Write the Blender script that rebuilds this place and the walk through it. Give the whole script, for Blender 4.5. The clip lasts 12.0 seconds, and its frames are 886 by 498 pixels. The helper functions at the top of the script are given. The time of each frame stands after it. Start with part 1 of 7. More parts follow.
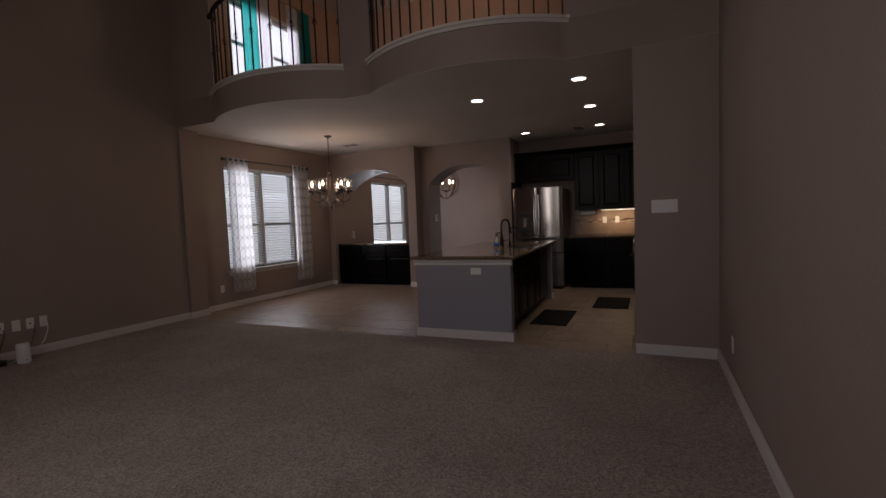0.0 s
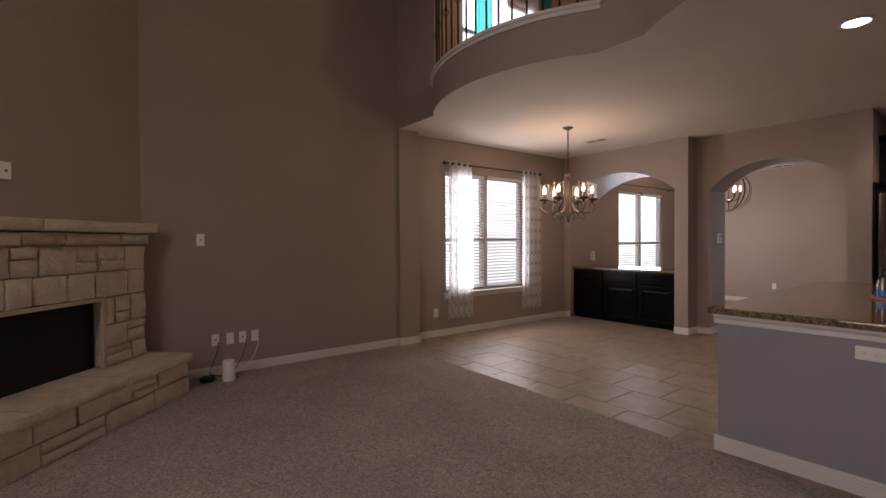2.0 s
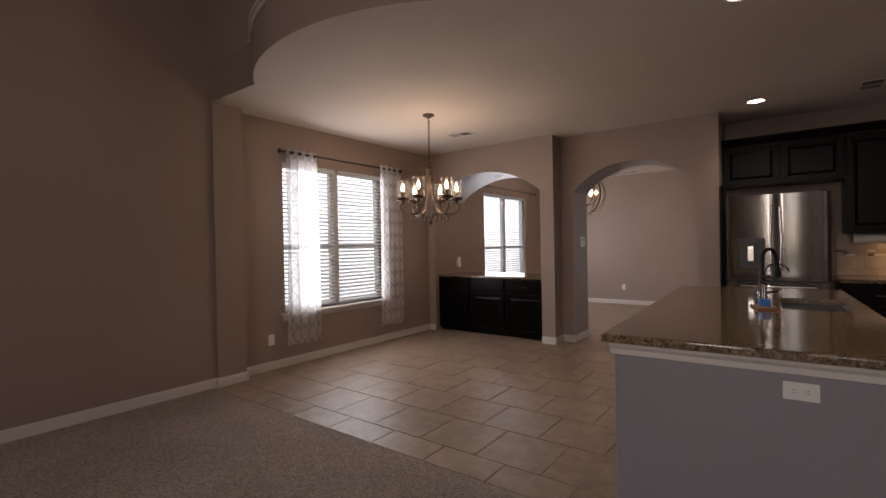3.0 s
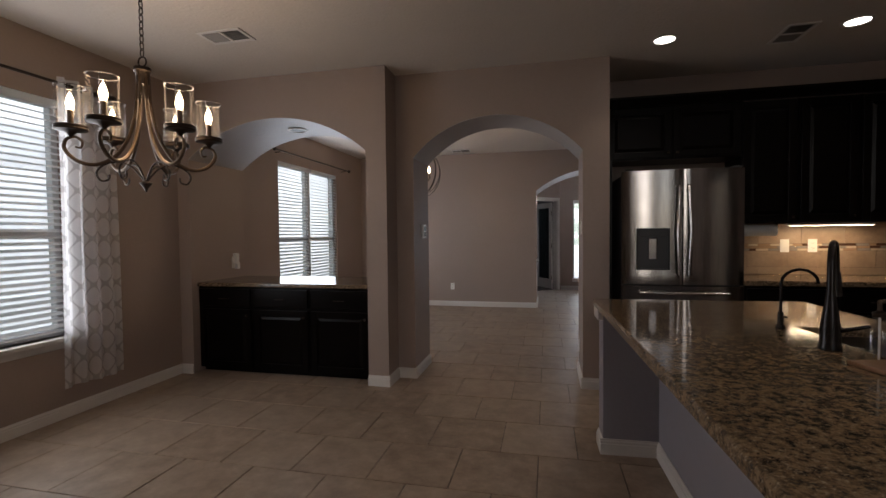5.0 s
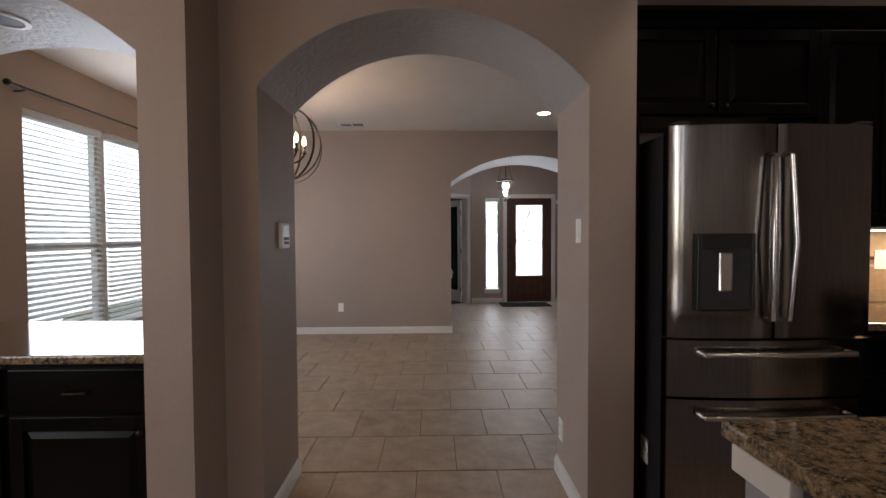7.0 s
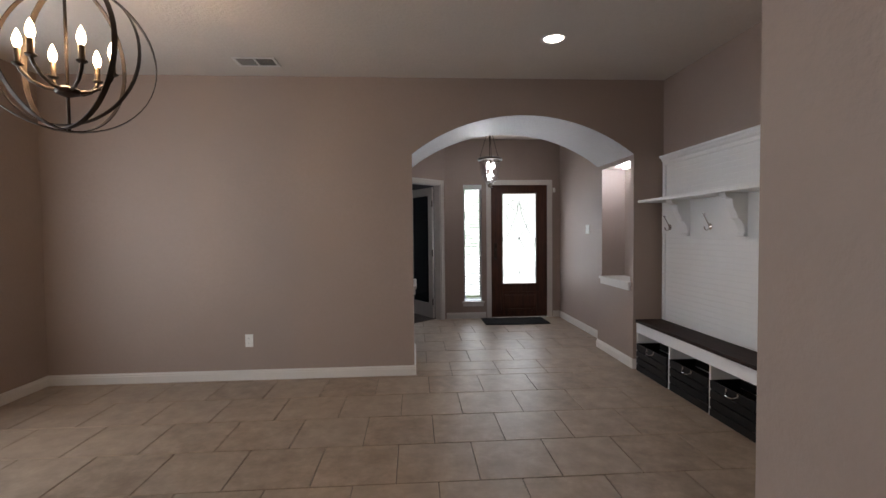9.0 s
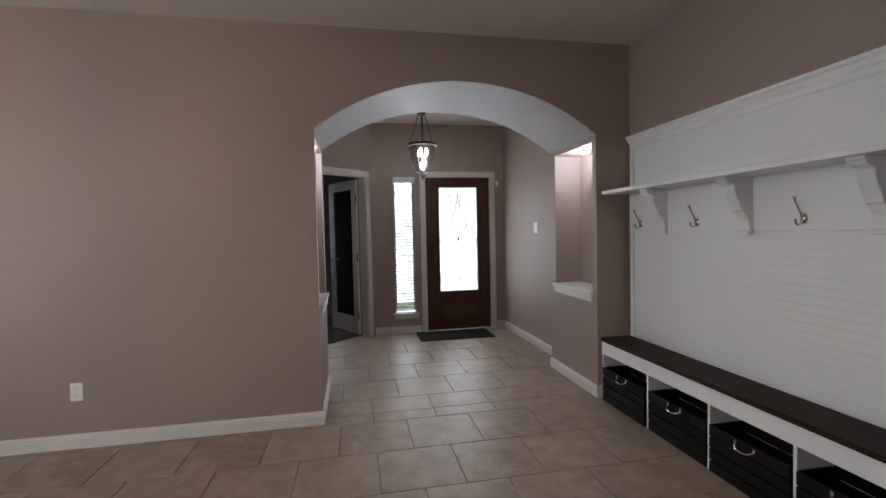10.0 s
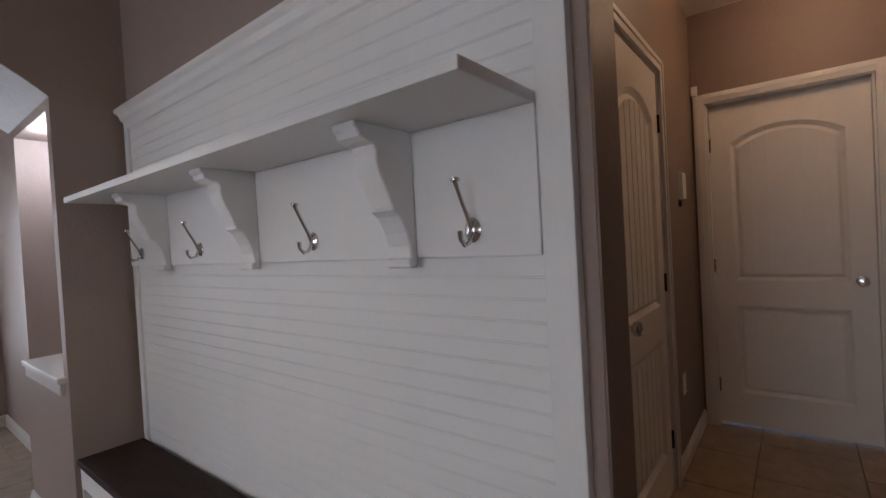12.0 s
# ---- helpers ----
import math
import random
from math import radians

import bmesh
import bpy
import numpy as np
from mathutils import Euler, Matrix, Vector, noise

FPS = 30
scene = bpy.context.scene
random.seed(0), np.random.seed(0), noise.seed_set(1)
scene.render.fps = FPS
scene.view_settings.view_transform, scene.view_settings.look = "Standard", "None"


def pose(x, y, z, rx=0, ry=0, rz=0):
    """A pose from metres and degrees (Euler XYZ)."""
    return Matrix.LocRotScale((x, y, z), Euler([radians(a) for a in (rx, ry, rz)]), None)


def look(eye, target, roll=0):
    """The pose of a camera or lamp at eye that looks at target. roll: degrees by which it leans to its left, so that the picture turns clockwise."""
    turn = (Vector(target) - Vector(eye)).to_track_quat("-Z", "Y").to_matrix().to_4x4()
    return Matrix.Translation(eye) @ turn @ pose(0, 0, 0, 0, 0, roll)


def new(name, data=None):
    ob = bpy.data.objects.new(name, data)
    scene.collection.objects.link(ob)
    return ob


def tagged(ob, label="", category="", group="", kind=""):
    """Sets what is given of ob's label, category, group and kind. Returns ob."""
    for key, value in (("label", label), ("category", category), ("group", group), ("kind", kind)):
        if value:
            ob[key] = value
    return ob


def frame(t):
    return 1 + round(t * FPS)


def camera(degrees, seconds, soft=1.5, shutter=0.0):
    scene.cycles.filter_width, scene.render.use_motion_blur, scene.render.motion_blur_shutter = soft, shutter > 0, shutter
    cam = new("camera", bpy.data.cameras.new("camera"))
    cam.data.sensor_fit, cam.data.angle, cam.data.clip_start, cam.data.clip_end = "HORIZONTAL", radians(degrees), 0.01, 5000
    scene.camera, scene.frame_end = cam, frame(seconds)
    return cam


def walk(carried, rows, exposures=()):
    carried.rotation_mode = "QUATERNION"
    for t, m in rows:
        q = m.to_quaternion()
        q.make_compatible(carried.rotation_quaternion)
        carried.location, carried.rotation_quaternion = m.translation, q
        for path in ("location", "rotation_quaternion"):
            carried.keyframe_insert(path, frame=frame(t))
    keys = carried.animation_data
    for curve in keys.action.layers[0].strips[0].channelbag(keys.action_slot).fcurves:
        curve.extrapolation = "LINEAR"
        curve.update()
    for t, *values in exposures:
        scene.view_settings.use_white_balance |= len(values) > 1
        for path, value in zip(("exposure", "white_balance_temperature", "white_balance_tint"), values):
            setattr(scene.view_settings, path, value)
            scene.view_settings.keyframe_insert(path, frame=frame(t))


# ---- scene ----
cam = camera(88.3, 12.0)
PATH = [
    (0, (0.833, 1.438, 1.292), (0.004, 3.253, 1.165), -2.3),
    (0.5, (0.631, 1.78, 1.307), (-0.275, 3.56, 1.211), -0.6),
    (1, (0.335, 2.155, 1.316), (-0.837, 3.774, 1.251), -0.3),
    (1.5, (0.021, 2.489, 1.323), (-1.461, 3.831, 1.272), 0.0),
    (2, (-0.324, 2.855, 1.319), (-1.921, 4.059, 1.286), -0.4),
    (2.5, (-0.614, 3.214, 1.342), (-2.131, 4.517, 1.312), -1.2),
    (3, (-0.904, 3.712, 1.333), (-2.104, 5.312, 1.315), -1.1),
    (3.2, (-0.976, 3.923, 1.324), (-2.092, 5.582, 1.298), -1.2),
    (4.8, (-1.892, 5.464, 1.307), (-2.424, 7.391, 1.241), -0.5),
    (5, (-1.989, 5.65, 1.311), (-2.432, 7.6, 1.246), -0.6),
    (5.5, (-2.132, 6.091, 1.287), (-2.429, 8.067, 1.223), -1.5),
    (6, (-2.275, 6.579, 1.307), (-2.419, 8.573, 1.239), -1.0),
    (6.5, (-2.342, 7.063, 1.311), (-2.411, 9.061, 1.239), -1.0),
    (7, (-2.381, 7.585, 1.339), (-2.346, 9.583, 1.277), -0.3),
    (7.2, (-2.371, 7.788, 1.339), (-2.288, 9.785, 1.294), 0.0),
    (8.8, (-2.18, 9.342, 1.314), (-2.091, 11.339, 1.245), -0.4),
    (9, (-2.152, 9.549, 1.324), (-2.027, 11.543, 1.253), -0.6),
    (9.5, (-2.055, 10.047, 1.324), (-1.799, 12.029, 1.257), -1.0),
    (10, (-1.92, 10.528, 1.324), (-1.536, 12.49, 1.249), -1.2),
    (10.5, (-1.676, 10.908, 1.33), (-0.83, 12.72, 1.28), -1.7),
    (11, (-1.318, 11.142, 1.323), (0.02, 12.629, 1.293), -2.4),
    (11.5, (-0.966, 11.249, 1.334), (0.623, 12.462, 1.307), -2.9),
    (12, (-0.608, 11.257, 1.333), (0.97, 12.486, 1.298), -3.2),
]
EXPOSURES = [(0.0, -1.0, 6500, 20), (0.5, -0.55, 6400, 20), (1.0, -0.10, 6700, 23), (1.5, 0.04, 6900, 24), (2.0, 0.12, 7000, 24), (3.0, -0.05, 6900, 20), (5.0, -0.55, 6500, 13), (5.5, -0.35, 6800, 15), (6.5, 0.05, 6500, 13), (9.0, -0.02, 6650, 12), (9.5, -0.02, 6500, 11), (10.0, 0.0, 6500, 11), (11.0, -0.02, 6350, 13), (12.0, 0.0, 6350, 14)]
walk(cam, [(t, look(eye, target, roll)) for t, eye, target, roll in PATH], EXPOSURES)

# ---- world and lights ----
world = bpy.data.worlds.new("world")
scene.world = world
world.use_nodes = True
wn = world.node_tree
sky = wn.nodes.new("ShaderNodeTexSky")
sky.sky_type, sky.sun_disc = "NISHITA", False
sky.sun_elevation, sky.sun_rotation = radians(55), radians(200)
wn.links.new(sky.outputs[0], wn.nodes["Background"].inputs[0])
wn.nodes["Background"].inputs[1].default_value = 0.15

sun_lamp = new("sun", bpy.data.lights.new("sun", "SUN"))
sun_lamp.data.energy, sun_lamp.data.angle, sun_lamp.data.color = 3.0, radians(0.5), (1.0, 0.95, 0.88)
sun_lamp.matrix_world = look((0, 0, 20), (4, 9, 0))


def lamp(kind, name, m, watts, colour, size=0.1, size_y=None):
    light = bpy.data.lights.new(name, kind)
    light.energy, light.color = watts, colour
    if kind == "AREA":
        light.size = size
        if size_y:
            light.shape, light.size_y = "RECTANGLE", size_y
    elif kind == "SPOT":
        light.shadow_soft_size, light.spot_size, light.spot_blend = size, radians(112), 0.9
    else:
        light.shadow_soft_size = size
    ob = new(name, light)
    ob.matrix_world = m
    return ob


WARM, COOL, DAY = (1.0, 0.72, 0.45), (0.80, 0.88, 1.0), (0.93, 0.96, 1.0)
# daylight in the window openings
lamp("AREA", "daylight", look((-5.415, 7.68, 1.45), (-4, 7.68, 1.45)), 27, DAY, 1.5, 1.6)
lamp("AREA", "daylight", look((-5.415, 11.83, 1.45), (-4, 11.83, 1.45)), 39, (0.82, 0.90, 1.0), 1.6, 1.6)
lamp("AREA", "daylight", look((-0.535, 16.475, 1.2), (-0.535, 15, 1.1)), 8, COOL, 0.5, 1.35)
lamp("AREA", "daylight", look((-1.26, 16.46, 1.1), (-1.26, 15, 1.0)), 4, COOL, 0.25, 1.7)
for wx, watts in ((-1.35, 55), (0.15, 11)):
    lamp("AREA", "daylight", look((wx, 0.33, 2.5), (wx - 0.2, 3.2, 0.2)), watts, (1.0, 0.93, 0.86), 0.68, 3.7)
lamp("AREA", "daylight", look((-5.40, 7.85, 4.4), (-4, 7.85, 4.3)), 22, DAY, 1.5, 1.2)
lamp("AREA", "daylight", look((-2.77, 18.06, 1.3), (-2.6, 15.5, 0.8)), 16, COOL, 0.42, 1.3)
# recessed ceiling cans
for cx, cy in ((-1.095, 6.845), (0.15, 6.595), (0.11, 7.95), (0.09, 9.37), (-1.13, 9.37)):
    lamp("SPOT", "can_light_beam", look((cx, cy, 2.70), (cx, cy, 0)), 17, (1.0, 0.84, 0.66), 0.06)
lamp("SPOT", "can_light_beam", look((-1.115, 12.885, 2.70), (-1.115, 12.885, 0)), 22, (1.0, 0.93, 0.85), 0.06)

# ---- materials ----
def nodes_of(name):
    m = bpy.data.materials.new(name)
    m.use_nodes = True
    return m, m.node_tree, m.node_tree.nodes["Principled BSDF"]


def mix(nt, fac, a, b, blend="MIX"):
    n = nt.nodes.new("ShaderNodeMix")
    n.data_type, n.blend_type = "RGBA", blend
    for sock, v in ((n.inputs[0], fac), (n.inputs[6], a), (n.inputs[7], b)):
        if hasattr(v, "links"):
            nt.links.new(v, sock)
        elif isinstance(v, (int, float)):
            sock.default_value = v
        else:
            sock.default_value = (*v, 1)
    return n.outputs[2]


def tex(nt, scale, detail=4.0, rough=0.55, stretch=(1, 1, 1), kind="noise", pieces=False):
    """Noise in object space; for pieces each one gets its own stretch of the pattern."""
    co = nt.nodes.new("ShaderNodeTexCoord")
    mp = nt.nodes.new("ShaderNodeMapping")
    mp.inputs["Scale"].default_value = stretch
    nt.links.new(co.outputs["Object"], mp.inputs[0])
    if pieces:
        info = nt.nodes.new("ShaderNodeObjectInfo")
        sc = nt.nodes.new("ShaderNodeVectorMath")
        sc.operation = "SCALE"
        sc.inputs[0].default_value = (37.0, 91.0, 53.0)
        nt.links.new(info.outputs["Random"], sc.inputs["Scale"])
        nt.links.new(sc.outputs[0], mp.inputs["Location"])
    n = nt.nodes.new("ShaderNodeTexNoise" if kind == "noise" else "ShaderNodeTexVoronoi")
    n.inputs["Scale"].default_value = scale
    if kind == "noise":
        n.inputs["Detail"].default_value, n.inputs["Roughness"].default_value = detail, rough
    nt.links.new(mp.outputs[0], n.inputs["Vector"])
    return n.outputs[0]


def ramp(nt, fac, lo, hi):
    n = nt.nodes.new("ShaderNodeMapRange")
    n.inputs["From Min"].default_value, n.inputs["From Max"].default_value = lo, hi
    nt.links.new(fac, n.inputs[0])
    return n.outputs[0]


def relief(nt, bsdf, height, strength=0.3, distance=0.004):
    b = nt.nodes.new("ShaderNodeBump")
    b.inputs["Strength"].default_value, b.inputs["Distance"].default_value = strength, distance
    nt.links.new(height, b.inputs["Height"])
    nt.links.new(b.outputs[0], bsdf.inputs["Normal"])


def painted(name, colour, rough=0.6, spread=0.12, grain=90.0, strength=0.25, distance=0.003, spec=0.4):
    """Painted surface: broad tonal drift, fine texture and orange-peel relief."""
    m, nt, b = nodes_of(name)
    dark = tuple(c * (1 - spread) for c in colour)
    lite = tuple(min(1, c * (1 + spread)) for c in colour)
    base = mix(nt, ramp(nt, tex(nt, 1.1, 3), 0.3, 0.7), dark, lite)
    base = mix(nt, ramp(nt, tex(nt, 34, 5), 0.35, 0.65), base, mix(nt, 0.5, base, dark))
    nt.links.new(base, b.inputs["Base Color"])
    b.inputs["Roughness"].default_value = rough
    b.inputs["Specular IOR Level"].default_value = spec
    relief(nt, b, tex(nt, grain, 3, 0.6), strength, distance)
    return m


def plain(name, colour, rough=0.5, metal=0.0, emit=None, power=0.0, spec=0.5):
    m, nt, b = nodes_of(name)
    b.inputs["Base Color"].default_value = (*colour, 1)
    b.inputs["Roughness"].default_value, b.inputs["Metallic"].default_value = rough, metal
    b.inputs["Specular IOR Level"].default_value = spec
    if emit:
        b.inputs["Emission Color"].default_value = (*emit, 1)
        b.inputs["Emission Strength"].default_value = power
    return m


def streaked(name, dark, lite, scale=10, stretch=(1, 14, 1), rough=0.4, metal=0.0, strength=0.15, spec=0.5):
    """Grain drawn out along one axis: wood, brushed metal."""
    m, nt, b = nodes_of(name)
    g = tex(nt, scale, 6, 0.6, stretch)
    nt.links.new(mix(nt, ramp(nt, g, 0.3, 0.7), dark, lite), b.inputs["Base Color"])
    b.inputs["Roughness"].default_value, b.inputs["Metallic"].default_value = rough, metal
    b.inputs["Specular IOR Level"].default_value = spec
    relief(nt, b, g, strength, 0.0015)
    return m


WALL = painted("taupe_wall_paint", (0.325, 0.255, 0.222), 0.55, 0.05, 70, 0.35, 0.004)
KITCHEN_GREY = painted("blue_grey_paint", (0.285, 0.272, 0.305), 0.6, 0.05, 70, 0.3, 0.004)
CEIL = painted("ceiling_paint", (0.60, 0.545, 0.49), 0.85, 0.05, 45, 0.6, 0.006)
ARCH = painted("arch_texture_paint", (0.35, 0.325, 0.315), 0.46, 0.05, 30, 0.7, 0.011)
TRIM = painted("white_trim_paint", (0.64, 0.61, 0.58), 0.4, 0.04, 60, 0.05, 0.001)
PANELW = painted("white_panel_paint", (0.80, 0.80, 0.80), 0.42, 0.03, 60, 0.05, 0.001)
DOORW = painted("almond_door_paint", (0.70, 0.66, 0.60), 0.42, 0.04, 70, 0.06, 0.001)
ESPRESSO = streaked("espresso_wood", (0.0016, 0.0011, 0.0010), (0.0042, 0.0028, 0.0024), 6, (1, 1, 9), 0.28, 0, 0.08, 0.10)
BENCHWOOD = streaked("walnut_stain", (0.010, 0.005, 0.004), (0.034, 0.016, 0.011), 7, (6, 1, 6), 0.55, 0, 0.15, 0.15)
DOORWOOD = streaked("mahogany", (0.030, 0.010, 0.006), (0.10, 0.034, 0.018), 6, (7, 7, 0.6), 0.30)
STEEL = streaked("stainless_steel", (0.24, 0.225, 0.215), (0.34, 0.32, 0.30), 14, (14, 14, 0.4), 0.15, 1.0, 0.05)
STEEL_DARK = plain("dark_appliance_grey", (0.03, 0.03, 0.032), 0.4)
BLACK = plain("black_plastic", (0.012, 0.012, 0.013), 0.35)
BRONZE = plain("oil_rubbed_bronze", (0.05, 0.036, 0.028), 0.38, 0.8)
DARK_HINGE = plain("dark_hinge", (0.06, 0.04, 0.03), 0.4, 0.8)
TAP_BLACK = plain("dark_bronze_tap", (0.014, 0.011, 0.010), 0.26, 0.5)
BRONZE_BRIGHT = plain("brushed_bronze", (0.12, 0.085, 0.06), 0.36, 0.9)
IRON = plain("black_iron", (0.012, 0.010, 0.010), 0.5, 0.4)
CHROME = plain("polished_nickel", (0.62, 0.60, 0.58), 0.16, 1.0)
PLATE = plain("white_switch_plastic", (0.78, 0.77, 0.74), 0.35)
PLATE_GREY = plain("grey_slot", (0.10, 0.10, 0.10), 0.5)
CAN_GLOW = plain("can_lamp_glow", (0.9, 0.9, 0.9), 0.4, 0, (1.0, 0.95, 0.88), 12)
BULB_GLOW = plain("candle_bulb_glow", (0.9, 0.8, 0.6), 0.4, 0, (1.0, 0.72, 0.42), 22)
BULB_COOL = plain("lantern_bulb_glow", (0.9, 0.9, 0.9), 0.4, 0, (0.95, 0.97, 1.0), 24)
STRIP_GLOW = plain("strip_light_glow", (0.9, 0.85, 0.7), 0.4, 0, (1.0, 0.82, 0.58), 14)
SKYGLOW = plain("bright_outdoors", (0.8, 0.8, 0.8), 0.9, 0, (0.92, 0.97, 1.0), 1.5)
VINYL = plain("white_window_vinyl", (0.55, 0.56, 0.57), 0.4)
RUBBER = painted("charcoal_mat", (0.017, 0.016, 0.016), 0.95, 0.15, 200, 0.6, 0.003, 0.1)
FIREBOX_BLACK = painted("firebox_near_black", (0.008, 0.007, 0.007), 0.9, 0.2, 30, 0.4, 0.004)
GROUT = painted("tile_grout", (0.13, 0.105, 0.085), 0.9, 0.1, 120, 0.4, 0.002)
DARKWOODFLOOR = streaked("dark_wood_floor", (0.012, 0.007, 0.006), (0.03, 0.018, 0.013), 5, (8, 0.6, 1), 0.25)


def glass_material(name, tint=(1, 1, 1), rough=0.0, clear=0.9):
    m, nt, b = nodes_of(name)
    out = nt.nodes["Material Output"]
    tr, gl = nt.nodes.new("ShaderNodeBsdfTransparent"), nt.nodes.new("ShaderNodeBsdfGlossy")
    tr.inputs[0].default_value = (*tint, 1)
    gl.inputs["Roughness"].default_value = rough
    ms = nt.nodes.new("ShaderNodeMixShader")
    ms.inputs[0].default_value = 1 - clear
    nt.links.new(tr.outputs[0], ms.inputs[1])
    nt.links.new(gl.outputs[0], ms.inputs[2])
    nt.links.new(ms.outputs[0], out.inputs[0])
    return m


GLASS = glass_material("clear_glass", (0.97, 0.98, 0.98), 0.02, 0.90)
LANTERN_GLASS = glass_material("lantern_glass", (0.95, 0.96, 0.97), 0.03, 0.66)
SHADE_GLASS = glass_material("thin_shade_glass", (0.985, 0.985, 0.985), 0.0, 0.93)
RIM_GLASS = glass_material("polished_glass_rim", (0.9, 0.9, 0.9), 0.12, 0.25)
GLASS_DARK = glass_material("dark_door_glass", (0.55, 0.6, 0.62), 0.02, 0.86)


def frosted(name, colour, amount, front=0.3):
    """Thin translucent sheet."""
    m, nt, b = nodes_of(name)
    out = nt.nodes["Material Output"]
    tl = nt.nodes.new("ShaderNodeBsdfTranslucent")
    tl.inputs[0].default_value = (*colour, 1)
    tp = nt.nodes.new("ShaderNodeBsdfTransparent")
    ms = nt.nodes.new("ShaderNodeMixShader")
    ms.inputs[0].default_value = amount
    nt.links.new(tl.outputs[0], ms.inputs[1])
    nt.links.new(tp.outputs[0], ms.inputs[2])
    df = nt.nodes.new("ShaderNodeBsdfDiffuse")
    df.inputs[0].default_value = (*colour, 1)
    m2 = nt.nodes.new("ShaderNodeMixShader")
    m2.inputs[0].default_value = front
    nt.links.new(ms.outputs[0], m2.inputs[1])
    nt.links.new(df.outputs[0], m2.inputs[2])
    nt.links.new(m2.outputs[0], out.inputs[0])
    return m


BLIND = frosted("white_blind_vinyl", (0.90, 0.91, 0.92), 0.0, 0.3)


def sheer_material():
    """Sheer curtain with a thinner trellis motif left open in the weave."""
    m = frosted("sheer_curtain", (0.80, 0.80, 0.81), 0.45, 0.20)
    nt = m.node_tree

    def calc(op, a, b=None):
        n = nt.nodes.new("ShaderNodeMath")
        n.operation = op
        for sock, v in zip(n.inputs, (a, b)):
            if v is None:
                continue
            if isinstance(v, (int, float)):
                sock.default_value = v
            else:
                nt.links.new(v, sock)
        return n.outputs[0]

    co = nt.nodes.new("ShaderNodeTexCoord")
    sep = nt.nodes.new("ShaderNodeSeparateXYZ")
    nt.links.new(co.outputs["Object"], sep.inputs[0])
    u = calc("COSINE", calc("MULTIPLY", sep.outputs[1], 62.0))
    v = calc("COSINE", calc("MULTIPLY", sep.outputs[2], 36.0))
    line = ramp(nt, calc("ABSOLUTE", calc("ADD", u, calc("MULTIPLY", v, 0.92))), 0.36, 0.20)
    share = calc("ADD", calc("MULTIPLY", line, 0.30), 0.30)
    for n in nt.nodes:
        if n.type == "MIX_SHADER" and n.inputs[0].default_value > 0.4:
            nt.links.new(share, n.inputs[0])
    return m


SHEER = sheer_material()
TEAL = frosted("teal_curtain", (0.02, 0.34, 0.33), 0.05)
LACE = frosted("lace_curtain", (0.75, 0.75, 0.80), 0.35)


def door_glass():
    """Obscure glass lit from outdoors."""
    m, nt, b = nodes_of("obscure_glass")
    out = nt.nodes["Material Output"]
    tl = nt.nodes.new("ShaderNodeBsdfTranslucent")
    tl.inputs[0].default_value = (0.9, 0.92, 0.92, 1)
    tp = nt.nodes.new("ShaderNodeBsdfTransparent")
    ms = nt.nodes.new("ShaderNodeMixShader")
    ms.inputs[0].default_value = 0.5
    nt.links.new(tl.outputs[0], ms.inputs[1])
    nt.links.new(tp.outputs[0], ms.inputs[2])
    nt.links.new(ms.outputs[0], out.inputs[0])
    return m


OBSCURE = door_glass()


def carpet_material():
    m, nt, b = nodes_of("beige_loop_carpet")
    fine = tex(nt, 210, 3, 0.7)
    mid = tex(nt, 80, 3, 0.7)
    broad = tex(nt, 1.3, 4, 0.6)
    c = mix(nt, ramp(nt, mid, 0.35, 0.65), (0.155, 0.130, 0.116), (0.56, 0.49, 0.445))
    c = mix(nt, ramp(nt, fine, 0.35, 0.65), c, mix(nt, 0.45, c, (0.60, 0.51, 0.44)))
    c = mix(nt, ramp(nt, broad, 0.35, 0.65), c, mix(nt, 0.25, c, (0.12, 0.10, 0.09)))
    nt.links.new(c, b.inputs["Base Color"])
    b.inputs["Roughness"].default_value = 1.0
    b.inputs["Specular IOR Level"].default_value = 0.1
    relief(nt, b, mid, 1.0, 0.012)
    return m


CARPET = carpet_material()


def tile_material(name="beige_floor_tile", a=(0.175, 0.124, 0.088), c2=(0.385, 0.290, 0.214), rough=0.40):
    m, nt, b = nodes_of(name)
    info = nt.nodes.new("ShaderNodeObjectInfo")
    big = tex(nt, 8.0, 6, 0.62, pieces=True)
    fine = tex(nt, 34, 5, 0.68, pieces=True)
    c = mix(nt, ramp(nt, big, 0.3, 0.7), a, c2)
    c = mix(nt, ramp(nt, fine, 0.35, 0.75), c, mix(nt, 0.4, c, (0.16, 0.11, 0.08)))
    n = nt.nodes.new("ShaderNodeMapRange")
    n.inputs["To Min"].default_value, n.inputs["To Max"].default_value = 0.0, 0.28
    nt.links.new(info.outputs["Random"], n.inputs[0])
    c = mix(nt, n.outputs[0], c, (0.41, 0.325, 0.25))
    nt.links.new(c, b.inputs["Base Color"])
    r = nt.nodes.new("ShaderNodeMapRange")
    r.inputs["To Min"].default_value, r.inputs["To Max"].default_value = rough - 0.05, rough + 0.12
    nt.links.new(big, r.inputs[0])
    nt.links.new(r.outputs[0], b.inputs["Roughness"])
    relief(nt, b, fine, 0.12, 0.003)
    return m


TILE = tile_material()
SPLASH = tile_material("backsplash_tile", (0.27, 0.185, 0.125), (0.40, 0.29, 0.20), 0.35)


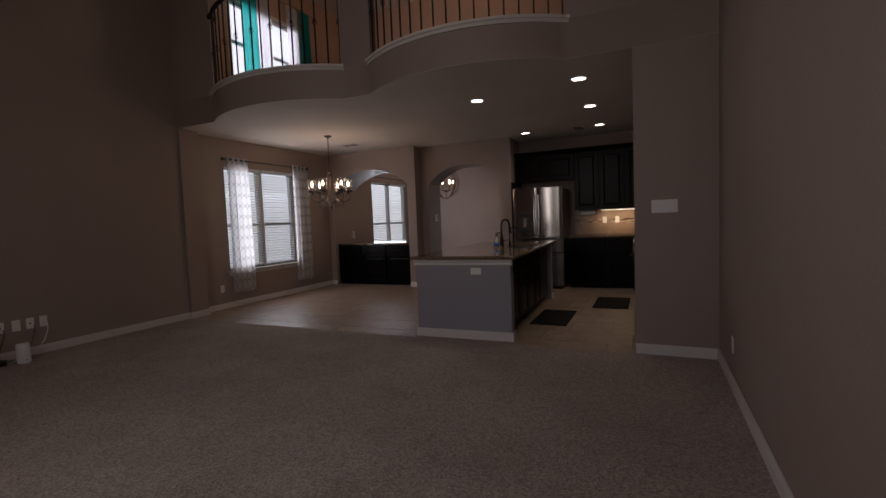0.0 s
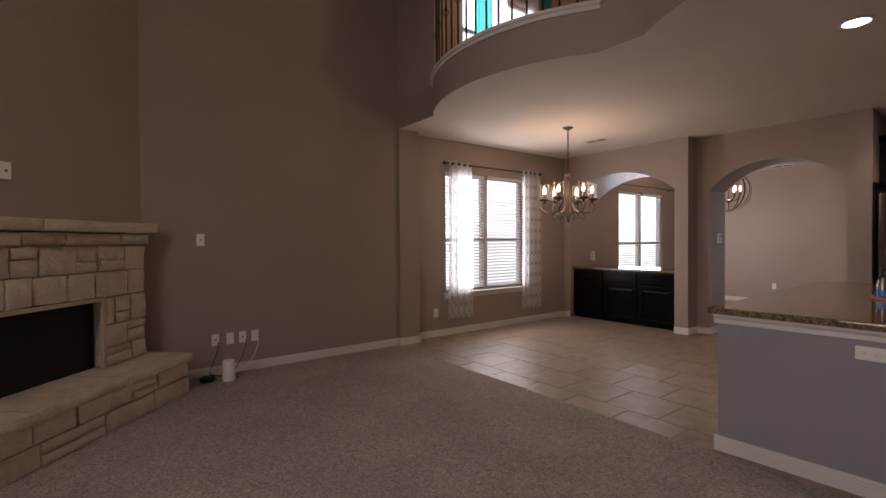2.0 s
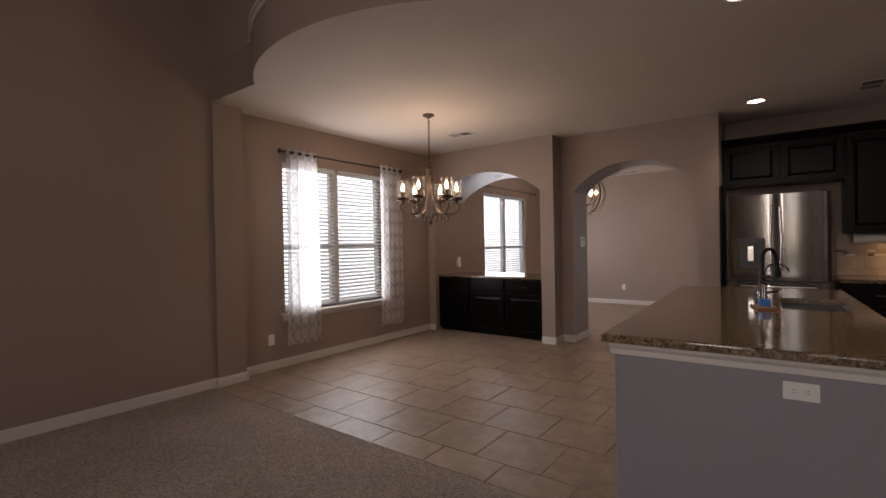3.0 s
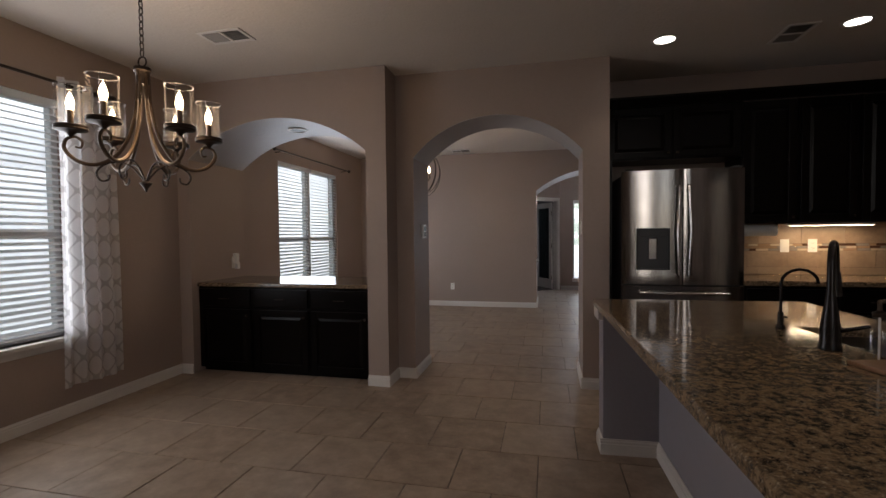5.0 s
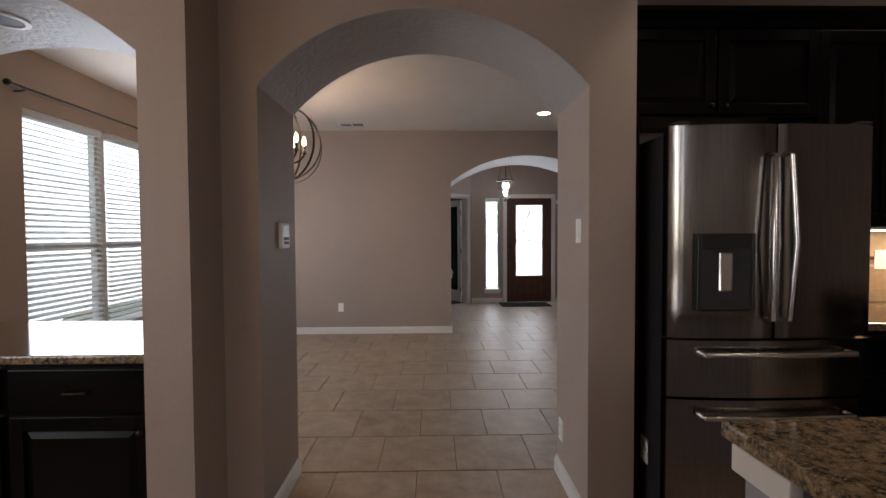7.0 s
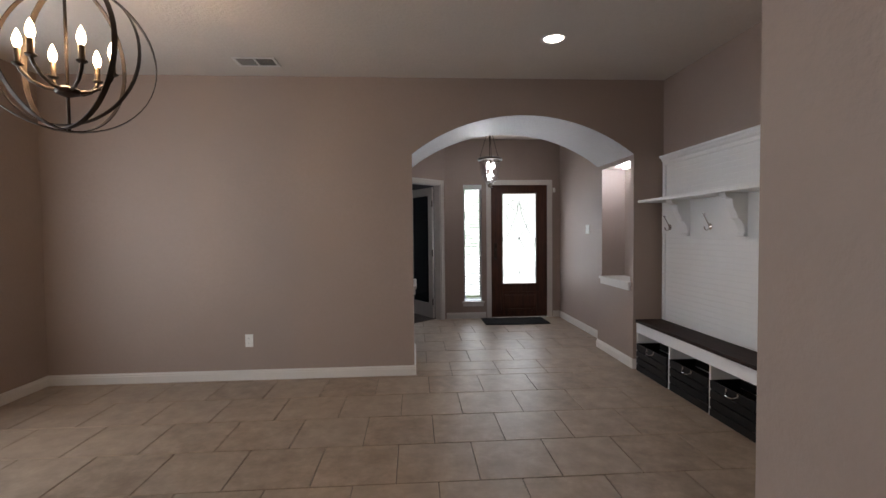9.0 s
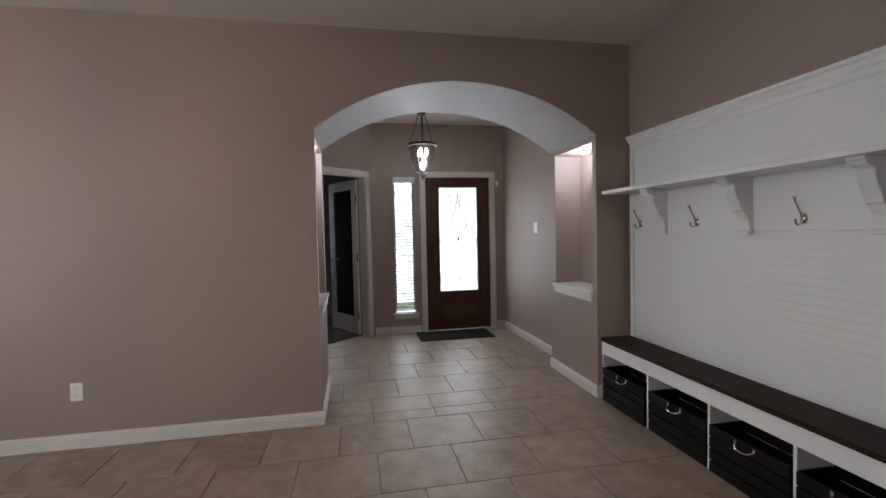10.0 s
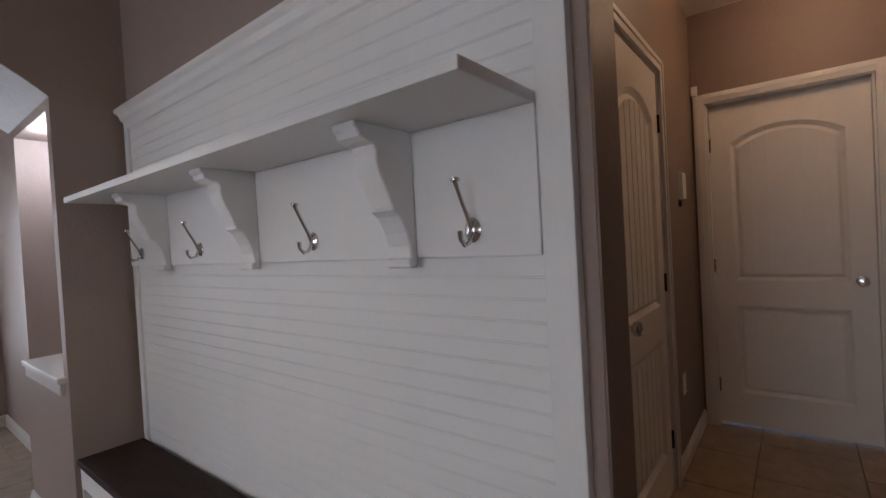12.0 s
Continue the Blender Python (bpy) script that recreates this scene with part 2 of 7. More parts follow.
def granite_material():
    m, nt, b = nodes_of("speckled_granite")
    v = tex(nt, 95, kind="voronoi")
    n1 = tex(nt, 42, 6, 0.75)
    n2 = tex(nt, 105, 4, 0.7)
    n3 = tex(nt, 7, 4, 0.6)
    c = mix(nt, ramp(nt, n1, 0.40, 0.60), (0.030, 0.021, 0.015), (0.26, 0.182, 0.11))
    c = mix(nt, ramp(nt, n2, 0.56, 0.68), c, (0.40, 0.33, 0.24))
    c = mix(nt, ramp(nt, n2, 0.42, 0.34), c, (0.012, 0.010, 0.009))
    c = mix(nt, ramp(nt, n3, 0.45, 0.75), c, mix(nt, 0.35, c, (0.22, 0.16, 0.10)))
    nt.links.new(c, b.inputs["Base Color"])
    b.inputs["Roughness"].default_value = 0.09
    return m


GRANITE = granite_material()


def stone_material():
    m, nt, b = nodes_of("cream_limestone")
    info = nt.nodes.new("ShaderNodeObjectInfo")
    big, fine = tex(nt, 6, 5, 0.65, pieces=True), tex(nt, 60, 6, 0.7, pieces=True)
    c = mix(nt, ramp(nt, big, 0.3, 0.7), (0.50, 0.40, 0.30), (0.76, 0.66, 0.53))
    c = mix(nt, ramp(nt, fine, 0.3, 0.6), mix(nt, 0.4, c, (0.25, 0.18, 0.12)), c)
    n = nt.nodes.new("ShaderNodeMapRange")
    n.inputs["To Min"].default_value, n.inputs["To Max"].default_value = 0.0, 0.35
    nt.links.new(info.outputs["Random"], n.inputs[0])
    c = mix(nt, n.outputs[0], c, (0.78, 0.71, 0.60))
    nt.links.new(c, b.inputs["Base Color"])
    b.inputs["Roughness"].default_value = 0.9
    relief(nt, b, mix(nt, 0.5, big, fine), 1.0, 0.035)
    return m


STONE = stone_material()
MORTAR = painted("stone_mortar", (0.48, 0.39, 0.29), 0.95, 0.12, 60, 0.6, 0.006)
SIDING = painted("neighbour_siding", (0.72, 0.74, 0.76), 0.7, 0.05, 40, 0.1)
LAWN = painted("lawn", (0.07, 0.10, 0.035), 0.95, 0.35, 30, 0.8, 0.05)

# ---- mesh helpers ----
def box(bm, x0, y0, z0, x1, y1, z1, bevel=0.0, m=None):
    r = bmesh.ops.create_cube(bm, size=1.0)
    vs = r["verts"]
    bmesh.ops.scale(bm, verts=vs, vec=(abs(x1 - x0), abs(y1 - y0), abs(z1 - z0)))
    bmesh.ops.translate(bm, verts=vs, vec=((x0 + x1) / 2, (y0 + y1) / 2, (z0 + z1) / 2))
    if m is not None:
        bmesh.ops.transform(bm, matrix=m, verts=vs)
    if bevel:
        es = list({e for v in vs for e in v.link_edges})
        bmesh.ops.bevel(bm, geom=es, offset=bevel, segments=2, affect="EDGES", profile=0.6)
    return bm


def prism(bm, pts, axis, a, b):
    """Extrudes the outline pts (two coordinates) along an axis, from a to b."""
    def put(p, d):
        return {"x": (d, p[0], p[1]), "y": (p[0], d, p[1]), "z": (p[0], p[1], d)}[axis]
    va = [bm.verts.new(put(p, a)) for p in pts]
    vb = [bm.verts.new(put(p, b)) for p in pts]
    bm.faces.new(va)
    bm.faces.new(vb[::-1])
    n = len(pts)
    for i in range(n):
        bm.faces.new((va[i], vb[i], vb[(i + 1) % n], va[(i + 1) % n]))
    bmesh.ops.recalc_face_normals(bm, faces=bm.faces[:])
    return bm


def tube(bm, pts, radius, sides=8, closed=False):
    """A round bar along a line of points; radius may be a list."""
    pts = [Vector(p) for p in pts]
    n = len(pts)
    rings = []
    up = None
    for i, p in enumerate(pts):
        if closed:
            d = pts[(i + 1) % n] - pts[i - 1]
        else:
            d = pts[min(i + 1, n - 1)] - pts[max(i - 1, 0)]
        d.normalize()
        if up is None:
            up = d.orthogonal().normalized()
        up = (up - d * up.dot(d)).normalized()
        side = d.cross(up)
        r = radius[i] if isinstance(radius, (list, tuple)) else radius
        rings.append([bm.verts.new(p + (up * math.cos(a) + side * math.sin(a)) * r)
                      for a in (2 * math.pi * k / sides for k in range(sides))])
    for i in range(n if closed else n - 1):
        a, b = rings[i], rings[(i + 1) % n]
        for k in range(sides):
            bm.faces.new((a[k], a[(k + 1) % sides], b[(k + 1) % sides], b[k]))
    if not closed:
        bm.faces.new(rings[0][::-1])
        bm.faces.new(rings[-1])
    return bm


def lathe(bm, profile, sides=24, at=(0, 0, 0), cap=True):
    """Turns a profile of (radius, z) round the z axis."""
    rings = [[bm.verts.new((at[0] + r * math.cos(a), at[1] + r * math.sin(a), at[2] + z))
              for a in (2 * math.pi * k / sides for k in range(sides))] for r, z in profile]
    for a, b in zip(rings, rings[1:]):
        for k in range(sides):
            bm.faces.new((a[k], a[(k + 1) % sides], b[(k + 1) % sides], b[k]))
    if cap:
        bm.faces.new(rings[0][::-1])
        bm.faces.new(rings[-1])
    bmesh.ops.recalc_face_normals(bm, faces=bm.faces[:])
    return bm


def mesh_of(name, bm, material, smooth=False):
    me = bpy.data.meshes.new(name)
    if smooth:
        for f in bm.faces:
            f.smooth = True
    bm.to_mesh(me)
    bm.free()
    me.materials.append(material)
    if smooth:
        me.set_sharp_from_angle(angle=radians(40))
    return me


def part(name, bm, material, parent, label="", smooth=False):
    ob = new(name, mesh_of(name, bm, material, smooth))
    if parent is not None:
        ob.parent = parent
    return tagged(ob, label)


def thing(name, label, category, m=None, group=""):
    ob = new(name)
    ob.empty_display_size = 0.05
    if m is not None:
        ob.matrix_basis = m
    return tagged(ob, label, category, group)


def whole(name, bm, material, label, category, m=None, group="", smooth=False):
    ob = new(name, mesh_of(name, bm, material, smooth))
    if m is not None:
        ob.matrix_basis = m
    return tagged(ob, label, category, group)


def structure(name, bm, material, label, category, smooth=False):
    return tagged(new(name, mesh_of(name, bm, material, smooth)), label, category, "", "structure")


def B():
    return bmesh.new()


def arc_points(x0, x1, spring, crown, n=28):
    """A segmental arch from (x0, spring) over the crown to (x1, spring)."""
    half, rise = (x1 - x0) / 2, crown - spring
    r = (half * half + rise * rise) / (2 * rise)
    a0 = math.asin(min(1, half / r))
    cx, cz = (x0 + x1) / 2, crown - r
    return [(cx + r * math.sin(-a0 + 2 * a0 * i / n), cz + r * math.cos(-a0 + 2 * a0 * i / n)) for i in range(n + 1)]


# ---- plan ----
CEIL_Z, TOP = 2.74, 5.85
LX, RX = -5.30, 1.36          # living room side walls
DX = -5.41                    # window wall of dining nook and front room
SY = 5.90                     # face of the upper floor over the living room
A1, A2, AB = 9.34, 9.61, 10.128  # fronts of the two arches and their common back
BY = 13.77                    # back wall of the front room
FY = 16.50                    # front wall with the entrance door
PX = 0.20                     # face of the white panel
KX = 1.30                     # kitchen side wall
KB = 10.285                    # face of the kitchen rear wall
BACKY = 0.30


def wall_boxes(name, boxes, label, material=WALL):
    bm = B()
    for b in boxes:
        box(bm, *b)
    return structure(name, bm, material, label, "wall")


# living room
wall_boxes("wall_living_west", [(LX - 0.2, BACKY, 0, LX, SY + 0.02, TOP)], "tall taupe painted living room wall above beige carpet")
wall_boxes("wall_living_east", [(RX, BACKY, 0, RX + 0.15, SY + 0.12, TOP)], "tall taupe painted living room side wall")
wall_boxes("wall_living_back", [(LX - 0.2, BACKY - 0.15, 0, -2.0, BACKY, TOP), (-2.0, BACKY - 0.15, 0, 0.8, BACKY, 0.6), (-2.0, BACKY - 0.15, 4.4, 0.8, BACKY, TOP),
                                (-2.0, BACKY - 0.15, 0.6, -1.7, BACKY, 4.4), (-1.0, BACKY - 0.15, 0.6, -0.2, BACKY, 4.4), (0.5, BACKY - 0.15, 0.6, 0.8, BACKY, 4.4), (0.8, BACKY - 0.15, 0, RX + 0.15, BACKY, TOP)], "taupe painted rear wall with tall window opening")
# diagonal wall behind the fireplace
FU = Vector((math.cos(radians(-42)), math.sin(radians(-42)), 0))
FIRE = Matrix.Translation((-4.88, 3.475, 0)) @ Matrix.Rotation(radians(-42), 4, "Z")  # x along the front, y out into the room is +y
bm = B()
box(bm, -0.62, -0.66, 0, 4.4, -0.51, TOP, 0, FIRE)
structure("wall_living_diagonal", bm, WALL, "taupe painted diagonal wall behind corner fireplace", "wall")
bm = B()
box(bm, LX - 0.2, BACKY - 0.15, TOP, RX + 0.15, SY + 6.2, TOP + 0.1)
structure("ceiling_upper", bm, CEIL, "pale ceiling high over living room", "ceiling")

# upper floor: its curved front, seen from below
def bulge(x0, x1, sag, n=28):
    half = (x1 - x0) / 2
    r = (half * half + sag * sag) / (2 * sag)
    a0 = math.asin(half / r)
    return [((x0 + x1) / 2 + r * math.sin(-a0 + 2 * a0 * i / n), SY + r - sag - r * math.cos(-a0 + 2 * a0 * i / n) + 0.0) for i in range(n + 1)]


B1, B2 = (-4.53, -2.38), (-2.03, 0.15)
curve1 = bulge(*B1, 0.36)
curve2 = bulge(*B2, 0.38)
outline = [(LX - 0.1, SY)] + curve1 + curve2 + [(RX + 0.1, SY)]
bm = B()
prism(bm, outline + [(RX + 0.1, SY + 0.14), (LX - 0.1, SY + 0.14)], "z", CEIL_Z + 0.004, 3.095)
structure("wall_balcony_front", bm, WALL, "taupe drywall balcony fascia with two curved bulges", "wall", True)
wall_boxes("wall_upper_front", [(LX - 0.1, SY, 3.096, B1[0] + 0.03, SY + 0.12, TOP), (B1[1] - 0.03, SY, 3.096, B2[0] + 0.03, SY + 0.12, TOP),
                                (B2[1] - 0.02, SY, 3.096, RX, SY + 0.12, TOP)], "taupe wall piers between balcony openings")
UWY, UWZ = (7.05, 8.65), (3.75, 5.05)
UX = -5.41
wall_boxes("wall_upper_room", [(UX - 0.15, SY + 0.12, 2.95, UX, UWY[0], TOP), (UX - 0.15, UWY[0], 2.95, UX, UWY[1], UWZ[0]), (UX - 0.15, UWY[0], UWZ[1], UX, UWY[1], TOP), (UX - 0.15, UWY[1], 2.95, UX, 10.2, TOP),
                               (UX - 0.15, 10.2, 2.95, RX + 0.1, 10.3, TOP), (RX, SY + 0.12, 2.95, RX + 0.15, 10.3, TOP)], "peach painted upper room wall with window", painted("peach_wall_paint", (0.46, 0.30, 0.22), 0.6, 0.05))
bm = B()
box(bm, LX - 0.1, SY + 0.14, 2.9, RX, 10.3, 2.98)
structure("floor_upper", bm, CARPET, "beige carpet of upper floor behind balcony", "floor")

# ground-floor ceilings
bm = B()
prism(bm, [(DX - 0.1, SY + 0.14), (LX - 0.1, SY + 0.14), (LX - 0.1, SY)] + curve1 + curve2 + [(RX, SY), (RX, SY + 0.14), (RX, 10.13), (DX - 0.1, 10.13)], "z", CEIL_Z, CEIL_Z + 0.003)
structure("ceiling_dining_kitchen", bm, CEIL, "warm white textured ceiling over dining and kitchen", "ceiling")
bm = B()
box(bm, DX - 0.1, 10.13, CEIL_Z, 3.2, 18.3, CEIL_Z + 0.05)
structure("ceiling_front_room", bm, CEIL, "warm white textured ceiling over front room", "ceiling")

# window wall of the dining nook and the front room
W1, W2, WZ, WZ2 = (6.74, 8.30), (11.02, 12.72), (0.60, 2.30), (0.47, 2.30)
T = 0.16
wall_boxes("wall_dining_west", [(DX - T, SY + 0.12, 0, DX, W1[0], CEIL_Z), (DX - T, W1[0], 0, DX, W1[1], WZ[0]), (DX - T, W1[0], WZ[1], DX, W1[1], CEIL_Z),
                                (DX - T, W1[1], 0, DX, W2[0], CEIL_Z), (DX - T, W2[0], 0, DX, W2[1], WZ2[0]), (DX - T, W2[0], WZ[1], DX, W2[1], CEIL_Z),
                                (DX - T, W2[1], 0, DX, BY, CEIL_Z)], "taupe painted wall with two double windows")
wall_boxes("wall_pilaster", [(LX - 0.15, SY, 0, LX + 0.035, 6.19, CEIL_Z)], "taupe painted pilaster between living room and dining nook")

# wall with the low arch over the buffet and the walk-through arch
X1L, X1R = -5.28, -3.50
CR = -3.315
bm = B()
prism(bm, [(DX, 0), (X1L, 0)] + arc_points(X1L, X1R, 2.04, 2.37) + [(X1R, 0), (CR, 0), (CR, CEIL_Z), (DX, CEIL_Z)], "y", A1, AB)
structure("wall_buffet_arch", bm, WALL, "taupe wall with deep low arch over granite buffet", "wall")
X2L, X2R, X2E = -3.155, -1.695, -1.485
bm = B()
prism(bm, [(CR, 0), (X2L, 0)] + arc_points(X2L, X2R, 2.0, 2.335) + [(X2R, 0), (X2E, 0), (X2E, CEIL_Z), (CR, CEIL_Z)], "y", A2, AB)
structure("wall_walk_arch", bm, WALL, "taupe wall with deep walk-through arch", "wall")
for nm, (xa, xb, sp, cr, ya) in (("arch_lining", (X1L, X1R, 2.04, 2.37, A1)), ("arch_lining", (X2L, X2R, 2.0, 2.335, A2))):
    pts = arc_points(xa, xb, sp, cr)
    bm = B()
    prism(bm, pts + [(x, z - 0.004) for x, z in pts[::-1]], "y", ya + 0.002, AB - 0.002)
    structure(nm, bm, ARCH, "hand-textured satin painted arch underside", "wall", True)

# kitchen walls and living-to-kitchen return
wall_boxes("wall_kitchen_back", [(X2E, KB, 0, KX + 0.12, KB + 0.05, CEIL_Z), (X2E - 0.02, AB + 0.001, 0, X2E, KB + 0.05, CEIL_Z)], "taupe kitchen rear wall behind dark cabinets")
wall_boxes("wall_kitchen_east", [(KX, 6.05, 0, KX + 0.12, KB, CEIL_Z)], "taupe kitchen side wall behind range")
wall_boxes("wall_kitchen_return", [(0.70, SY + 0.005, 0, RX, SY + 0.13, CEIL_Z)], "taupe wall end with light switches beside kitchen opening")

# front room, hall and foyer
wall_boxes("wall_front_south", [(KX + 0.12, KB, 0, 3.2, KB + 0.05, CEIL_Z)], "taupe front room wall behind kitchen")
A3L, A3R, A3B = -2.165, -0.07, 14.62
bm = B()
prism(bm, [(DX - T, 0), (A3L, 0)] + arc_points(A3L, A3R, 2.05, 2.41) + [(A3R, 0), (0.36, 0), (0.36, CEIL_Z), (DX - T, CEIL_Z)], "y", BY, BY + 0.065)
structure("wall_foyer_arch", bm, WALL, "taupe front room wall with wide arch to foyer", "wall")
bm = B()
prism(bm, [(A3L - 0.30, 0), (A3L, 0), (A3L, 0.80), (A3L - 0.26, 0.80), (A3L - 0.26, 2.0), (A3L, 2.0), (A3L, 2.05)] + arc_points(A3L, A3R, 2.05, 2.41)[1:-1]
      + [(A3R, 2.05), (A3R, 2.0), (A3R + 0.26, 2.0), (A3R + 0.26, 0.80), (A3R, 0.80), (A3R, 0), (A3R + 0.36, 0), (A3R + 0.36, CEIL_Z), (A3L - 0.30, CEIL_Z)], "y", BY + 0.065, A3B - 0.12)
structure("wall_foyer_niches", bm, WALL, "thick taupe arch piers with tall lit niches", "wall")
bm = B()
prism(bm, [(A3L - 0.30, 0), (A3L, 0)] + arc_points(A3L, A3R, 2.05, 2.41) + [(A3R, 0), (0.26, 0), (0.26, CEIL_Z), (A3L - 0.30, CEIL_Z)], "y", A3B - 0.12, A3B)
structure("wall_foyer_arch_back", bm, WALL, "taupe foyer side of wide arch", "wall")
pts = arc_points(A3L, A3R, 2.05, 2.41)
bm = B()
prism(bm, pts + [(x, z - 0.004) for x, z in pts[::-1]], "y", BY + 0.002, A3B - 0.002)
structure("arch_lining", bm, ARCH, "hand-textured satin painted arch underside", "wall", True)
FLX, FRX = -2.75, 0.10
DL = 1.25
DIAG = Matrix.Translation((-1.68 - DL * math.cos(radians(42)), 16.50 - DL * math.sin(radians(42)), 0)) @ Matrix.Rotation(radians(42), 4, "Z")
OP0, OP1 = 0.31, 1.15       # study opening along the diagonal wall
wall_boxes("wall_foyer_west", [(FLX - 0.12, A3B - 0.02, 0, FLX, 15.70, CEIL_Z), (FLX - 0.12, A3B - 0.1, 0, A3L - 0.28, A3B - 0.001, CEIL_Z)], "taupe foyer side wall beyond arch")
bm = B()
for b in ((-0.05, 0, 0, OP0, 0.12, CEIL_Z), (OP0, 0, 2.05, OP1, 0.12, CEIL_Z), (OP1, 0, 0, DL, 0.12, CEIL_Z)):
    box(bm, *b, 0, DIAG)
structure("wall_foyer_diagonal", bm, WALL, "taupe diagonal foyer wall with opening to dark study", "wall")
wall_boxes("wall_foyer_east", [(FRX, A3B, 0, FRX + 0.15, FY + 0.1, CEIL_Z)], "taupe foyer side wall with switches")
DR0, DR1, DRZ = -0.985, -0.085, 2.058
SL0, SL1, SLZ0, SLZ1 = -1.40, -1.115, 0.265, 2.052
wall_boxes("wall_foyer_front", [(-1.68, FY, 0, SL0, FY + 0.16, CEIL_Z), (SL0, FY, 0, SL1, FY + 0.16, SLZ0), (SL0, FY, SLZ1, SL1, FY + 0.16, CEIL_Z), (SL1, FY, 0, DR0, FY + 0.16, CEIL_Z),
                                (DR0, FY, DRZ, DR1, FY + 0.16, CEIL_Z), (DR1, FY, 0, FRX + 0.15, FY + 0.16, CEIL_Z)], "taupe foyer front wall with entrance door and sidelight")
# study beyond the foyer
SW0, SW1, SWZ0, SWZ1 = -3.00, -2.54, 0.42, 1.92
# study walls in a much darker grey than the taupe rooms
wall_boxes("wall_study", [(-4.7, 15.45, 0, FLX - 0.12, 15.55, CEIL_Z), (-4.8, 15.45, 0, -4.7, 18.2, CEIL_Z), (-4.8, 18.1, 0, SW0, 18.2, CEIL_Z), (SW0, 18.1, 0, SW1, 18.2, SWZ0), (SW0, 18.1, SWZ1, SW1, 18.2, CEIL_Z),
                          (SW1, 18.1, 0, -1.72, 18.2, CEIL_Z), (-1.80, FY + 0.16, 0, -1.72, 18.1, CEIL_Z)], "dark grey study walls with window", painted("study_wall_dark_grey", (0.10, 0.10, 0.11), 0.6, 0.05))
# bench wall and hall
HALL = Matrix.Translation((PX + 0.16, 11.785, 0)) @ Matrix.Rotation(radians(0.3), 4, "Z")
wall_boxes("wall_bench", [(PX + 0.02, 11.545, 0, PX + 0.16, BY, CEIL_Z)], "taupe wall carrying white beadboard panel")
CD0, CD1 = 0.735, 1.545        # closet door in the hall wall, along the hall
# hall colour, browner and darker than WALL; thin sheets carry it round the corner
HALL_BROWN = painted("brown_hall_wall", (0.215, 0.155, 0.126), 0.5, 0.05, 70, 0.4, 0.004)
wall_boxes("wall_bench_end", [(PX + 0.02, 11.539, 0, PX + 0.164, 11.544, CEIL_Z), (PX + 0.1605, 11.545, 0, PX + 0.164, 11.784, CEIL_Z)], "thin brown skin over end of bench wall at hall corner", HALL_BROWN)
bm = B()
for b in ((0, 0, 0, CD0, 0.12, CEIL_Z), (CD0, 0, 2.125, CD1, 0.12, CEIL_Z), (CD1, 0, 0, 2.64, 0.12, CEIL_Z), (CD0 - 0.1, 0.6, 0, CD1 + 0.1, 0.65, CEIL_Z), (CD0 - 0.1, 0.12, 0, CD0 - 0.05, 0.6, CEIL_Z), (CD1 + 0.05, 0.12, 0, CD1 + 0.1, 0.6, CEIL_Z)):
    box(bm, *b, 0, HALL)
structure("wall_hall_north", bm, HALL_BROWN, "brown hall wall with closet door", "wall")
HX = 2.52
HD0, HD1 = -0.905, -0.08
bm = B()
for b in ((HX, HD1, 0, HX + 0.12, 0.12, CEIL_Z), (HX, HD0, 2.135, HX + 0.12, HD1, CEIL_Z), (HX, -1.5, 0, HX + 0.12, HD0, CEIL_Z)):
    box(bm, *b, 0, HALL)
structure("wall_hall_end", bm, HALL_BROWN, "brown hall end wall with door", "wall")

# floors
bm = B()
box(bm, LX - 0.1, BACKY, -0.05, RX + 0.1, SY - 0.04, 0.006)
structure("floor_carpet", bm, CARPET, "mottled beige loop carpet of living room", "carpet")
bm = B()
box(bm, DX - 0.1, SY - 0.04, -0.05, 3.2, 18.0, -0.004)
floor_tiled = structure("floor_tiled", bm, GROUT, "beige ceramic tile floor in running bond", "floor")
bm = B()
prism(bm, [(-4.75, 15.5), (FLX, 15.62), (-1.80, 16.55), (-1.76, 16.66), (-1.76, 18.15), (-4.75, 18.15)], "z", -0.02, 0.012)
structure("floor_study", bm, DARKWOODFLOOR, "dark glossy wood floor of study", "floor")
bm = B()
box(bm, -60, -60, -0.5, 60, 80, -0.2)
structure("ground", bm, LAWN, "lawn around the house", "ground")


# baseboards
def baseboard(p0, p1, side=1, height=0.095, m=None):
    """A moulded skirting from p0 to p1, standing out to the left (side 1) or right (-1) of the way."""
    p0, p1 = Vector((*p0, 0)), Vector((*p1, 0))
    d = (p1 - p0).normalized()
    n = Vector((-d.y, d.x, 0)) * side
    prof = [(0, 0), (0.016, 0), (0.016, height * 0.70), (0.012, height * 0.74), (0.012, height * 0.86), (0.006, height * 0.93), (0.006, height), (0, height)]
    bm = B()
    ra = [bm.verts.new(p0 + n * a + Vector((0, 0, z))) for a, z in prof]
    rb = [bm.verts.new(p1 + n * a + Vector((0, 0, z))) for a, z in prof]
    for i in range(len(prof)):
        j = (i + 1) % len(prof)
        bm.faces.new((ra[i], ra[j], rb[j], rb[i]))
    bm.faces.new(ra[::-1])
    bm.faces.new(rb)
    bmesh.ops.recalc_face_normals(bm, faces=bm.faces[:])
    if m is not None:
        bmesh.ops.transform(bm, matrix=m, verts=bm.verts[:])
    return structure("baseboard", bm, TRIM, "off-white moulded baseboard along the wall foot", "baseboard")


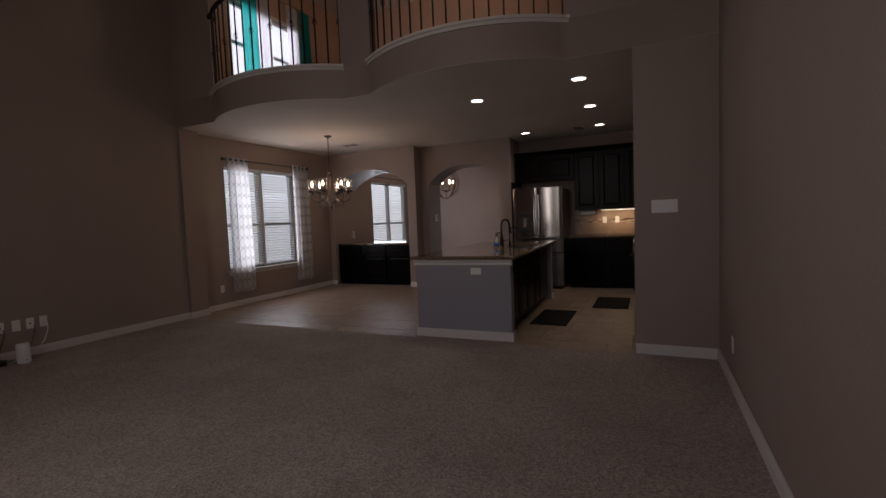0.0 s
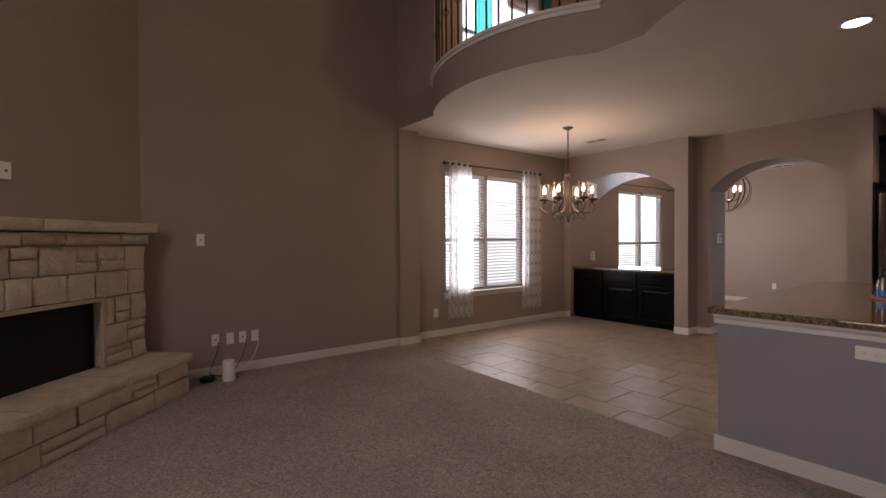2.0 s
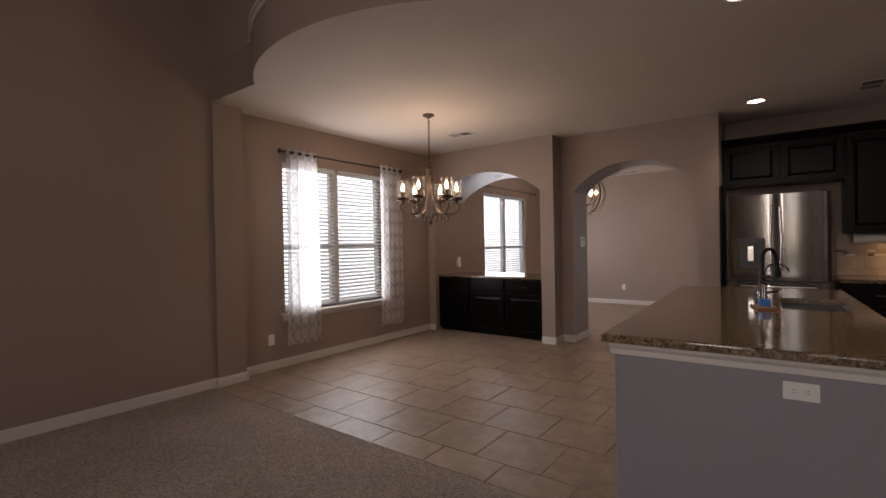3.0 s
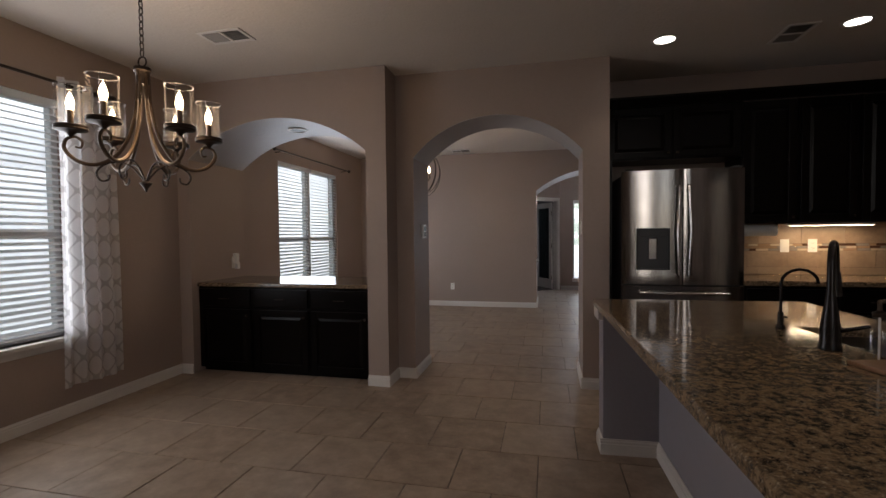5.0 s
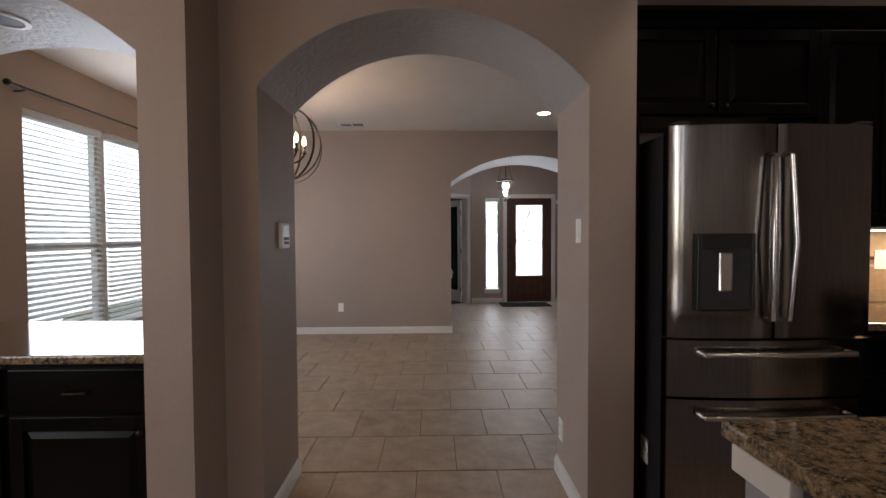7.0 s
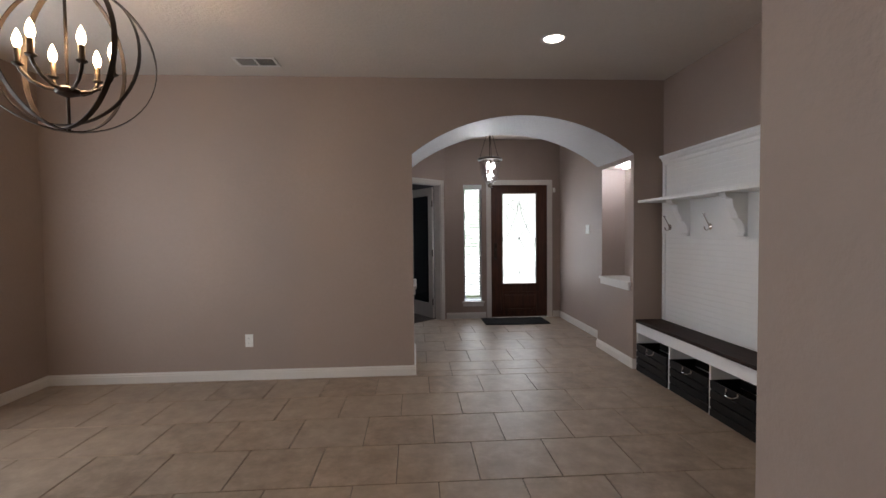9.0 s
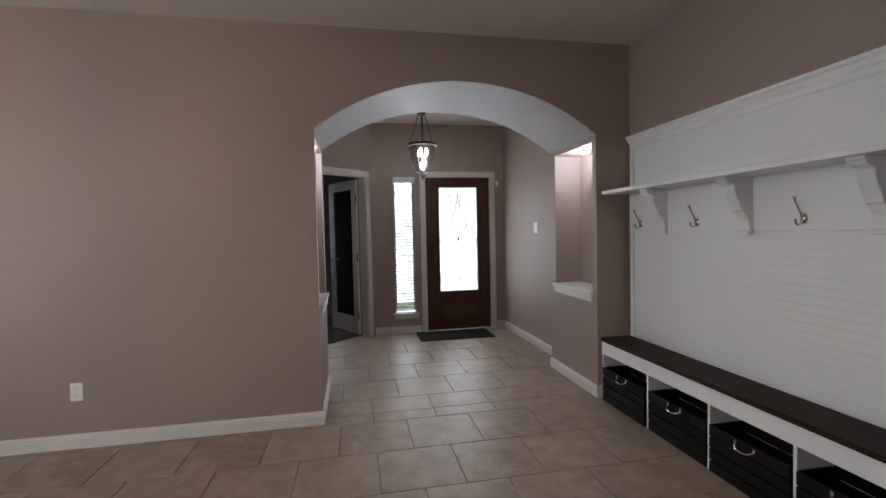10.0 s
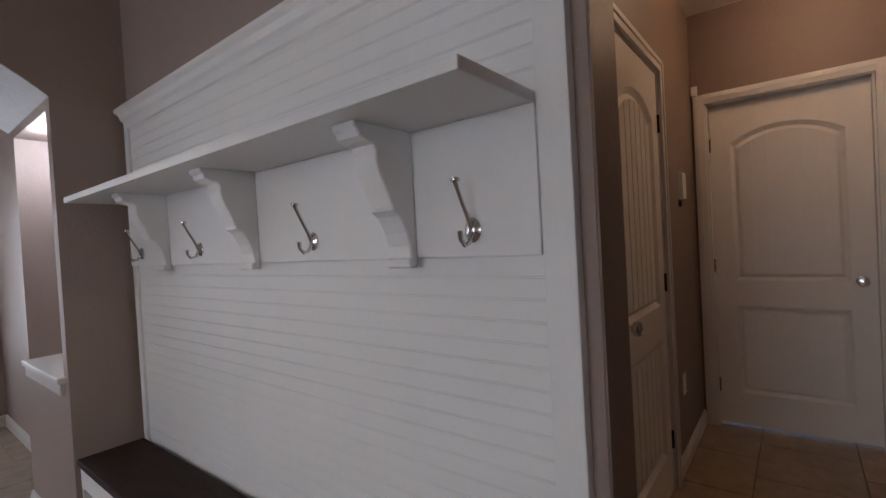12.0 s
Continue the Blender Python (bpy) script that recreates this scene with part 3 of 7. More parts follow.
e = 0.0155
PIL = LX + 0.035
for p0, p1 in (((LX, SY), (LX, 3.40)), ((PIL, 6.19), (PIL, SY - e)), ((PIL, SY), (LX + e, SY)), ((DX + e, 6.19), (PIL + e, 6.19)), ((DX, A1), (DX, 6.19)),
               ((X1L + 0.0, A1), (DX + e, A1)), ((CR + e, A1), (X1R, A1)), ((CR, A2 - e), (CR, A1)), ((X2L + e, A2), (CR, A2)), ((X2L, AB), (X2L, A2)),
               ((X2R, A2), (X2R, AB)), ((X2E, A2), (X2R - e, A2)), ((X2L, AB), (X2L + 0.0, AB + 0.0001)),
               ((RX - e, SY + 0.005), (0.70, SY + 0.005)), ((RX, BACKY), (RX, SY + 0.004)),
               ((A3L + e, BY), (DX, BY)), ((A3L, A3B), (A3L, BY)), ((A3R, BY), (A3R, A3B)), ((PX, BY), (A3R - e, BY)), ((DX, BY), (DX, AB)),
               ((FRX, A3B), (FRX, FY)), ((DR0 - 0.075, FY), (-1.67, FY)), ((FRX, FY), (DR1 + 0.075, FY)), ((FLX, 15.6), (FLX, A3B))):
    if (Vector(p1) - Vector(p0)).length > 0.01:
        baseboard(p0, p1)
baseboard((HX, 0), (CD1 + 0.07, 0), 1, 0.095, HALL)
baseboard((CD0 - 0.07, 0), (0.02, 0), 1, 0.095, HALL)

# ---- windows and outdoors ----
def slat_mesh(length):
    bm = B()
    for i, (a, z) in enumerate(((-0.024, -0.0035), (0.0, 0.0), (0.024, -0.0035))):
        for x in (-length / 2, length / 2):
            bm.verts.new((a, x, z))
            bm.verts.new((a, x, z - 0.0025))
    bm.verts.ensure_lookup_table()
    v = bm.verts
    for k in (0, 4):
        for q in ((0, 2, 6, 4), (1, 5, 7, 3), (0, 4, 5, 1), (2, 3, 7, 6)):
            bm.faces.new([v[k + i] for i in q])
    bm.faces.new((v[0], v[1], v[3], v[2]))
    bm.faces.new((v[8], v[10], v[11], v[9]))
    bmesh.ops.recalc_face_normals(bm, faces=bm.faces[:])
    return mesh_of("slat", bm, BLIND)


def window_pair(name, y0, y1, z0, z1, wx, label):
    """Two single-hung units side by side in the west wall."""
    win = tagged(new(name), label, "window", "", "structure")
    win.location = (wx, (y0 + y1) / 2, z0)
    h, w = z1 - z0, (y1 - y0)
    mull = 0.07
    for s in (-1, 1):
        c = s * (w / 4 + mull / 8)
        half = w / 4 - mull / 8
        bm = B()
        for b in ((-0.03, c - half, 0, 0.03, c - half + 0.045, h), (-0.03, c + half - 0.045, 0, 0.03, c + half, h),
                  (-0.03, c - half + 0.045, 0, 0.03, c + half - 0.045, 0.05), (-0.03, c - half + 0.045, h - 0.05, 0.03, c + half - 0.045, h),
                  (-0.022, c - half + 0.045, h * 0.43 - 0.025, 0.034, c + half - 0.045, h * 0.43 + 0.025)):
            box(bm, *b, 0.004)
        part("window_frame", bm, VINYL, win)
        for za, zb in ((0.05, h * 0.43 - 0.025), (h * 0.43 + 0.025, h - 0.05)):
            bm = B()
            box(bm, -0.004, c - half + 0.045, za, 0.004, c + half - 0.045, zb)
            g = part("pane", bm, GLASS, win)
            g.visible_shadow = False
    bm = B()
    box(bm, -0.02, -mull / 2, 0, 0.05, mull / 2, h, 0.004)
    part("mullion", bm, VINYL, win)
    bm = B()
    box(bm, 0.03, -w / 2 - 0.05, -0.028, 0.155, w / 2 + 0.05, 0.0, 0.006)
    part("window_sill", bm, TRIM, win)
    bm = B()
    box(bm, 0.085, -w / 2 - 0.03, -0.085, 0.105, w / 2 + 0.03, -0.028, 0.004)
    part("window_apron", bm, TRIM, win)
    return win


def blind(y0, y1, z0, z1, x, label, group, tilt=24, pitch=0.046):
    bl = thing("window_blind", label, "blind", Matrix.Translation((x, (y0 + y1) / 2, z0)), group)
    w, h = y1 - y0 - 0.012, z1 - z0
    bm = B()
    box(bm, -0.03, -w / 2, h - 0.055, 0.03, w / 2, h - 0.002, 0.006)
    part("headrail", bm, BLIND, bl)
    bm = B()
    box(bm, -0.025, -w / 2, 0.012, 0.025, w / 2, 0.03, 0.005)
    part("bottom_rail", bm, BLIND, bl)
    me = slat_mesh(w)
    n = int((h - 0.10) / pitch)
    for i in range(n):
        s = new("slat", me)
        s.parent = bl
        s.matrix_basis = pose(0, 0, 0.06 + i * pitch, 0, tilt + random.uniform(-2, 2), 0)
    for c in (-w * 0.32, w * 0.32):
        bm = B()
        box(bm, 0.0255, c - 0.001, 0.02, 0.0265, c + 0.001, h - 0.05)
        part("ladder_cord", bm, BLIND, bl)
    return bl


WX = DX - 0.09
window_pair("window_1", *W1, *WZ, WX, "white vinyl double window in dining nook")
window_pair("window_2", *W2, *WZ2, WX, "white vinyl double window in front room")
for (ya, yb), zlow in ((W1, WZ[0]), (W2, WZ2[0])):
    mid = (ya + yb) / 2
    blind(ya, mid - 0.03, zlow + 0.02, WZ[1], DX - 0.035, "white horizontal slat blind lowered over window half", "window blinds")
    blind(mid + 0.03, yb, zlow + 0.02, WZ[1], DX - 0.035, "white horizontal slat blind lowered over window half", "window blinds")

# glowing backdrop for overcast daylight, and the neighbouring house outside
bm = B()
box(bm, -9.6, -4, -0.2, -9.5, 60, 24)
backdrop = structure("backdrop", bm, SKYGLOW, "overexposed pale daylight beyond side windows", "backdrop")
neighbour = thing("neighbour_house", "pale sided neighbouring house with daylight put in as its own glow", "house", Matrix.Translation((-8.4, 10.5, -0.2)))
# siding and roof emit light of their own in place of daylight
GLOWSIDE = plain("siding_daylight_glow", (0.8, 0.82, 0.85), 0.8, 0, (0.86, 0.94, 1.0), 1.4)
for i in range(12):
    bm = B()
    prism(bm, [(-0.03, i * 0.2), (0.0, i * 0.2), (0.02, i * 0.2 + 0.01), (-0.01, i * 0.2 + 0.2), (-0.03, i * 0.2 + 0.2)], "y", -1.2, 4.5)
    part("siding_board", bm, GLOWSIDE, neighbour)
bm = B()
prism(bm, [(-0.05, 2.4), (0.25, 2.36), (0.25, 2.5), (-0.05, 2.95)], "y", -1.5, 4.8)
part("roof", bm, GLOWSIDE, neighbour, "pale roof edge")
bm = B()
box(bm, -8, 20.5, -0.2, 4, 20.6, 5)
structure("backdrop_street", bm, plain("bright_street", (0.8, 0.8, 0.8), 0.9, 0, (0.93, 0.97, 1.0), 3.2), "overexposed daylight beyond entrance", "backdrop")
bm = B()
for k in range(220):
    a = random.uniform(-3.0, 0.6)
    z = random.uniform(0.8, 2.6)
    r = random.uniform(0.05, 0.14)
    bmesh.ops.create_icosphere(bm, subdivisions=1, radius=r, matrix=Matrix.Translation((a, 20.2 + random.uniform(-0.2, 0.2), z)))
# leaves are given emission instead of sun falling on them
tagged(whole("shrubs", bm, plain("leaf_daylight_glow", (0.12, 0.2, 0.08), 0.9, 0, (0.86, 0.95, 0.90), 1.9), "blurred green shrubs outside sidelight with sunlight put in as glow", "shrub"), kind="stuff")


# ---- curtains ----
def curtain(width, height, folds, material, depth=0.028):
    bm = B()
    nx, nz = folds * 8, 10
    grid = []
    for j in range(nz + 1):
        t = j / nz
        row = []
        for i in range(nx + 1):
            u = i / nx
            a = depth * math.sin(u * folds * 2 * math.pi + 0.5 * math.sin(3 * t)) * (1 - 0.2 * t)
            row.append(bm.verts.new((a, (u - 0.5) * width * (1 + 0.10 * t), -t * height + 0.006 * math.sin(7 * u))))
        grid.append(row)
    for j in range(nz):
        for i in range(nx):
            bm.faces.new((grid[j][i], grid[j][i + 1], grid[j + 1][i + 1], grid[j + 1][i]))
    return bm


def curtain_rod(y0, y1, x, z, label):
    rod = thing("curtain_rod", label, "curtain rod", Matrix.Translation((x, (y0 + y1) / 2, z)), "curtain rods")
    L = (y1 - y0) / 2
    bm = B()
    tube(bm, [(0, -L, 0), (0, L, 0)], 0.011, 10)
    part("rod", bm, BRONZE, rod, "", True)
    for s in (-1, 1):
        bm = B()
        bmesh.ops.create_icosphere(bm, subdivisions=2, radius=0.026, matrix=Matrix.Translation((0, s * (L + 0.02), 0)))
        part("finial", bm, BRONZE, rod, "", True)
        bm = B()
        tube(bm, [(0, s * (L - 0.12), -0.01), (-0.04, s * (L - 0.12), -0.02), (DX - x, s * (L - 0.12), -0.02)], 0.007, 8)
        part("bracket", bm, BRONZE, rod, "", True)
    return rod


curtain_rod(6.68, 8.60, DX + 0.085, 2.40, "dark bronze curtain rod with ball finials over window")
curtain_rod(10.84, 13.02, DX + 0.085, 2.41, "dark bronze curtain rod with ball finials and no curtain")
for yc, w in ((6.94, 0.42), (8.41, 0.42)):
    c = thing("sheer_curtain", "white sheer trellis-patterned grommet curtain hanging from rod", "curtain", Matrix.Translation((DX + 0.085, yc, 2.44)), "sheer curtains")
    part("cloth", curtain(w, 2.20, 4, SHEER), SHEER, c, "", True)
    for i in range(8):
        bm = B()
        ring = [(0.0, (i - 3.5) / 8 * w, -0.04), ]
        a = [(0.020 * math.cos(t), (i - 3.5) / 8 * w, -0.04 + 0.020 * math.sin(t)) for t in (2 * math.pi * k / 12 for k in range(12))]
        tube(bm, a, 0.004, 6, True)
        part("grommet", bm, BRONZE, c, "", True)


# ---- wall plates ----
def plate(name, label, category, m, gangs=1, kind="rocker", group="wall plates", tall=0.115):
    """A cover plate in the local xz plane, facing -y."""
    p = thing(name, label, category, m, group)
    w = 0.07 + 0.046 * (gangs - 1)
    bm = B()
    box(bm, -w / 2, -0.006, -tall / 2, w / 2, 0, tall / 2, 0.002)
    part("cover_plate", bm, PLATE, p)
    for g in range(gangs):
        cx = (g - (gangs - 1) / 2) * 0.046
        if kind == "outlet":
            for dz in (-0.022, 0.022):
                bm = B()
                box(bm, cx - 0.016, -0.008, dz - 0.013, cx + 0.016, -0.005, dz + 0.013, 0.002)
                s = part("socket", bm, PLATE, p)
                bm = B()
                for dx in (-0.006, 0.006):
                    box(bm, cx + dx - 0.001, -0.0088, dz - 0.004, cx + dx + 0.001, -0.0079, dz + 0.005)
                part("slots", bm, PLATE_GREY, s)
        elif kind == "toggle":
            bm = B()
            box(bm, cx - 0.005, -0.018, -0.012, cx + 0.005, -0.005, 0.008, 0.002)
            part("toggle", bm, PLATE, p)
        elif kind == "rocker":
            bm = B()
            box(bm, cx - 0.016, -0.010, -0.033, cx + 0.016, -0.005, 0.033, 0.003)
            part("rocker", bm, PLATE, p)
        elif kind == "jack":
            bm = B()
            box(bm, cx - 0.008, -0.010, -0.008, cx + 0.008, -0.005, 0.008, 0.001)
            part("jack", bm, PLATE_GREY, p)
    return p


def facing(x, y, z, deg):
    """deg 0 faces -y, 90 faces +x, -90 faces -x, 180 faces +y."""
    return Matrix.Translation((x, y, z)) @ Matrix.Rotation(radians(deg), 4, "Z")


plate("light_switch", "white four-gang toggle switch plate beside kitchen opening", "light switch", facing(0.944, SY + 0.004, 1.335, 0), 4, "toggle")
for yy, k in ((3.765, "jack"), (3.90, "rocker"), (4.02, "jack"), (4.14, "outlet")):
    plate("wall_outlet", "white wall outlet low on living room wall", "outlet", facing(LX, yy, 0.355, 90), 1, k)
plate("wall_outlet", "white blank cover plate at eye height on living room wall", "outlet", facing(LX, 3.645, 1.35, 90), 1, "jack")
plate("wall_outlet", "white outlet on dining wall near curtain", "outlet", facing(DX, 6.56, 0.33, 90), 1, "outlet")
plate("wall_outlet", "white outlet low on front room wall", "outlet", facing(-3.66, BY, 0.363, 0), 1, "outlet")
plate("wall_outlet", "white outlet low on living room side wall", "outlet", facing(RX, 5.2, 0.32, -90), 1, "outlet")
plate("light_switch", "white switch plate inside walk-through arch", "light switch", facing(X2R, 9.745, 1.355, -90), 1, "rocker")
plate("light_switch", "white double switch plate on foyer wall", "light switch", facing(FRX, 15.36, 1.35, -90), 2, "rocker")
plate("wall_outlet", "white outlet low inside walk-through arch", "outlet", facing(X2R, 10.04, 0.27, -90), 1, "outlet")
plate("wall_outlet", "white outlet low on brown hall wall", "outlet", HALL @ facing(1.876, 0, 0.45, 0), 1, "outlet")

thermo = thing("thermostat", "small grey-white thermostat keypad inside arch", "thermostat", facing(X2L, 9.91, 1.34, 90))
bm = B(); box(bm, -0.055, -0.022, -0.065, 0.055, 0, 0.065, 0.006)
part("case", bm, PLATE, thermo)
bm = B(); box(bm, -0.04, -0.0235, 0.005, 0.04, -0.021, 0.05)
part("screen", bm, plain("lcd_grey", (0.25, 0.27, 0.26), 0.25), thermo)
for i in range(6):
    bm = B(); box(bm, -0.036 + (i % 3) * 0.026, -0.025, -0.045 + (i // 3) * 0.022, -0.018 + (i % 3) * 0.026, -0.021, -0.030 + (i // 3) * 0.022, 0.002)
    part("button", bm, PLATE_GREY, thermo)

plugin = thing("plug_in_freshener", "white plug-in device in outlet above buffet", "plug-in", facing(X1L, 9.945, 1.03, 90))
bm = B(); box(bm, -0.035, -0.006, -0.06, 0.035, 0, 0.06, 0.003)
part("cover_plate", bm, PLATE, plugin)
bm = B(); box(bm, -0.028, -0.05, -0.01, 0.028, -0.006, 0.10, 0.012)
part("device_body", bm, PLATE, plugin)
bm = B(); box(bm, 0.0, -0.045, -0.07, 0.045, -0.006, 0.0, 0.008)
part("charger", bm, PLATE, plugin)

hallbox = thing("door_chime", "small white alarm sensor box on brown hall wall", "sensor", HALL @ facing(1.99, 0, 1.575, 0))
bm = B(); box(bm, -0.05, -0.03, -0.075, 0.05, 0, 0.075, 0.006)
part("case", bm, PLATE, hallbox)
bm = B(); box(bm, -0.03, -0.015, -0.12, -0.005, 0, -0.085, 0.004)
part("tag", bm, BRONZE, hallbox)


# ---- ceiling fixtures ----
def can_light(x, y, z=CEIL_Z, lit=True, label="lit white recessed ceiling can light"):
    c = thing("recessed_light", label, "ceiling light", Matrix.Translation((x, y, z)), "recessed lights")
    bm = B()
    lathe(bm, [(0.072, 0.0), (0.095, -0.001), (0.098, -0.006), (0.075, -0.009), (0.070, -0.004)], 28, (0, 0, 0), False)
    part("trim_ring", bm, TRIM, c, "", True)
    bm = B()
    lathe(bm, [(0.001, -0.0035), (0.074, -0.0035), (0.074, -0.002), (0.001, -0.002)], 24)
    part("lens", bm, CAN_GLOW if lit else PLATE_GREY, c, "", True)
    return c


for cx, cy in ((-1.095, 6.845), (0.15, 6.595), (0.11, 7.95), (0.09, 9.37), (-1.13, 9.37)):
    can_light(cx, cy)
can_light(-1.115, 12.885)
can_light(-4.40, 9.80, 2.362, False, "unlit grey recessed light in arch underside")


VENT_GREY = plain("vent_slat_grey", (0.22, 0.20, 0.18), 0.5)


def ceiling_vent(x, y, turn, label):
    v = thing("ceiling_vent", label, "air vent", pose(x, y, CEIL_Z - 0.001, 0, 0, turn), "ceiling vents")
    bm = B()
    for b in ((-0.17, -0.10, -0.008, 0.17, -0.075, 0), (-0.17, 0.075, -0.008, 0.17, 0.10, 0), (-0.17, -0.075, -0.008, -0.145, 0.075, 0), (0.145, -0.075, -0.008, 0.17, 0.075, 0), (-0.008, -0.075, -0.008, 0.008, 0.075, 0)):
        box(bm, *b, 0.002)
    part("frame", bm, TRIM, v)
    bm = B(); box(bm, -0.145, -0.075, -0.002, 0.145, 0.075, 0)
    part("backing", bm, PLATE_GREY, v)
    for i in range(7):
        for s in (-1, 1):
            bm = B()
            box(bm, -0.064, -0.006, -0.0015, 0.064, 0.006, 0, 0, pose(s * 0.077, -0.062 + i * 0.0205, -0.004, 35 * s, 0, 0))
            part("slat", bm, VENT_GREY, v)
    return v


ceiling_vent(-4.21, 8.53, 0, "white slatted supply vent in dining ceiling")
ceiling_vent(-0.25, 9.48, 90, "white slatted supply vent in kitchen ceiling")
ceiling_vent(-3.42, 13.42, 0, "white slatted supply vent in front room ceiling")


# ---- dining chandelier ----
def candle_parts(parent, x, y, z, glow, socket_h=0.085):
    bm = B()
    lathe(bm, [(0.011, 0), (0.0125, 0.003), (0.0125, socket_h), (0.010, socket_h + 0.002)], 12, (x, y, z))
    part("candle_sleeve", bm, BRONZE_BRIGHT, parent, "", True)
    bm = B()
    lathe(bm, [(0.008, 0), (0.016, 0.018), (0.0185, 0.034), (0.014, 0.056), (0.006, 0.078), (0.001, 0.088)], 12, (x, y, z + socket_h))
    part("candle_bulb", bm, glow, parent, "", True)


chand = thing("dining_chandelier", "bronze six-arm chandelier with lit candle bulbs in glass cylinders", "chandelier", Matrix.Translation((-3.975, 7.59, CEIL_Z)))
bm = B()
lathe(bm, [(0.065, 0), (0.065, -0.012), (0.03, -0.028), (0.012, -0.04)], 24)
part("canopy", bm, BRONZE, chand, "", True)
for i in range(14):
    zc = -0.052 - i * 0.0345
    pts = []
    for k in range(12):
        a = 2 * math.pi * k / 12
        p = (0.010 * math.cos(a), 0, zc + 0.022 * math.sin(a))
        pts.append(p if i % 2 else (0, p[0], p[2]))
    bm = B()
    tube(bm, pts, 0.003, 6, True)
    part("chain_link", bm, BRONZE, chand, "", True)
bm = B()
tube(bm, [(0.024 * math.cos(a), 0, -0.545 + 0.024 * math.sin(a)) for a in (2 * math.pi * k / 16 for k in range(16))], 0.004, 6, True)
part("loop", bm, BRONZE, chand, "", True)
bm = B()
lathe(bm, [(0.010, -0.57), (0.038, -0.575), (0.040, -0.592), (0.033, -0.60), (0.030, -0.66)], 20)
part("hub", bm, BRONZE, chand, "", True)


def smooth_line(ctrl, steps=6):
    """Catmull-Rom line through control points."""
    out = []
    pts = [ctrl[0]] + list(ctrl) + [ctrl[-1]]
    for i in range(1, len(pts) - 2):
        p0, p1, p2, p3 = pts[i - 1:i + 3]
        for k in range(steps):
            t = k / steps
            out.append(tuple(0.5 * (2 * b_ + (c_ - a_) * t + (2 * a_ - 5 * b_ + 4 * c_ - d_) * t * t + (3 * b_ - a_ - 3 * c_ + d_) * t ** 3)
                             for a_, b_, c_, d_ in zip(p0, p1, p2, p3)))
    out.append(tuple(ctrl[-1]))
    return out


ARM_LINE = smooth_line(((0.024, -0.60), (0.027, -0.72), (0.042, -0.84), (0.075, -0.95), (0.13, -1.035), (0.205, -1.075), (0.275, -1.06), (0.318, -1.01), (0.312, -0.965),
                        (0.278, -0.948), (0.252, -0.968), (0.257, -0.998), (0.278, -0.995)), 4)
SCROLL_LINE = smooth_line(((0.004, -1.15), (0.022, -1.12), (0.06, -1.075), (0.11, -1.055), (0.165, -1.07), (0.20, -1.11), (0.185, -1.15), (0.155, -1.145), (0.15, -1.12)), 4)
for i in range(6):
    a = 2 * math.pi * i / 6 - 1.31
    ca, sa = math.cos(a), math.sin(a)
    bm = B()
    n = len(ARM_LINE)
    tube(bm, [(r * ca, r * sa, z) for r, z in ARM_LINE], [0.009 if k < n * 0.55 else 0.009 - 0.005 * (k / n - 0.55) / 0.45 for k in range(n)], 8)
    part("arm", bm, BRONZE_BRIGHT, chand, "", True)
    bm = B()
    tube(bm, [(r * ca, r * sa, z) for r, z in SCROLL_LINE], 0.0048, 8)
    part("scroll", bm, BRONZE, chand, "", True)
    cx, cy = 0.292 * ca, 0.292 * sa
    bm = B()
    lathe(bm, [(0.006, -0.955), (0.012, -0.94), (0.024, -0.928), (0.066, -0.920), (0.069, -0.914), (0.066, -0.908), (0.069, -0.902), (0.064, -0.896)], 24, (cx, cy, 0))
    part("cup", bm, BRONZE, chand, "", True)
    candle_parts(chand, cx, cy, -0.896, BULB_GLOW, 0.07)
    bm = B()
    lathe(bm, [(0.061, -0.897), (0.061, -0.715)], 28, (cx, cy, 0), False)
    g = part("glass_shade", bm, SHADE_GLASS, chand, "clear glass cylinder", True)
    g.visible_shadow = False
    bm = B()
    tube(bm, [(cx + 0.061 * math.cos(t), cy + 0.061 * math.sin(t), -0.715) for t in (2 * math.pi * k / 28 for k in range(28))], 0.0018, 6, True)
    part("shade_rim", bm, RIM_GLASS, chand, "polished glass rim", True)
bm = B()
lathe(bm, [(0.003, -1.20), (0.010, -1.18), (0.030, -1.155), (0.012, -1.145), (0.004, -1.13)], 16)
part("finial", bm, BRONZE, chand, "", True)
lamp("POINT", "chandelier_glow", Matrix.Translation((-3.975, 7.59, CEIL_Z - 0.74)), 17, WARM, 0.25)

# ---- orb chandelier in the front room ----
ORB = Vector((-3.75, 11.80, 2.17))
orb = thing("orb_chandelier", "bronze ring-orb chandelier with six lit candle bulbs", "chandelier", Matrix.Translation(ORB))


def hoop(radius, width, tilt, spin, material):
    bm = B()
    m = Matrix.Rotation(radians(spin), 4, "Z") @ Matrix.Rotation(radians(tilt), 4, "X")
    n = 48
    rings = []
    for k in range(n):
        a = 2 * math.pi * k / n
        row = []
        for rr, hh in ((radius, -width / 2), (radius, width / 2), (radius - 0.004, width / 2), (radius - 0.004, -width / 2)):
            row.append(bm.verts.new(m @ Vector((rr * math.cos(a), rr * math.sin(a), hh))))
        rings.append(row)
    for k in range(n):
        a, b = rings[k], rings[(k + 1) % n]
        for j in range(4):
            bm.faces.new((a[j], a[(j + 1) % 4], b[(j + 1) % 4], b[j]))
    bmesh.ops.recalc_face_normals(bm, faces=bm.faces[:])
    part("hoop", bm, material, orb, "", True)


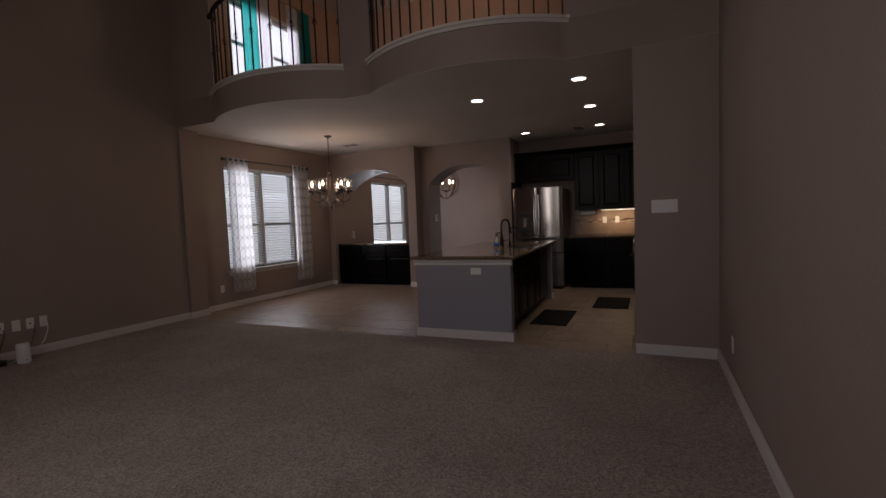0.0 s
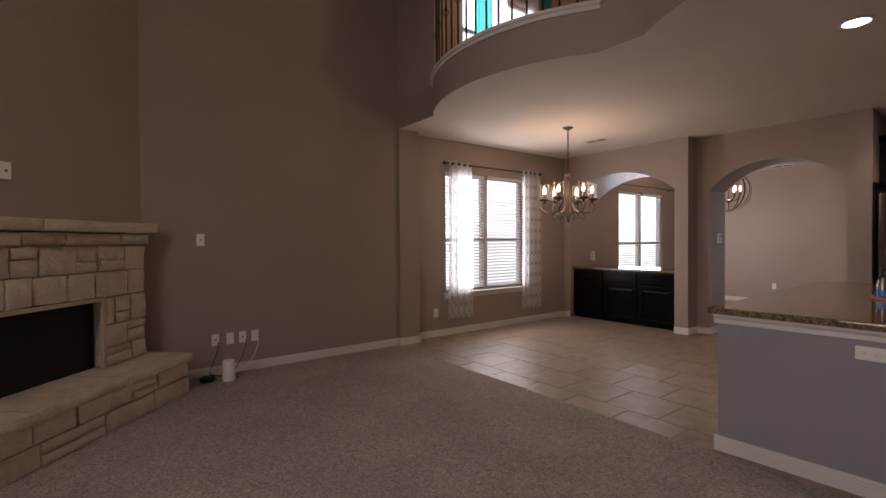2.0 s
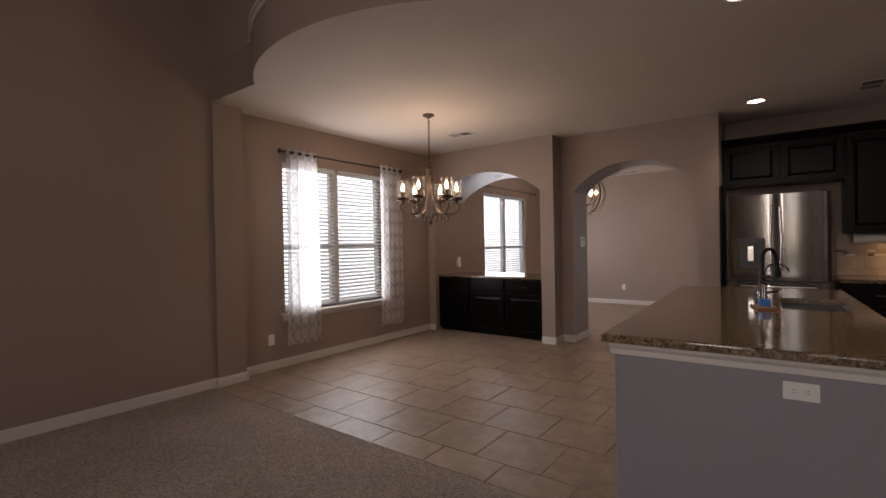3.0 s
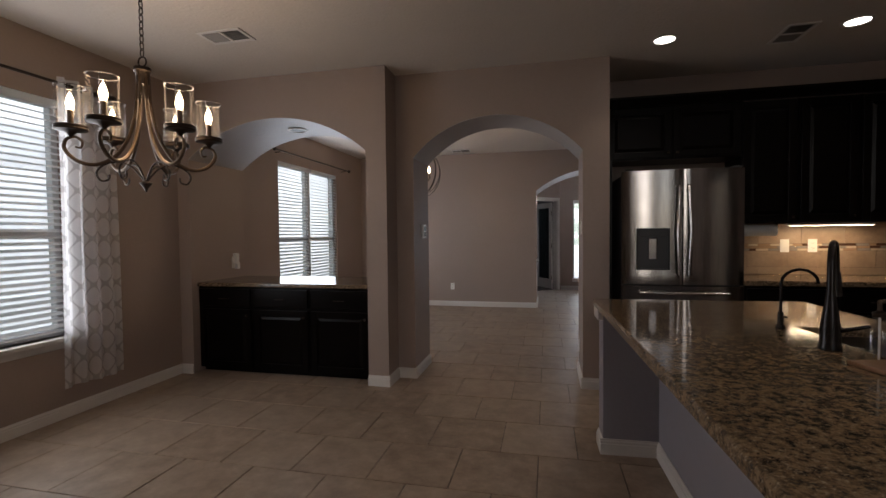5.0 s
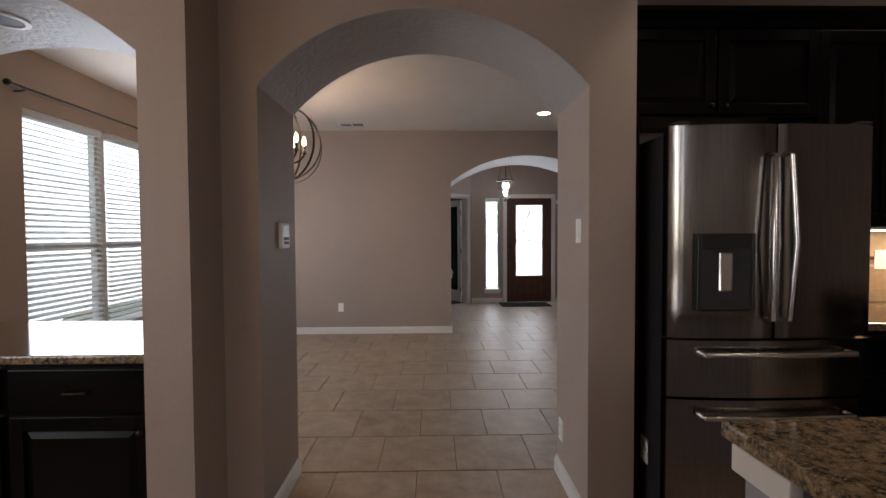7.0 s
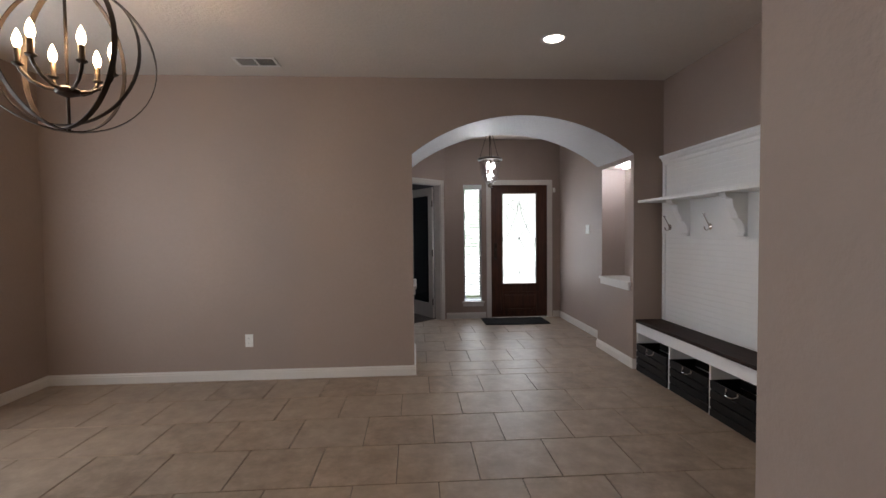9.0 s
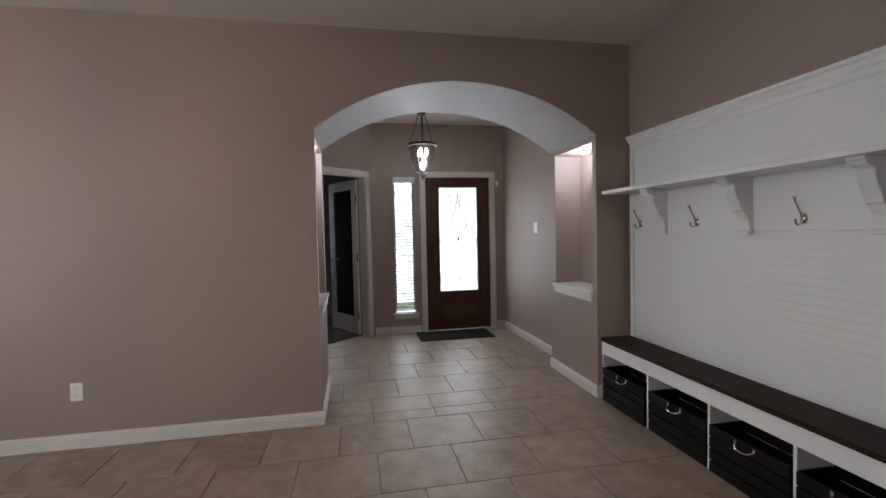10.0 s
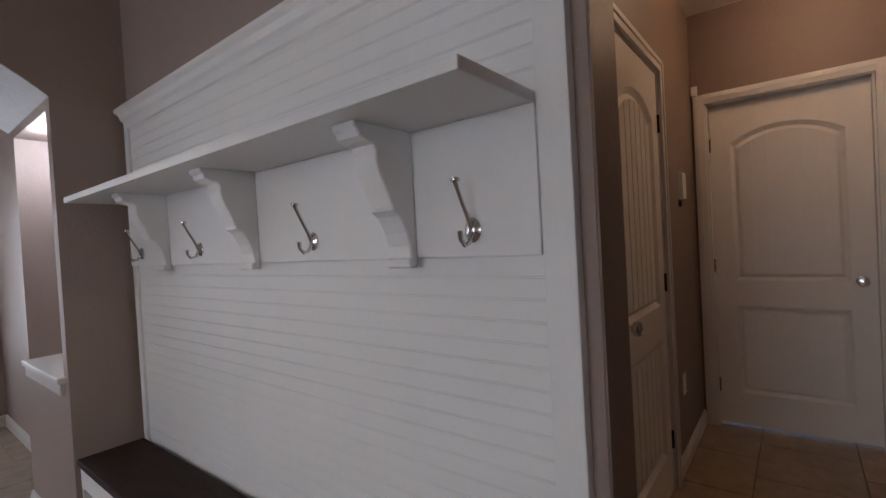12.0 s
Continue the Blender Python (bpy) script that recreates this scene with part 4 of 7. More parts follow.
for r, w, tl, sp in ((0.36, 0.024, 90, 38), (0.345, 0.024, 88, -26), (0.35, 0.020, 94, 82), (0.335, 0.020, 86, -2)):
    hoop(r, w, tl, sp, BRONZE)
bm = B(); tube(bm, [(0, 0, -0.36), (0, 0, CEIL_Z - ORB.z)], 0.007, 10)
part("stem", bm, BRONZE, orb, "", True)
bm = B(); lathe(bm, [(0.065, CEIL_Z - ORB.z), (0.065, CEIL_Z - ORB.z - 0.012), (0.02, CEIL_Z - ORB.z - 0.03)], 24)
part("canopy", bm, BRONZE, orb, "", True)
bm = B(); lathe(bm, [(0.008, -0.20), (0.045, -0.185), (0.05, -0.165), (0.030, -0.15), (0.008, -0.145)], 20)
part("hub", bm, BRONZE, orb, "", True)
for i in range(6):
    a = 2 * math.pi * i / 6 + 0.4
    ca, sa = math.cos(a), math.sin(a)
    bm = B()
    tube(bm, [(r * ca, r * sa, z) for r, z in ((0.03, -0.17), (0.08, -0.165), (0.13, -0.14), (0.165, -0.10), (0.175, -0.075))], 0.008, 8)
    part("arm", bm, BRONZE, orb, "", True)
    bm = B(); lathe(bm, [(0.01, -0.08), (0.022, -0.072), (0.022, -0.066), (0.012, -0.064)], 14, (0.175 * ca, 0.175 * sa, 0))
    part("bobeche", bm, BRONZE, orb, "", True)
    candle_parts(orb, 0.175 * ca, 0.175 * sa, -0.066, BULB_GLOW, 0.065)
lamp("POINT", "orb_glow", Matrix.Translation(ORB + Vector((0, 0, 0.05))), 28, WARM, 0.03)

# ---- foyer bell lantern ----
LAN = Vector((-1.17, 15.40, 0))
lantern = thing("bell_jar_lantern", "bronze and clear glass bell-jar pendant lantern, lit", "pendant light", Matrix.Translation((LAN.x, LAN.y, CEIL_Z)))
bm = B(); lathe(bm, [(0.06, 0), (0.06, -0.012), (0.02, -0.03)], 20)
part("canopy", bm, BRONZE, lantern, "", True)
bm = B(); tube(bm, [(0, 0, -0.02), (0, 0, -0.46)], 0.006, 8)
part("stem", bm, BRONZE, lantern, "", True)
bm = B(); lathe(bm, [(0.015, -0.14), (0.045, -0.145), (0.045, -0.16), (0.012, -0.175)], 16)
part("chain_cap", bm, BRONZE, lantern, "", True)
for i in range(3):
    a = 2 * math.pi * i / 3 + 0.5
    bm = B(); tube(bm, [(0.04 * math.cos(a), 0.04 * math.sin(a), -0.155), (0.148 * math.cos(a), 0.148 * math.sin(a), -0.47)], 0.0035, 6)
    part("chain", bm, BRONZE, lantern, "", True)
bm = B(); lathe(bm, [(0.150, -0.465), (0.158, -0.47), (0.158, -0.495), (0.138, -0.50), (0.138, -0.47)], 32, (0, 0, 0), False)
part("band", bm, BRONZE, lantern, "", True)
bm = B(); lathe(bm, [(0.142, -0.455), (0.135, -0.50), (0.130, -0.60), (0.105, -0.71), (0.06, -0.775), (0.02, -0.79)], 32, (0, 0, 0), False)
g = part("bell_glass", bm, LANTERN_GLASS, lantern, "clear glass bell jar", True)
g.visible_shadow = False
bm = B(); lathe(bm, [(0.02, -0.79), (0.034, -0.80), (0.030, -0.82), (0.012, -0.845), (0.001, -0.85)], 16)
part("glass_knob", bm, CHROME, lantern, "", True)
for i in range(3):
    a = 2 * math.pi * i / 3
    candle_parts(lantern, 0.045 * math.cos(a), 0.045 * math.sin(a), -0.66, BULB_COOL, 0.06)
lamp("POINT", "lantern_glow", Matrix.Translation((LAN.x, LAN.y, CEIL_Z - 0.56)), 11, (0.93, 0.95, 1.0), 0.05)
for nx in (A3R + 0.12, A3L - 0.12):
    can = thing("niche_light", "small lit puck light in niche top", "niche light", Matrix.Translation((nx, 14.18, 1.996)), "niche lights")
    bm = B(); lathe(bm, [(0.04, 0), (0.04, -0.014), (0.03, -0.018)], 18)
    part("puck", bm, TRIM, can, "", True)
    bm = B(); lathe(bm, [(0.001, -0.020), (0.028, -0.020), (0.028, -0.0185), (0.001, -0.0185)], 16)
    part("lens", bm, CAN_GLOW, can, "", True)
    lamp("POINT", "niche_glow", Matrix.Translation((nx, 14.18, 1.945)), 9, (0.80, 0.87, 1.0), 0.03)

# ---- cabinets ----
def raised_front(parent, name, x0, x1, z0, z1, y=0.0, rail=0.055, material=None):
    """A raised-panel front in the xz plane, facing -y: a board with stiles, rails and a raised field of their own."""
    mt = material or ESPRESSO
    t = 0.02
    bm = B()
    box(bm, x0 + 0.002, y - 0.008, z0 + 0.002, x1 - 0.002, y, z1 - 0.002)
    d = part(name, bm, mt, parent)
    for nm, b in (("stile", (x0, y - t, z0, x0 + rail, y - 0.008, z1)), ("stile", (x1 - rail, y - t, z0, x1, y - 0.008, z1)),
                  ("rail", (x0 + rail, y - t + 0.0006, z0, x1 - rail, y - 0.008, z0 + rail)), ("rail", (x0 + rail, y - t + 0.0006, z1 - rail, x1 - rail, y - 0.008, z1))):
        bm = B()
        box(bm, *b, 0.003)
        part(nm, bm, mt, d)
    if x1 - x0 > 2 * rail + 0.06 and z1 - z0 > 2 * rail + 0.06:
        a, b, c, e_ = x0 + rail + 0.008, x1 - rail - 0.008, z0 + rail + 0.008, z1 - rail - 0.008
        k = 0.024
        bm = B()
        outer = [bm.verts.new(p) for p in ((a, y - 0.0085, c), (b, y - 0.0085, c), (b, y - 0.0085, e_), (a, y - 0.0085, e_))]
        inner = [bm.verts.new(p) for p in ((a + k, y - 0.017, c + k), (b - k, y - 0.017, c + k), (b - k, y - 0.017, e_ - k), (a + k, y - 0.017, e_ - k))]
        for i in range(4):
            bm.faces.new((outer[i], outer[(i + 1) % 4], inner[(i + 1) % 4], inner[i]))
        bm.faces.new(inner)
        bm.faces.new(outer[::-1])
        bmesh.ops.recalc_face_normals(bm, faces=bm.faces[:])
        part("raised_panel", bm, mt, d)
    return d


def drawer_front(x0, x1, z0, z1, y=0.0):
    bm = B()
    box(bm, x0, y - 0.02, z0, x1, y, z1, 0.006)
    return bm


def bar_pull(parent, x, z, y, length=0.09, upright=False, material=BRONZE):
    d = (0, 0, 1) if upright else (1, 0, 0)
    h = length / 2
    pts = [(x - d[0] * h, y, z - d[2] * h), (x - d[0] * h, y - 0.022, z - d[2] * h), (x, y - 0.028, z), (x + d[0] * h, y - 0.022, z + d[2] * h), (x + d[0] * h, y, z + d[2] * h)]
    bm = B()
    tube(bm, pts, 0.0045, 8)
    return part("handle", bm, material, parent, "bronze pull", True)


def knob(parent, x, z, y, material=BRONZE):
    bm = B()
    bmesh.ops.create_icosphere(bm, subdivisions=2, radius=0.012, matrix=Matrix.Translation((x, y - 0.02, z)))
    tube(bm, [(x, y, z), (x, y - 0.016, z)], 0.005, 8)
    return part("handle", bm, material, parent, "bronze knob", True)


def base_unit(m, width, depth, height, label, group, doors=1, drawer=True, toe=0.09, name="base_cabinet"):
    c = thing(name, label, "cabinet", m, group)
    bm = B()
    box(bm, 0, 0, toe, width, depth, height)
    box(bm, 0.0, 0.06, 0.0, width, depth, toe)
    part("body", bm, ESPRESSO, c)
    g = 0.012
    top = height - 0.02
    dz = height - 0.20 if drawer else top
    w = (width - 0.02) / doors
    for i in range(doors):
        x0, x1 = 0.01 + i * w + g / 2, 0.01 + (i + 1) * w - g / 2
        if drawer:
            d = part("drawer", drawer_front(x0, x1, dz + g, top), ESPRESSO, c)
            bar_pull(d, (x0 + x1) / 2, (dz + top) / 2, -0.02)
        d = raised_front(c, "door", x0, x1, toe + 0.015, dz - g)
        knob(d, x0 + 0.03 if i % 2 else x1 - 0.03, dz - 0.07, -0.02)
    return c


def upper_unit(m, width, depth, height, label, group, doors=1):
    c = thing("wall_cabinet", label, "cabinet", m, group)
    bm = B()
    box(bm, 0, 0, 0, width, depth, height)
    part("body", bm, ESPRESSO, c)
    w = (width - 0.016) / doors
    for i in range(doors):
        x0, x1 = 0.008 + i * w + 0.006, 0.008 + (i + 1) * w - 0.006
        d = raised_front(c, "door", x0, x1, 0.012, height - 0.012)
        knob(d, x0 + 0.03 if i % 2 else x1 - 0.03, 0.05, -0.02)
    return c


def slab(bm, x0, y0, z0, x1, y1, z1):
    return box(bm, x0, y0, z0, x1, y1, z1, 0.008)


# buffet under the low arch
BW = (X1R - X1L - 0.01) / 3
BF = A1 + 0.085
for i in range(3):
    base_unit(Matrix.Translation((X1L + 0.005 + i * BW, BF, 0)), BW - 0.003, AB - BF - 0.02, 0.833, "dark espresso buffet cabinet with drawer and raised-panel door", "buffet cabinets", 1 if i else 1, True, 0.05)
bm = B()
slab(bm, X1L + 0.004, BF - 0.028, 0.835, X1R - 0.004, AB + 0.02, 0.870)
whole("buffet_countertop", bm, GRANITE, "polished speckled brown granite buffet top under arch", "countertop")

# kitchen run along the rear wall
base_unit(Matrix.Translation((-0.47, KB - 0.61, 0)), 0.62, 0.60, 0.88, "dark espresso kitchen base cabinet with drawer and doors", "kitchen base cabinets", 1)
base_unit(Matrix.Translation((0.155, KB - 0.61, 0)), 0.52, 0.60, 0.88, "dark espresso kitchen base cabinet with drawer and doors", "kitchen base cabinets", 1)
bm = B(); box(bm, 0.68, 9.03, 0.0, KX, KB - 0.005, 0.88)
whole("corner_cabinet", bm, ESPRESSO, "dark espresso kitchen corner base cabinet", "cabinet")
bm = B(); slab(bm, -0.48, KB - 0.64, 0.882, KX - 0.003, KB - 0.003, 0.92)
whole("kitchen_countertop", bm, GRANITE, "polished speckled brown granite kitchen counter", "countertop")
upper_unit(Matrix.Translation((X2E + 0.005, KB - 0.36, 1.935)), 1.08, 0.355, 0.45, "dark espresso wall cabinet above refrigerator", "kitchen wall cabinets", 2)
upper_unit(Matrix.Translation((-0.41, KB - 0.34, 1.375)), 0.42, 0.335, 1.01, "dark espresso raised-panel wall cabinet", "kitchen wall cabinets", 1)
upper_unit(Matrix.Translation((0.015, KB - 0.34, 1.375)), 0.42, 0.335, 1.01, "dark espresso raised-panel wall cabinet", "kitchen wall cabinets", 1)
upper_unit(Matrix.Translation((0.44, KB - 0.34, 1.375)), 0.84, 0.335, 1.01, "dark espresso raised-panel wall cabinet", "kitchen wall cabinets", 2)
bm = B()
prism(bm, [(KB - 0.375, 2.388), (KB - 0.345, 2.388), (KB - 0.345, 2.47), (KB - 0.425, 2.47), (KB - 0.42, 2.45), (KB - 0.385, 2.41)], "x", X2E + 0.004, KX - 0.004)
whole("cabinet_crown", bm, ESPRESSO, "dark espresso crown moulding along wall cabinets", "crown moulding")
light = thing("under_cabinet_light", "lit warm under-cabinet strip light", "strip light", Matrix.Translation((0.32, KB - 0.20, 1.372)))
bm = B(); box(bm, -0.30, -0.035, -0.02, 0.30, 0.035, 0, 0.004)
part("housing", bm, PLATE, light)
bm = B(); box(bm, -0.29, -0.03, -0.023, 0.29, 0.03, -0.0205)
part("lens", bm, STRIP_GLOW, light)
lamp("AREA", "strip_beam", look((0.32, KB - 0.20, 1.34), (0.32, KB - 0.18, 0)), 3.2, (1.0, 0.70, 0.40), 0.56, 0.05)
# backsplash
splash = tagged(new("backsplash"), "tan ceramic backsplash with mosaic band behind counter", "backsplash", "", "structure")
me_cache = {}


def tile_piece(w, d, h, material, key):
    if key not in me_cache:
        bm = B()
        box(bm, -w / 2, -d / 2, -h / 2, w / 2, d / 2, h / 2)
        me_cache[key] = mesh_of("tile", bm, material)
    return me_cache[key]


mos = [plain("mosaic_" + n, c, 0.25) for n, c in (("brown", (0.10, 0.05, 0.03)), ("cream", (0.55, 0.45, 0.33)), ("tan", (0.34, 0.23, 0.15)), ("grey", (0.28, 0.25, 0.22)))]
bm = B(); box(bm, -0.46, KB - 0.006, 0.92, KX, KB - 0.0005, 1.376)
part("grout_bed", bm, painted("tan_grout", (0.24, 0.17, 0.12), 0.9, 0.08, 120, 0.3, 0.002), splash)
for r, (z0, z1) in enumerate(((0.925, 0.985), (0.989, 1.128), (1.198, 1.37))):
    x = -0.46 - 0.1 * (r % 2)
    while x < KX:
        xa, xb = max(x, -0.455), min(x + 0.327, KX - 0.002)
        if xb - xa > 0.02:
            ob = new("tile", tile_piece(round(xb - xa, 3), 0.008, z1 - z0, SPLASH, ("s", round(xb - xa, 3), z0)))
            ob.parent, ob.location = splash, ((xa + xb) / 2, KB - 0.010, (z0 + z1) / 2)
        x += 0.330
for r in range(3):
    x = -0.455 - 0.03 * r
    z = 1.142 + r * 0.0215
    while x < KX - 0.06:
        w = random.choice((0.05, 0.075, 0.10))
        k = random.randrange(4)
        ob = new("mosaic_tile", tile_piece(w - 0.003, 0.008, 0.0185, mos[k], ("m", w, k)))
        ob.parent, ob.location = splash, (max(x + w / 2, -0.42), KB - 0.011, z)
        x += w
plate("wall_outlet", "cream rocker switch on tan backsplash", "light switch", facing(0.07, KB - 0.014, 1.177, 0), 1, "rocker")
plate("wall_outlet", "cream outlet on tan backsplash", "outlet", facing(0.285, KB - 0.014, 1.177, 0), 1, "outlet")
towel = thing("paper_towel_roll", "white paper towel roll mounted under wall cabinet", "paper towel", Matrix.Translation((-0.20, KB - 0.16, 1.315)))
bm = B(); lathe(bm, [(0.02, -0.135), (0.05, -0.135), (0.05, 0.135), (0.02, 0.135)], 24)
bmesh.ops.transform(bm, matrix=Matrix.Rotation(radians(90), 4, "Y"), verts=bm.verts[:])
part("roll", bm, PLATE, towel, "", True)
for s in (-1, 1):
    bm = B(); box(bm, s * 0.142 - 0.005, -0.02, -0.02, s * 0.142 + 0.005, 0.02, 0.064, 0.002)
    part("bracket", bm, BRONZE, towel)
# range beside the opening
rng_ = thing("kitchen_range", "stainless kitchen range with black oven front", "range", Matrix.Translation((0.61, 8.25, 0)))
bm = B(); box(bm, 0.02, 0, 0.05, 0.655, 0.76, 0.90)
part("body", bm, BLACK, rng_)
bm = B(); box(bm, 0.0, 0.02, 0.20, 0.03, 0.74, 0.72, 0.006)
dd = part("oven_door", bm, BLACK, rng_)
bm = B(); tube(bm, [(0.0, 0.06, 0.68), (-0.04, 0.08, 0.69), (-0.04, 0.68, 0.69), (0.0, 0.70, 0.68)], 0.010, 10)
part("handle", bm, STEEL, dd, "steel handle", True)
bm = B(); box(bm, -0.01, 0.0, 0.74, 0.03, 0.76, 0.89, 0.008)
part("control_panel", bm, STEEL, rng_)
bm = B(); box(bm, 0.0, 0.0, 0.90, 0.655, 0.76, 0.925, 0.004)
part("cooktop", bm, BLACK, rng_)
bm = B(); box(bm, 0.02, 0.02, 0.06, 0.03, 0.74, 0.18, 0.004)
part("drawer", bm, STEEL, rng_)
# ---- refrigerator ----
fr = thing("refrigerator", "stainless french-door refrigerator with ice dispenser", "refrigerator", Matrix.Translation((-1.408, 9.435, 0)))
FWD = 0.86
bm = B(); box(bm, 0.004, 0.09, 0.03, FWD - 0.004, 0.90, 1.765, 0.006)
part("case", bm, STEEL_DARK, fr)


def bowed(x0, x1, z0, z1, bow=0.034, t=0.085, hole=None):
    """Door skin slightly bowed across the whole width of the appliance."""
    bm = B()
    n = 14
    xs = [x0 + (x1 - x0) * i / n for i in range(n + 1)]

    def fy(x):
        u = (x - FWD / 2) / (FWD / 2)
        return bow * u * u
    front = [(x, fy(x)) for x in xs]
    front[0], front[-1] = (x0, front[0][1] + 0.006), (x1, front[-1][1] + 0.006)
    prism(bm, front + [(x1, t), (x0, t)], "z", z0, z1)
    return bm


mid = FWD / 2
d1 = part("left_door", bowed(0, mid - 0.004, 0.905, 1.785), STEEL, fr, "", True)
d2 = part("right_door", bowed(mid + 0.004, FWD, 0.905, 1.785), STEEL, fr, "", True)
w1 = part("upper_drawer", bowed(0, FWD, 0.655, 0.893), STEEL, fr, "", True)
w2 = part("lower_drawer", bowed(0, FWD, 0.06, 0.643), STEEL, fr, "", True)
for d, s in ((d1, -1), (d2, 1)):
    hx = mid + s * 0.034
    bm = B()
    tube(bm, [(hx, 0.0, 1.66), (hx, -0.035, 1.655), (hx + s * 0.012, -0.052, 1.30), (hx, -0.035, 0.985), (hx, 0.0, 0.98)], 0.012, 10)
    part("handle", bm, CHROME, d, "polished vertical handle", True)
for d, z in ((w1, 0.845), (w2, 0.585)):
    bm = B()
    tube(bm, [(0.12, 0.01, z), (0.12, -0.035, z), (mid, -0.052, z), (FWD - 0.12, -0.035, z), (FWD - 0.12, 0.01, z)], 0.012, 10)
    part("handle", bm, CHROME, d, "polished drawer handle", True)
bm = B()
for b in ((0.100, -0.006, 1.018, 0.112, 0.05, 1.340), (0.325, -0.010, 1.018, 0.337, 0.05, 1.340), (0.112, -0.008, 1.018, 0.325, 0.05, 1.030), (0.112, -0.008, 1.275, 0.325, 0.05, 1.340)):
    box(bm, *b, 0.003)
disp = part("dispenser", bm, BLACK, d1, "black ice and water dispenser")
bm = B(); box(bm, 0.110, 0.0, 1.025, 0.327, 0.05, 1.280)
part("dispenser_recess", bm, STEEL_DARK, fr)
bm = B(); box(bm, 0.185, -0.012, 1.10, 0.245, 0.0, 1.262, 0.008)
part("dispenser_paddle", bm, CHROME, fr)
for x in (0.02, FWD - 0.08):
    bm = B(); box(bm, x, 0.02, 1.786, x + 0.06, 0.10, 1.80, 0.004)
    part("hinge_cover", bm, STEEL_DARK, fr)
bm = B(); box(bm, 0.03, 0.07, 0.0, FWD - 0.03, 0.6, 0.055)
part("kick_grille", bm, BLACK, fr)
bm = B(); box(bm, X2E + 0.003, 9.62, 0.0, X2E + 0.02, KB - 0.003, 1.93)
whole("fridge_side_panel", bm, ESPRESSO, "dark espresso tall panel beside refrigerator", "cabinet panel")
plate("wall_outlet", "white outlet low on dark panel beside refrigerator", "outlet", facing(-1.411, 9.66, 0.34, -90), 1, "outlet")

# ---- island ----
isl = thing("kitchen_island", "grey-walled kitchen island with espresso cabinets", "kitchen island", ISL_M := Matrix.Translation((-1.56, 5.935, 0)) @ Matrix.Rotation(radians(2.0), 4, "Z"))
IL, IW = 2.67, 1.075
bm = B(); box(bm, 0, 0, 0, IW, 0.12, 0.858, 0.004)
part("end_wall", bm, KITCHEN_GREY, isl, "blue-grey painted drywall end")
bm = B(); box(bm, 0.29, 0.12, 0, 0.38, IL - 0.15, 0.858)
part("knee_wall", bm, KITCHEN_GREY, isl)
bm = B(); box(bm, -0.02, IL - 0.15, 0, IW, IL, 0.858, 0.004)
part("end_wall", bm, KITCHEN_GREY, isl, "blue-grey painted drywall end")
bm = B(); box(bm, 0.38, 0.12, 0.09, IW - 0.06, IL - 0.15, 0.858)
part("cabinet_body", bm, ESPRESSO, isl)


def isl_base(p0, p1, h=0.095):
    p0, p1 = Vector((*p0, 0)), Vector((*p1, 0))
    d = (p1 - p0).normalized()
    n = Vector((-d.y, d.x, 0)) * -1
    prof = [(0, 0), (0.016, 0), (0.016, h * 0.70), (0.012, h * 0.74), (0.012, h * 0.86), (0.006, h * 0.93), (0.006, h), (0, h)]
    bm = B()
    ra = [bm.verts.new(p0 + n * a + Vector((0, 0, z))) for a, z in prof]
    rb = [bm.verts.new(p1 + n * a + Vector((0, 0, z))) for a, z in prof]
    for i in range(len(prof)):
        j = (i + 1) % len(prof)
        bm.faces.new((ra[i], ra[j], rb[j], rb[i]))
    bm.faces.new(ra[::-1]); bm.faces.new(rb)
    bmesh.ops.recalc_face_normals(bm, faces=bm.faces[:])
    part("island_baseboard", bm, TRIM, isl)


isl_base((-0.016, 0), (IW + 0.016, 0))
isl_base((0, 0.12), (0, 0.0))
isl_base((IW, 0), (IW, 0.12))
isl_base((0.29, IL - 0.15), (0.29, 0.12))
isl_base((-0.036, IL - 0.15), (0.29, IL - 0.15))
isl_base((-0.02, IL), (-0.02, IL - 0.15))
isl_base((IW, IL - 0.15), (IW, IL))
bm = B()
prism(bm, [(0.0, 0.797), (-0.012, 0.802), (-0.012, 0.827), (-0.028, 0.844), (-0.028, 0.858), (0.0, 0.858)], "x", -0.02, IW + 0.02)
part("trim_moulding", bm, TRIM, isl, "white moulding under counter")
bm = B()
box(bm, -0.05, IL - 0.16, 0.797, -0.02, IL + 0.005, 0.858, 0.004)
part("trim_moulding", bm, TRIM, isl, "white moulding under counter")
FACE = ISL_M @ Matrix.Translation((IW - 0.06, 0.13, 0)) @ Matrix.Rotation(radians(90), 4, "Z")
LF = IL - 0.26
for i, (a, b) in enumerate(((0.0, 0.46), (0.46, 0.92), (0.92, 1.38), (1.38, 1.70))):
    c = thing("island_cabinet", "dark espresso island cabinet front with drawer and door", "cabinet", FACE, "island cabinets")
    d = part("drawer", drawer_front(a + 0.01, b - 0.01, 0.70, 0.845), ESPRESSO, c)
    bar_pull(d, (a + b) / 2, 0.78, -0.02)
    d = raised_front(c, "door", a + 0.01, b - 0.01, 0.11, 0.685)
    bar_pull(d, (a + b) / 2, 0.65, -0.02)
dw = thing("dishwasher", "black and stainless dishwasher built into island", "dishwasher", FACE)
bm = B(); box(bm, 1.71, -0.022, 0.11, 2.29, 0.0, 0.85, 0.006)
dwd = part("door", bm, STEEL_DARK, dw)
bm = B(); tube(bm, [(1.76, -0.02, 0.80), (1.76, -0.055, 0.80), (2.24, -0.055, 0.80), (2.24, -0.02, 0.80)], 0.010, 10)
part("handle", bm, STEEL, dwd, "steel handle", True)
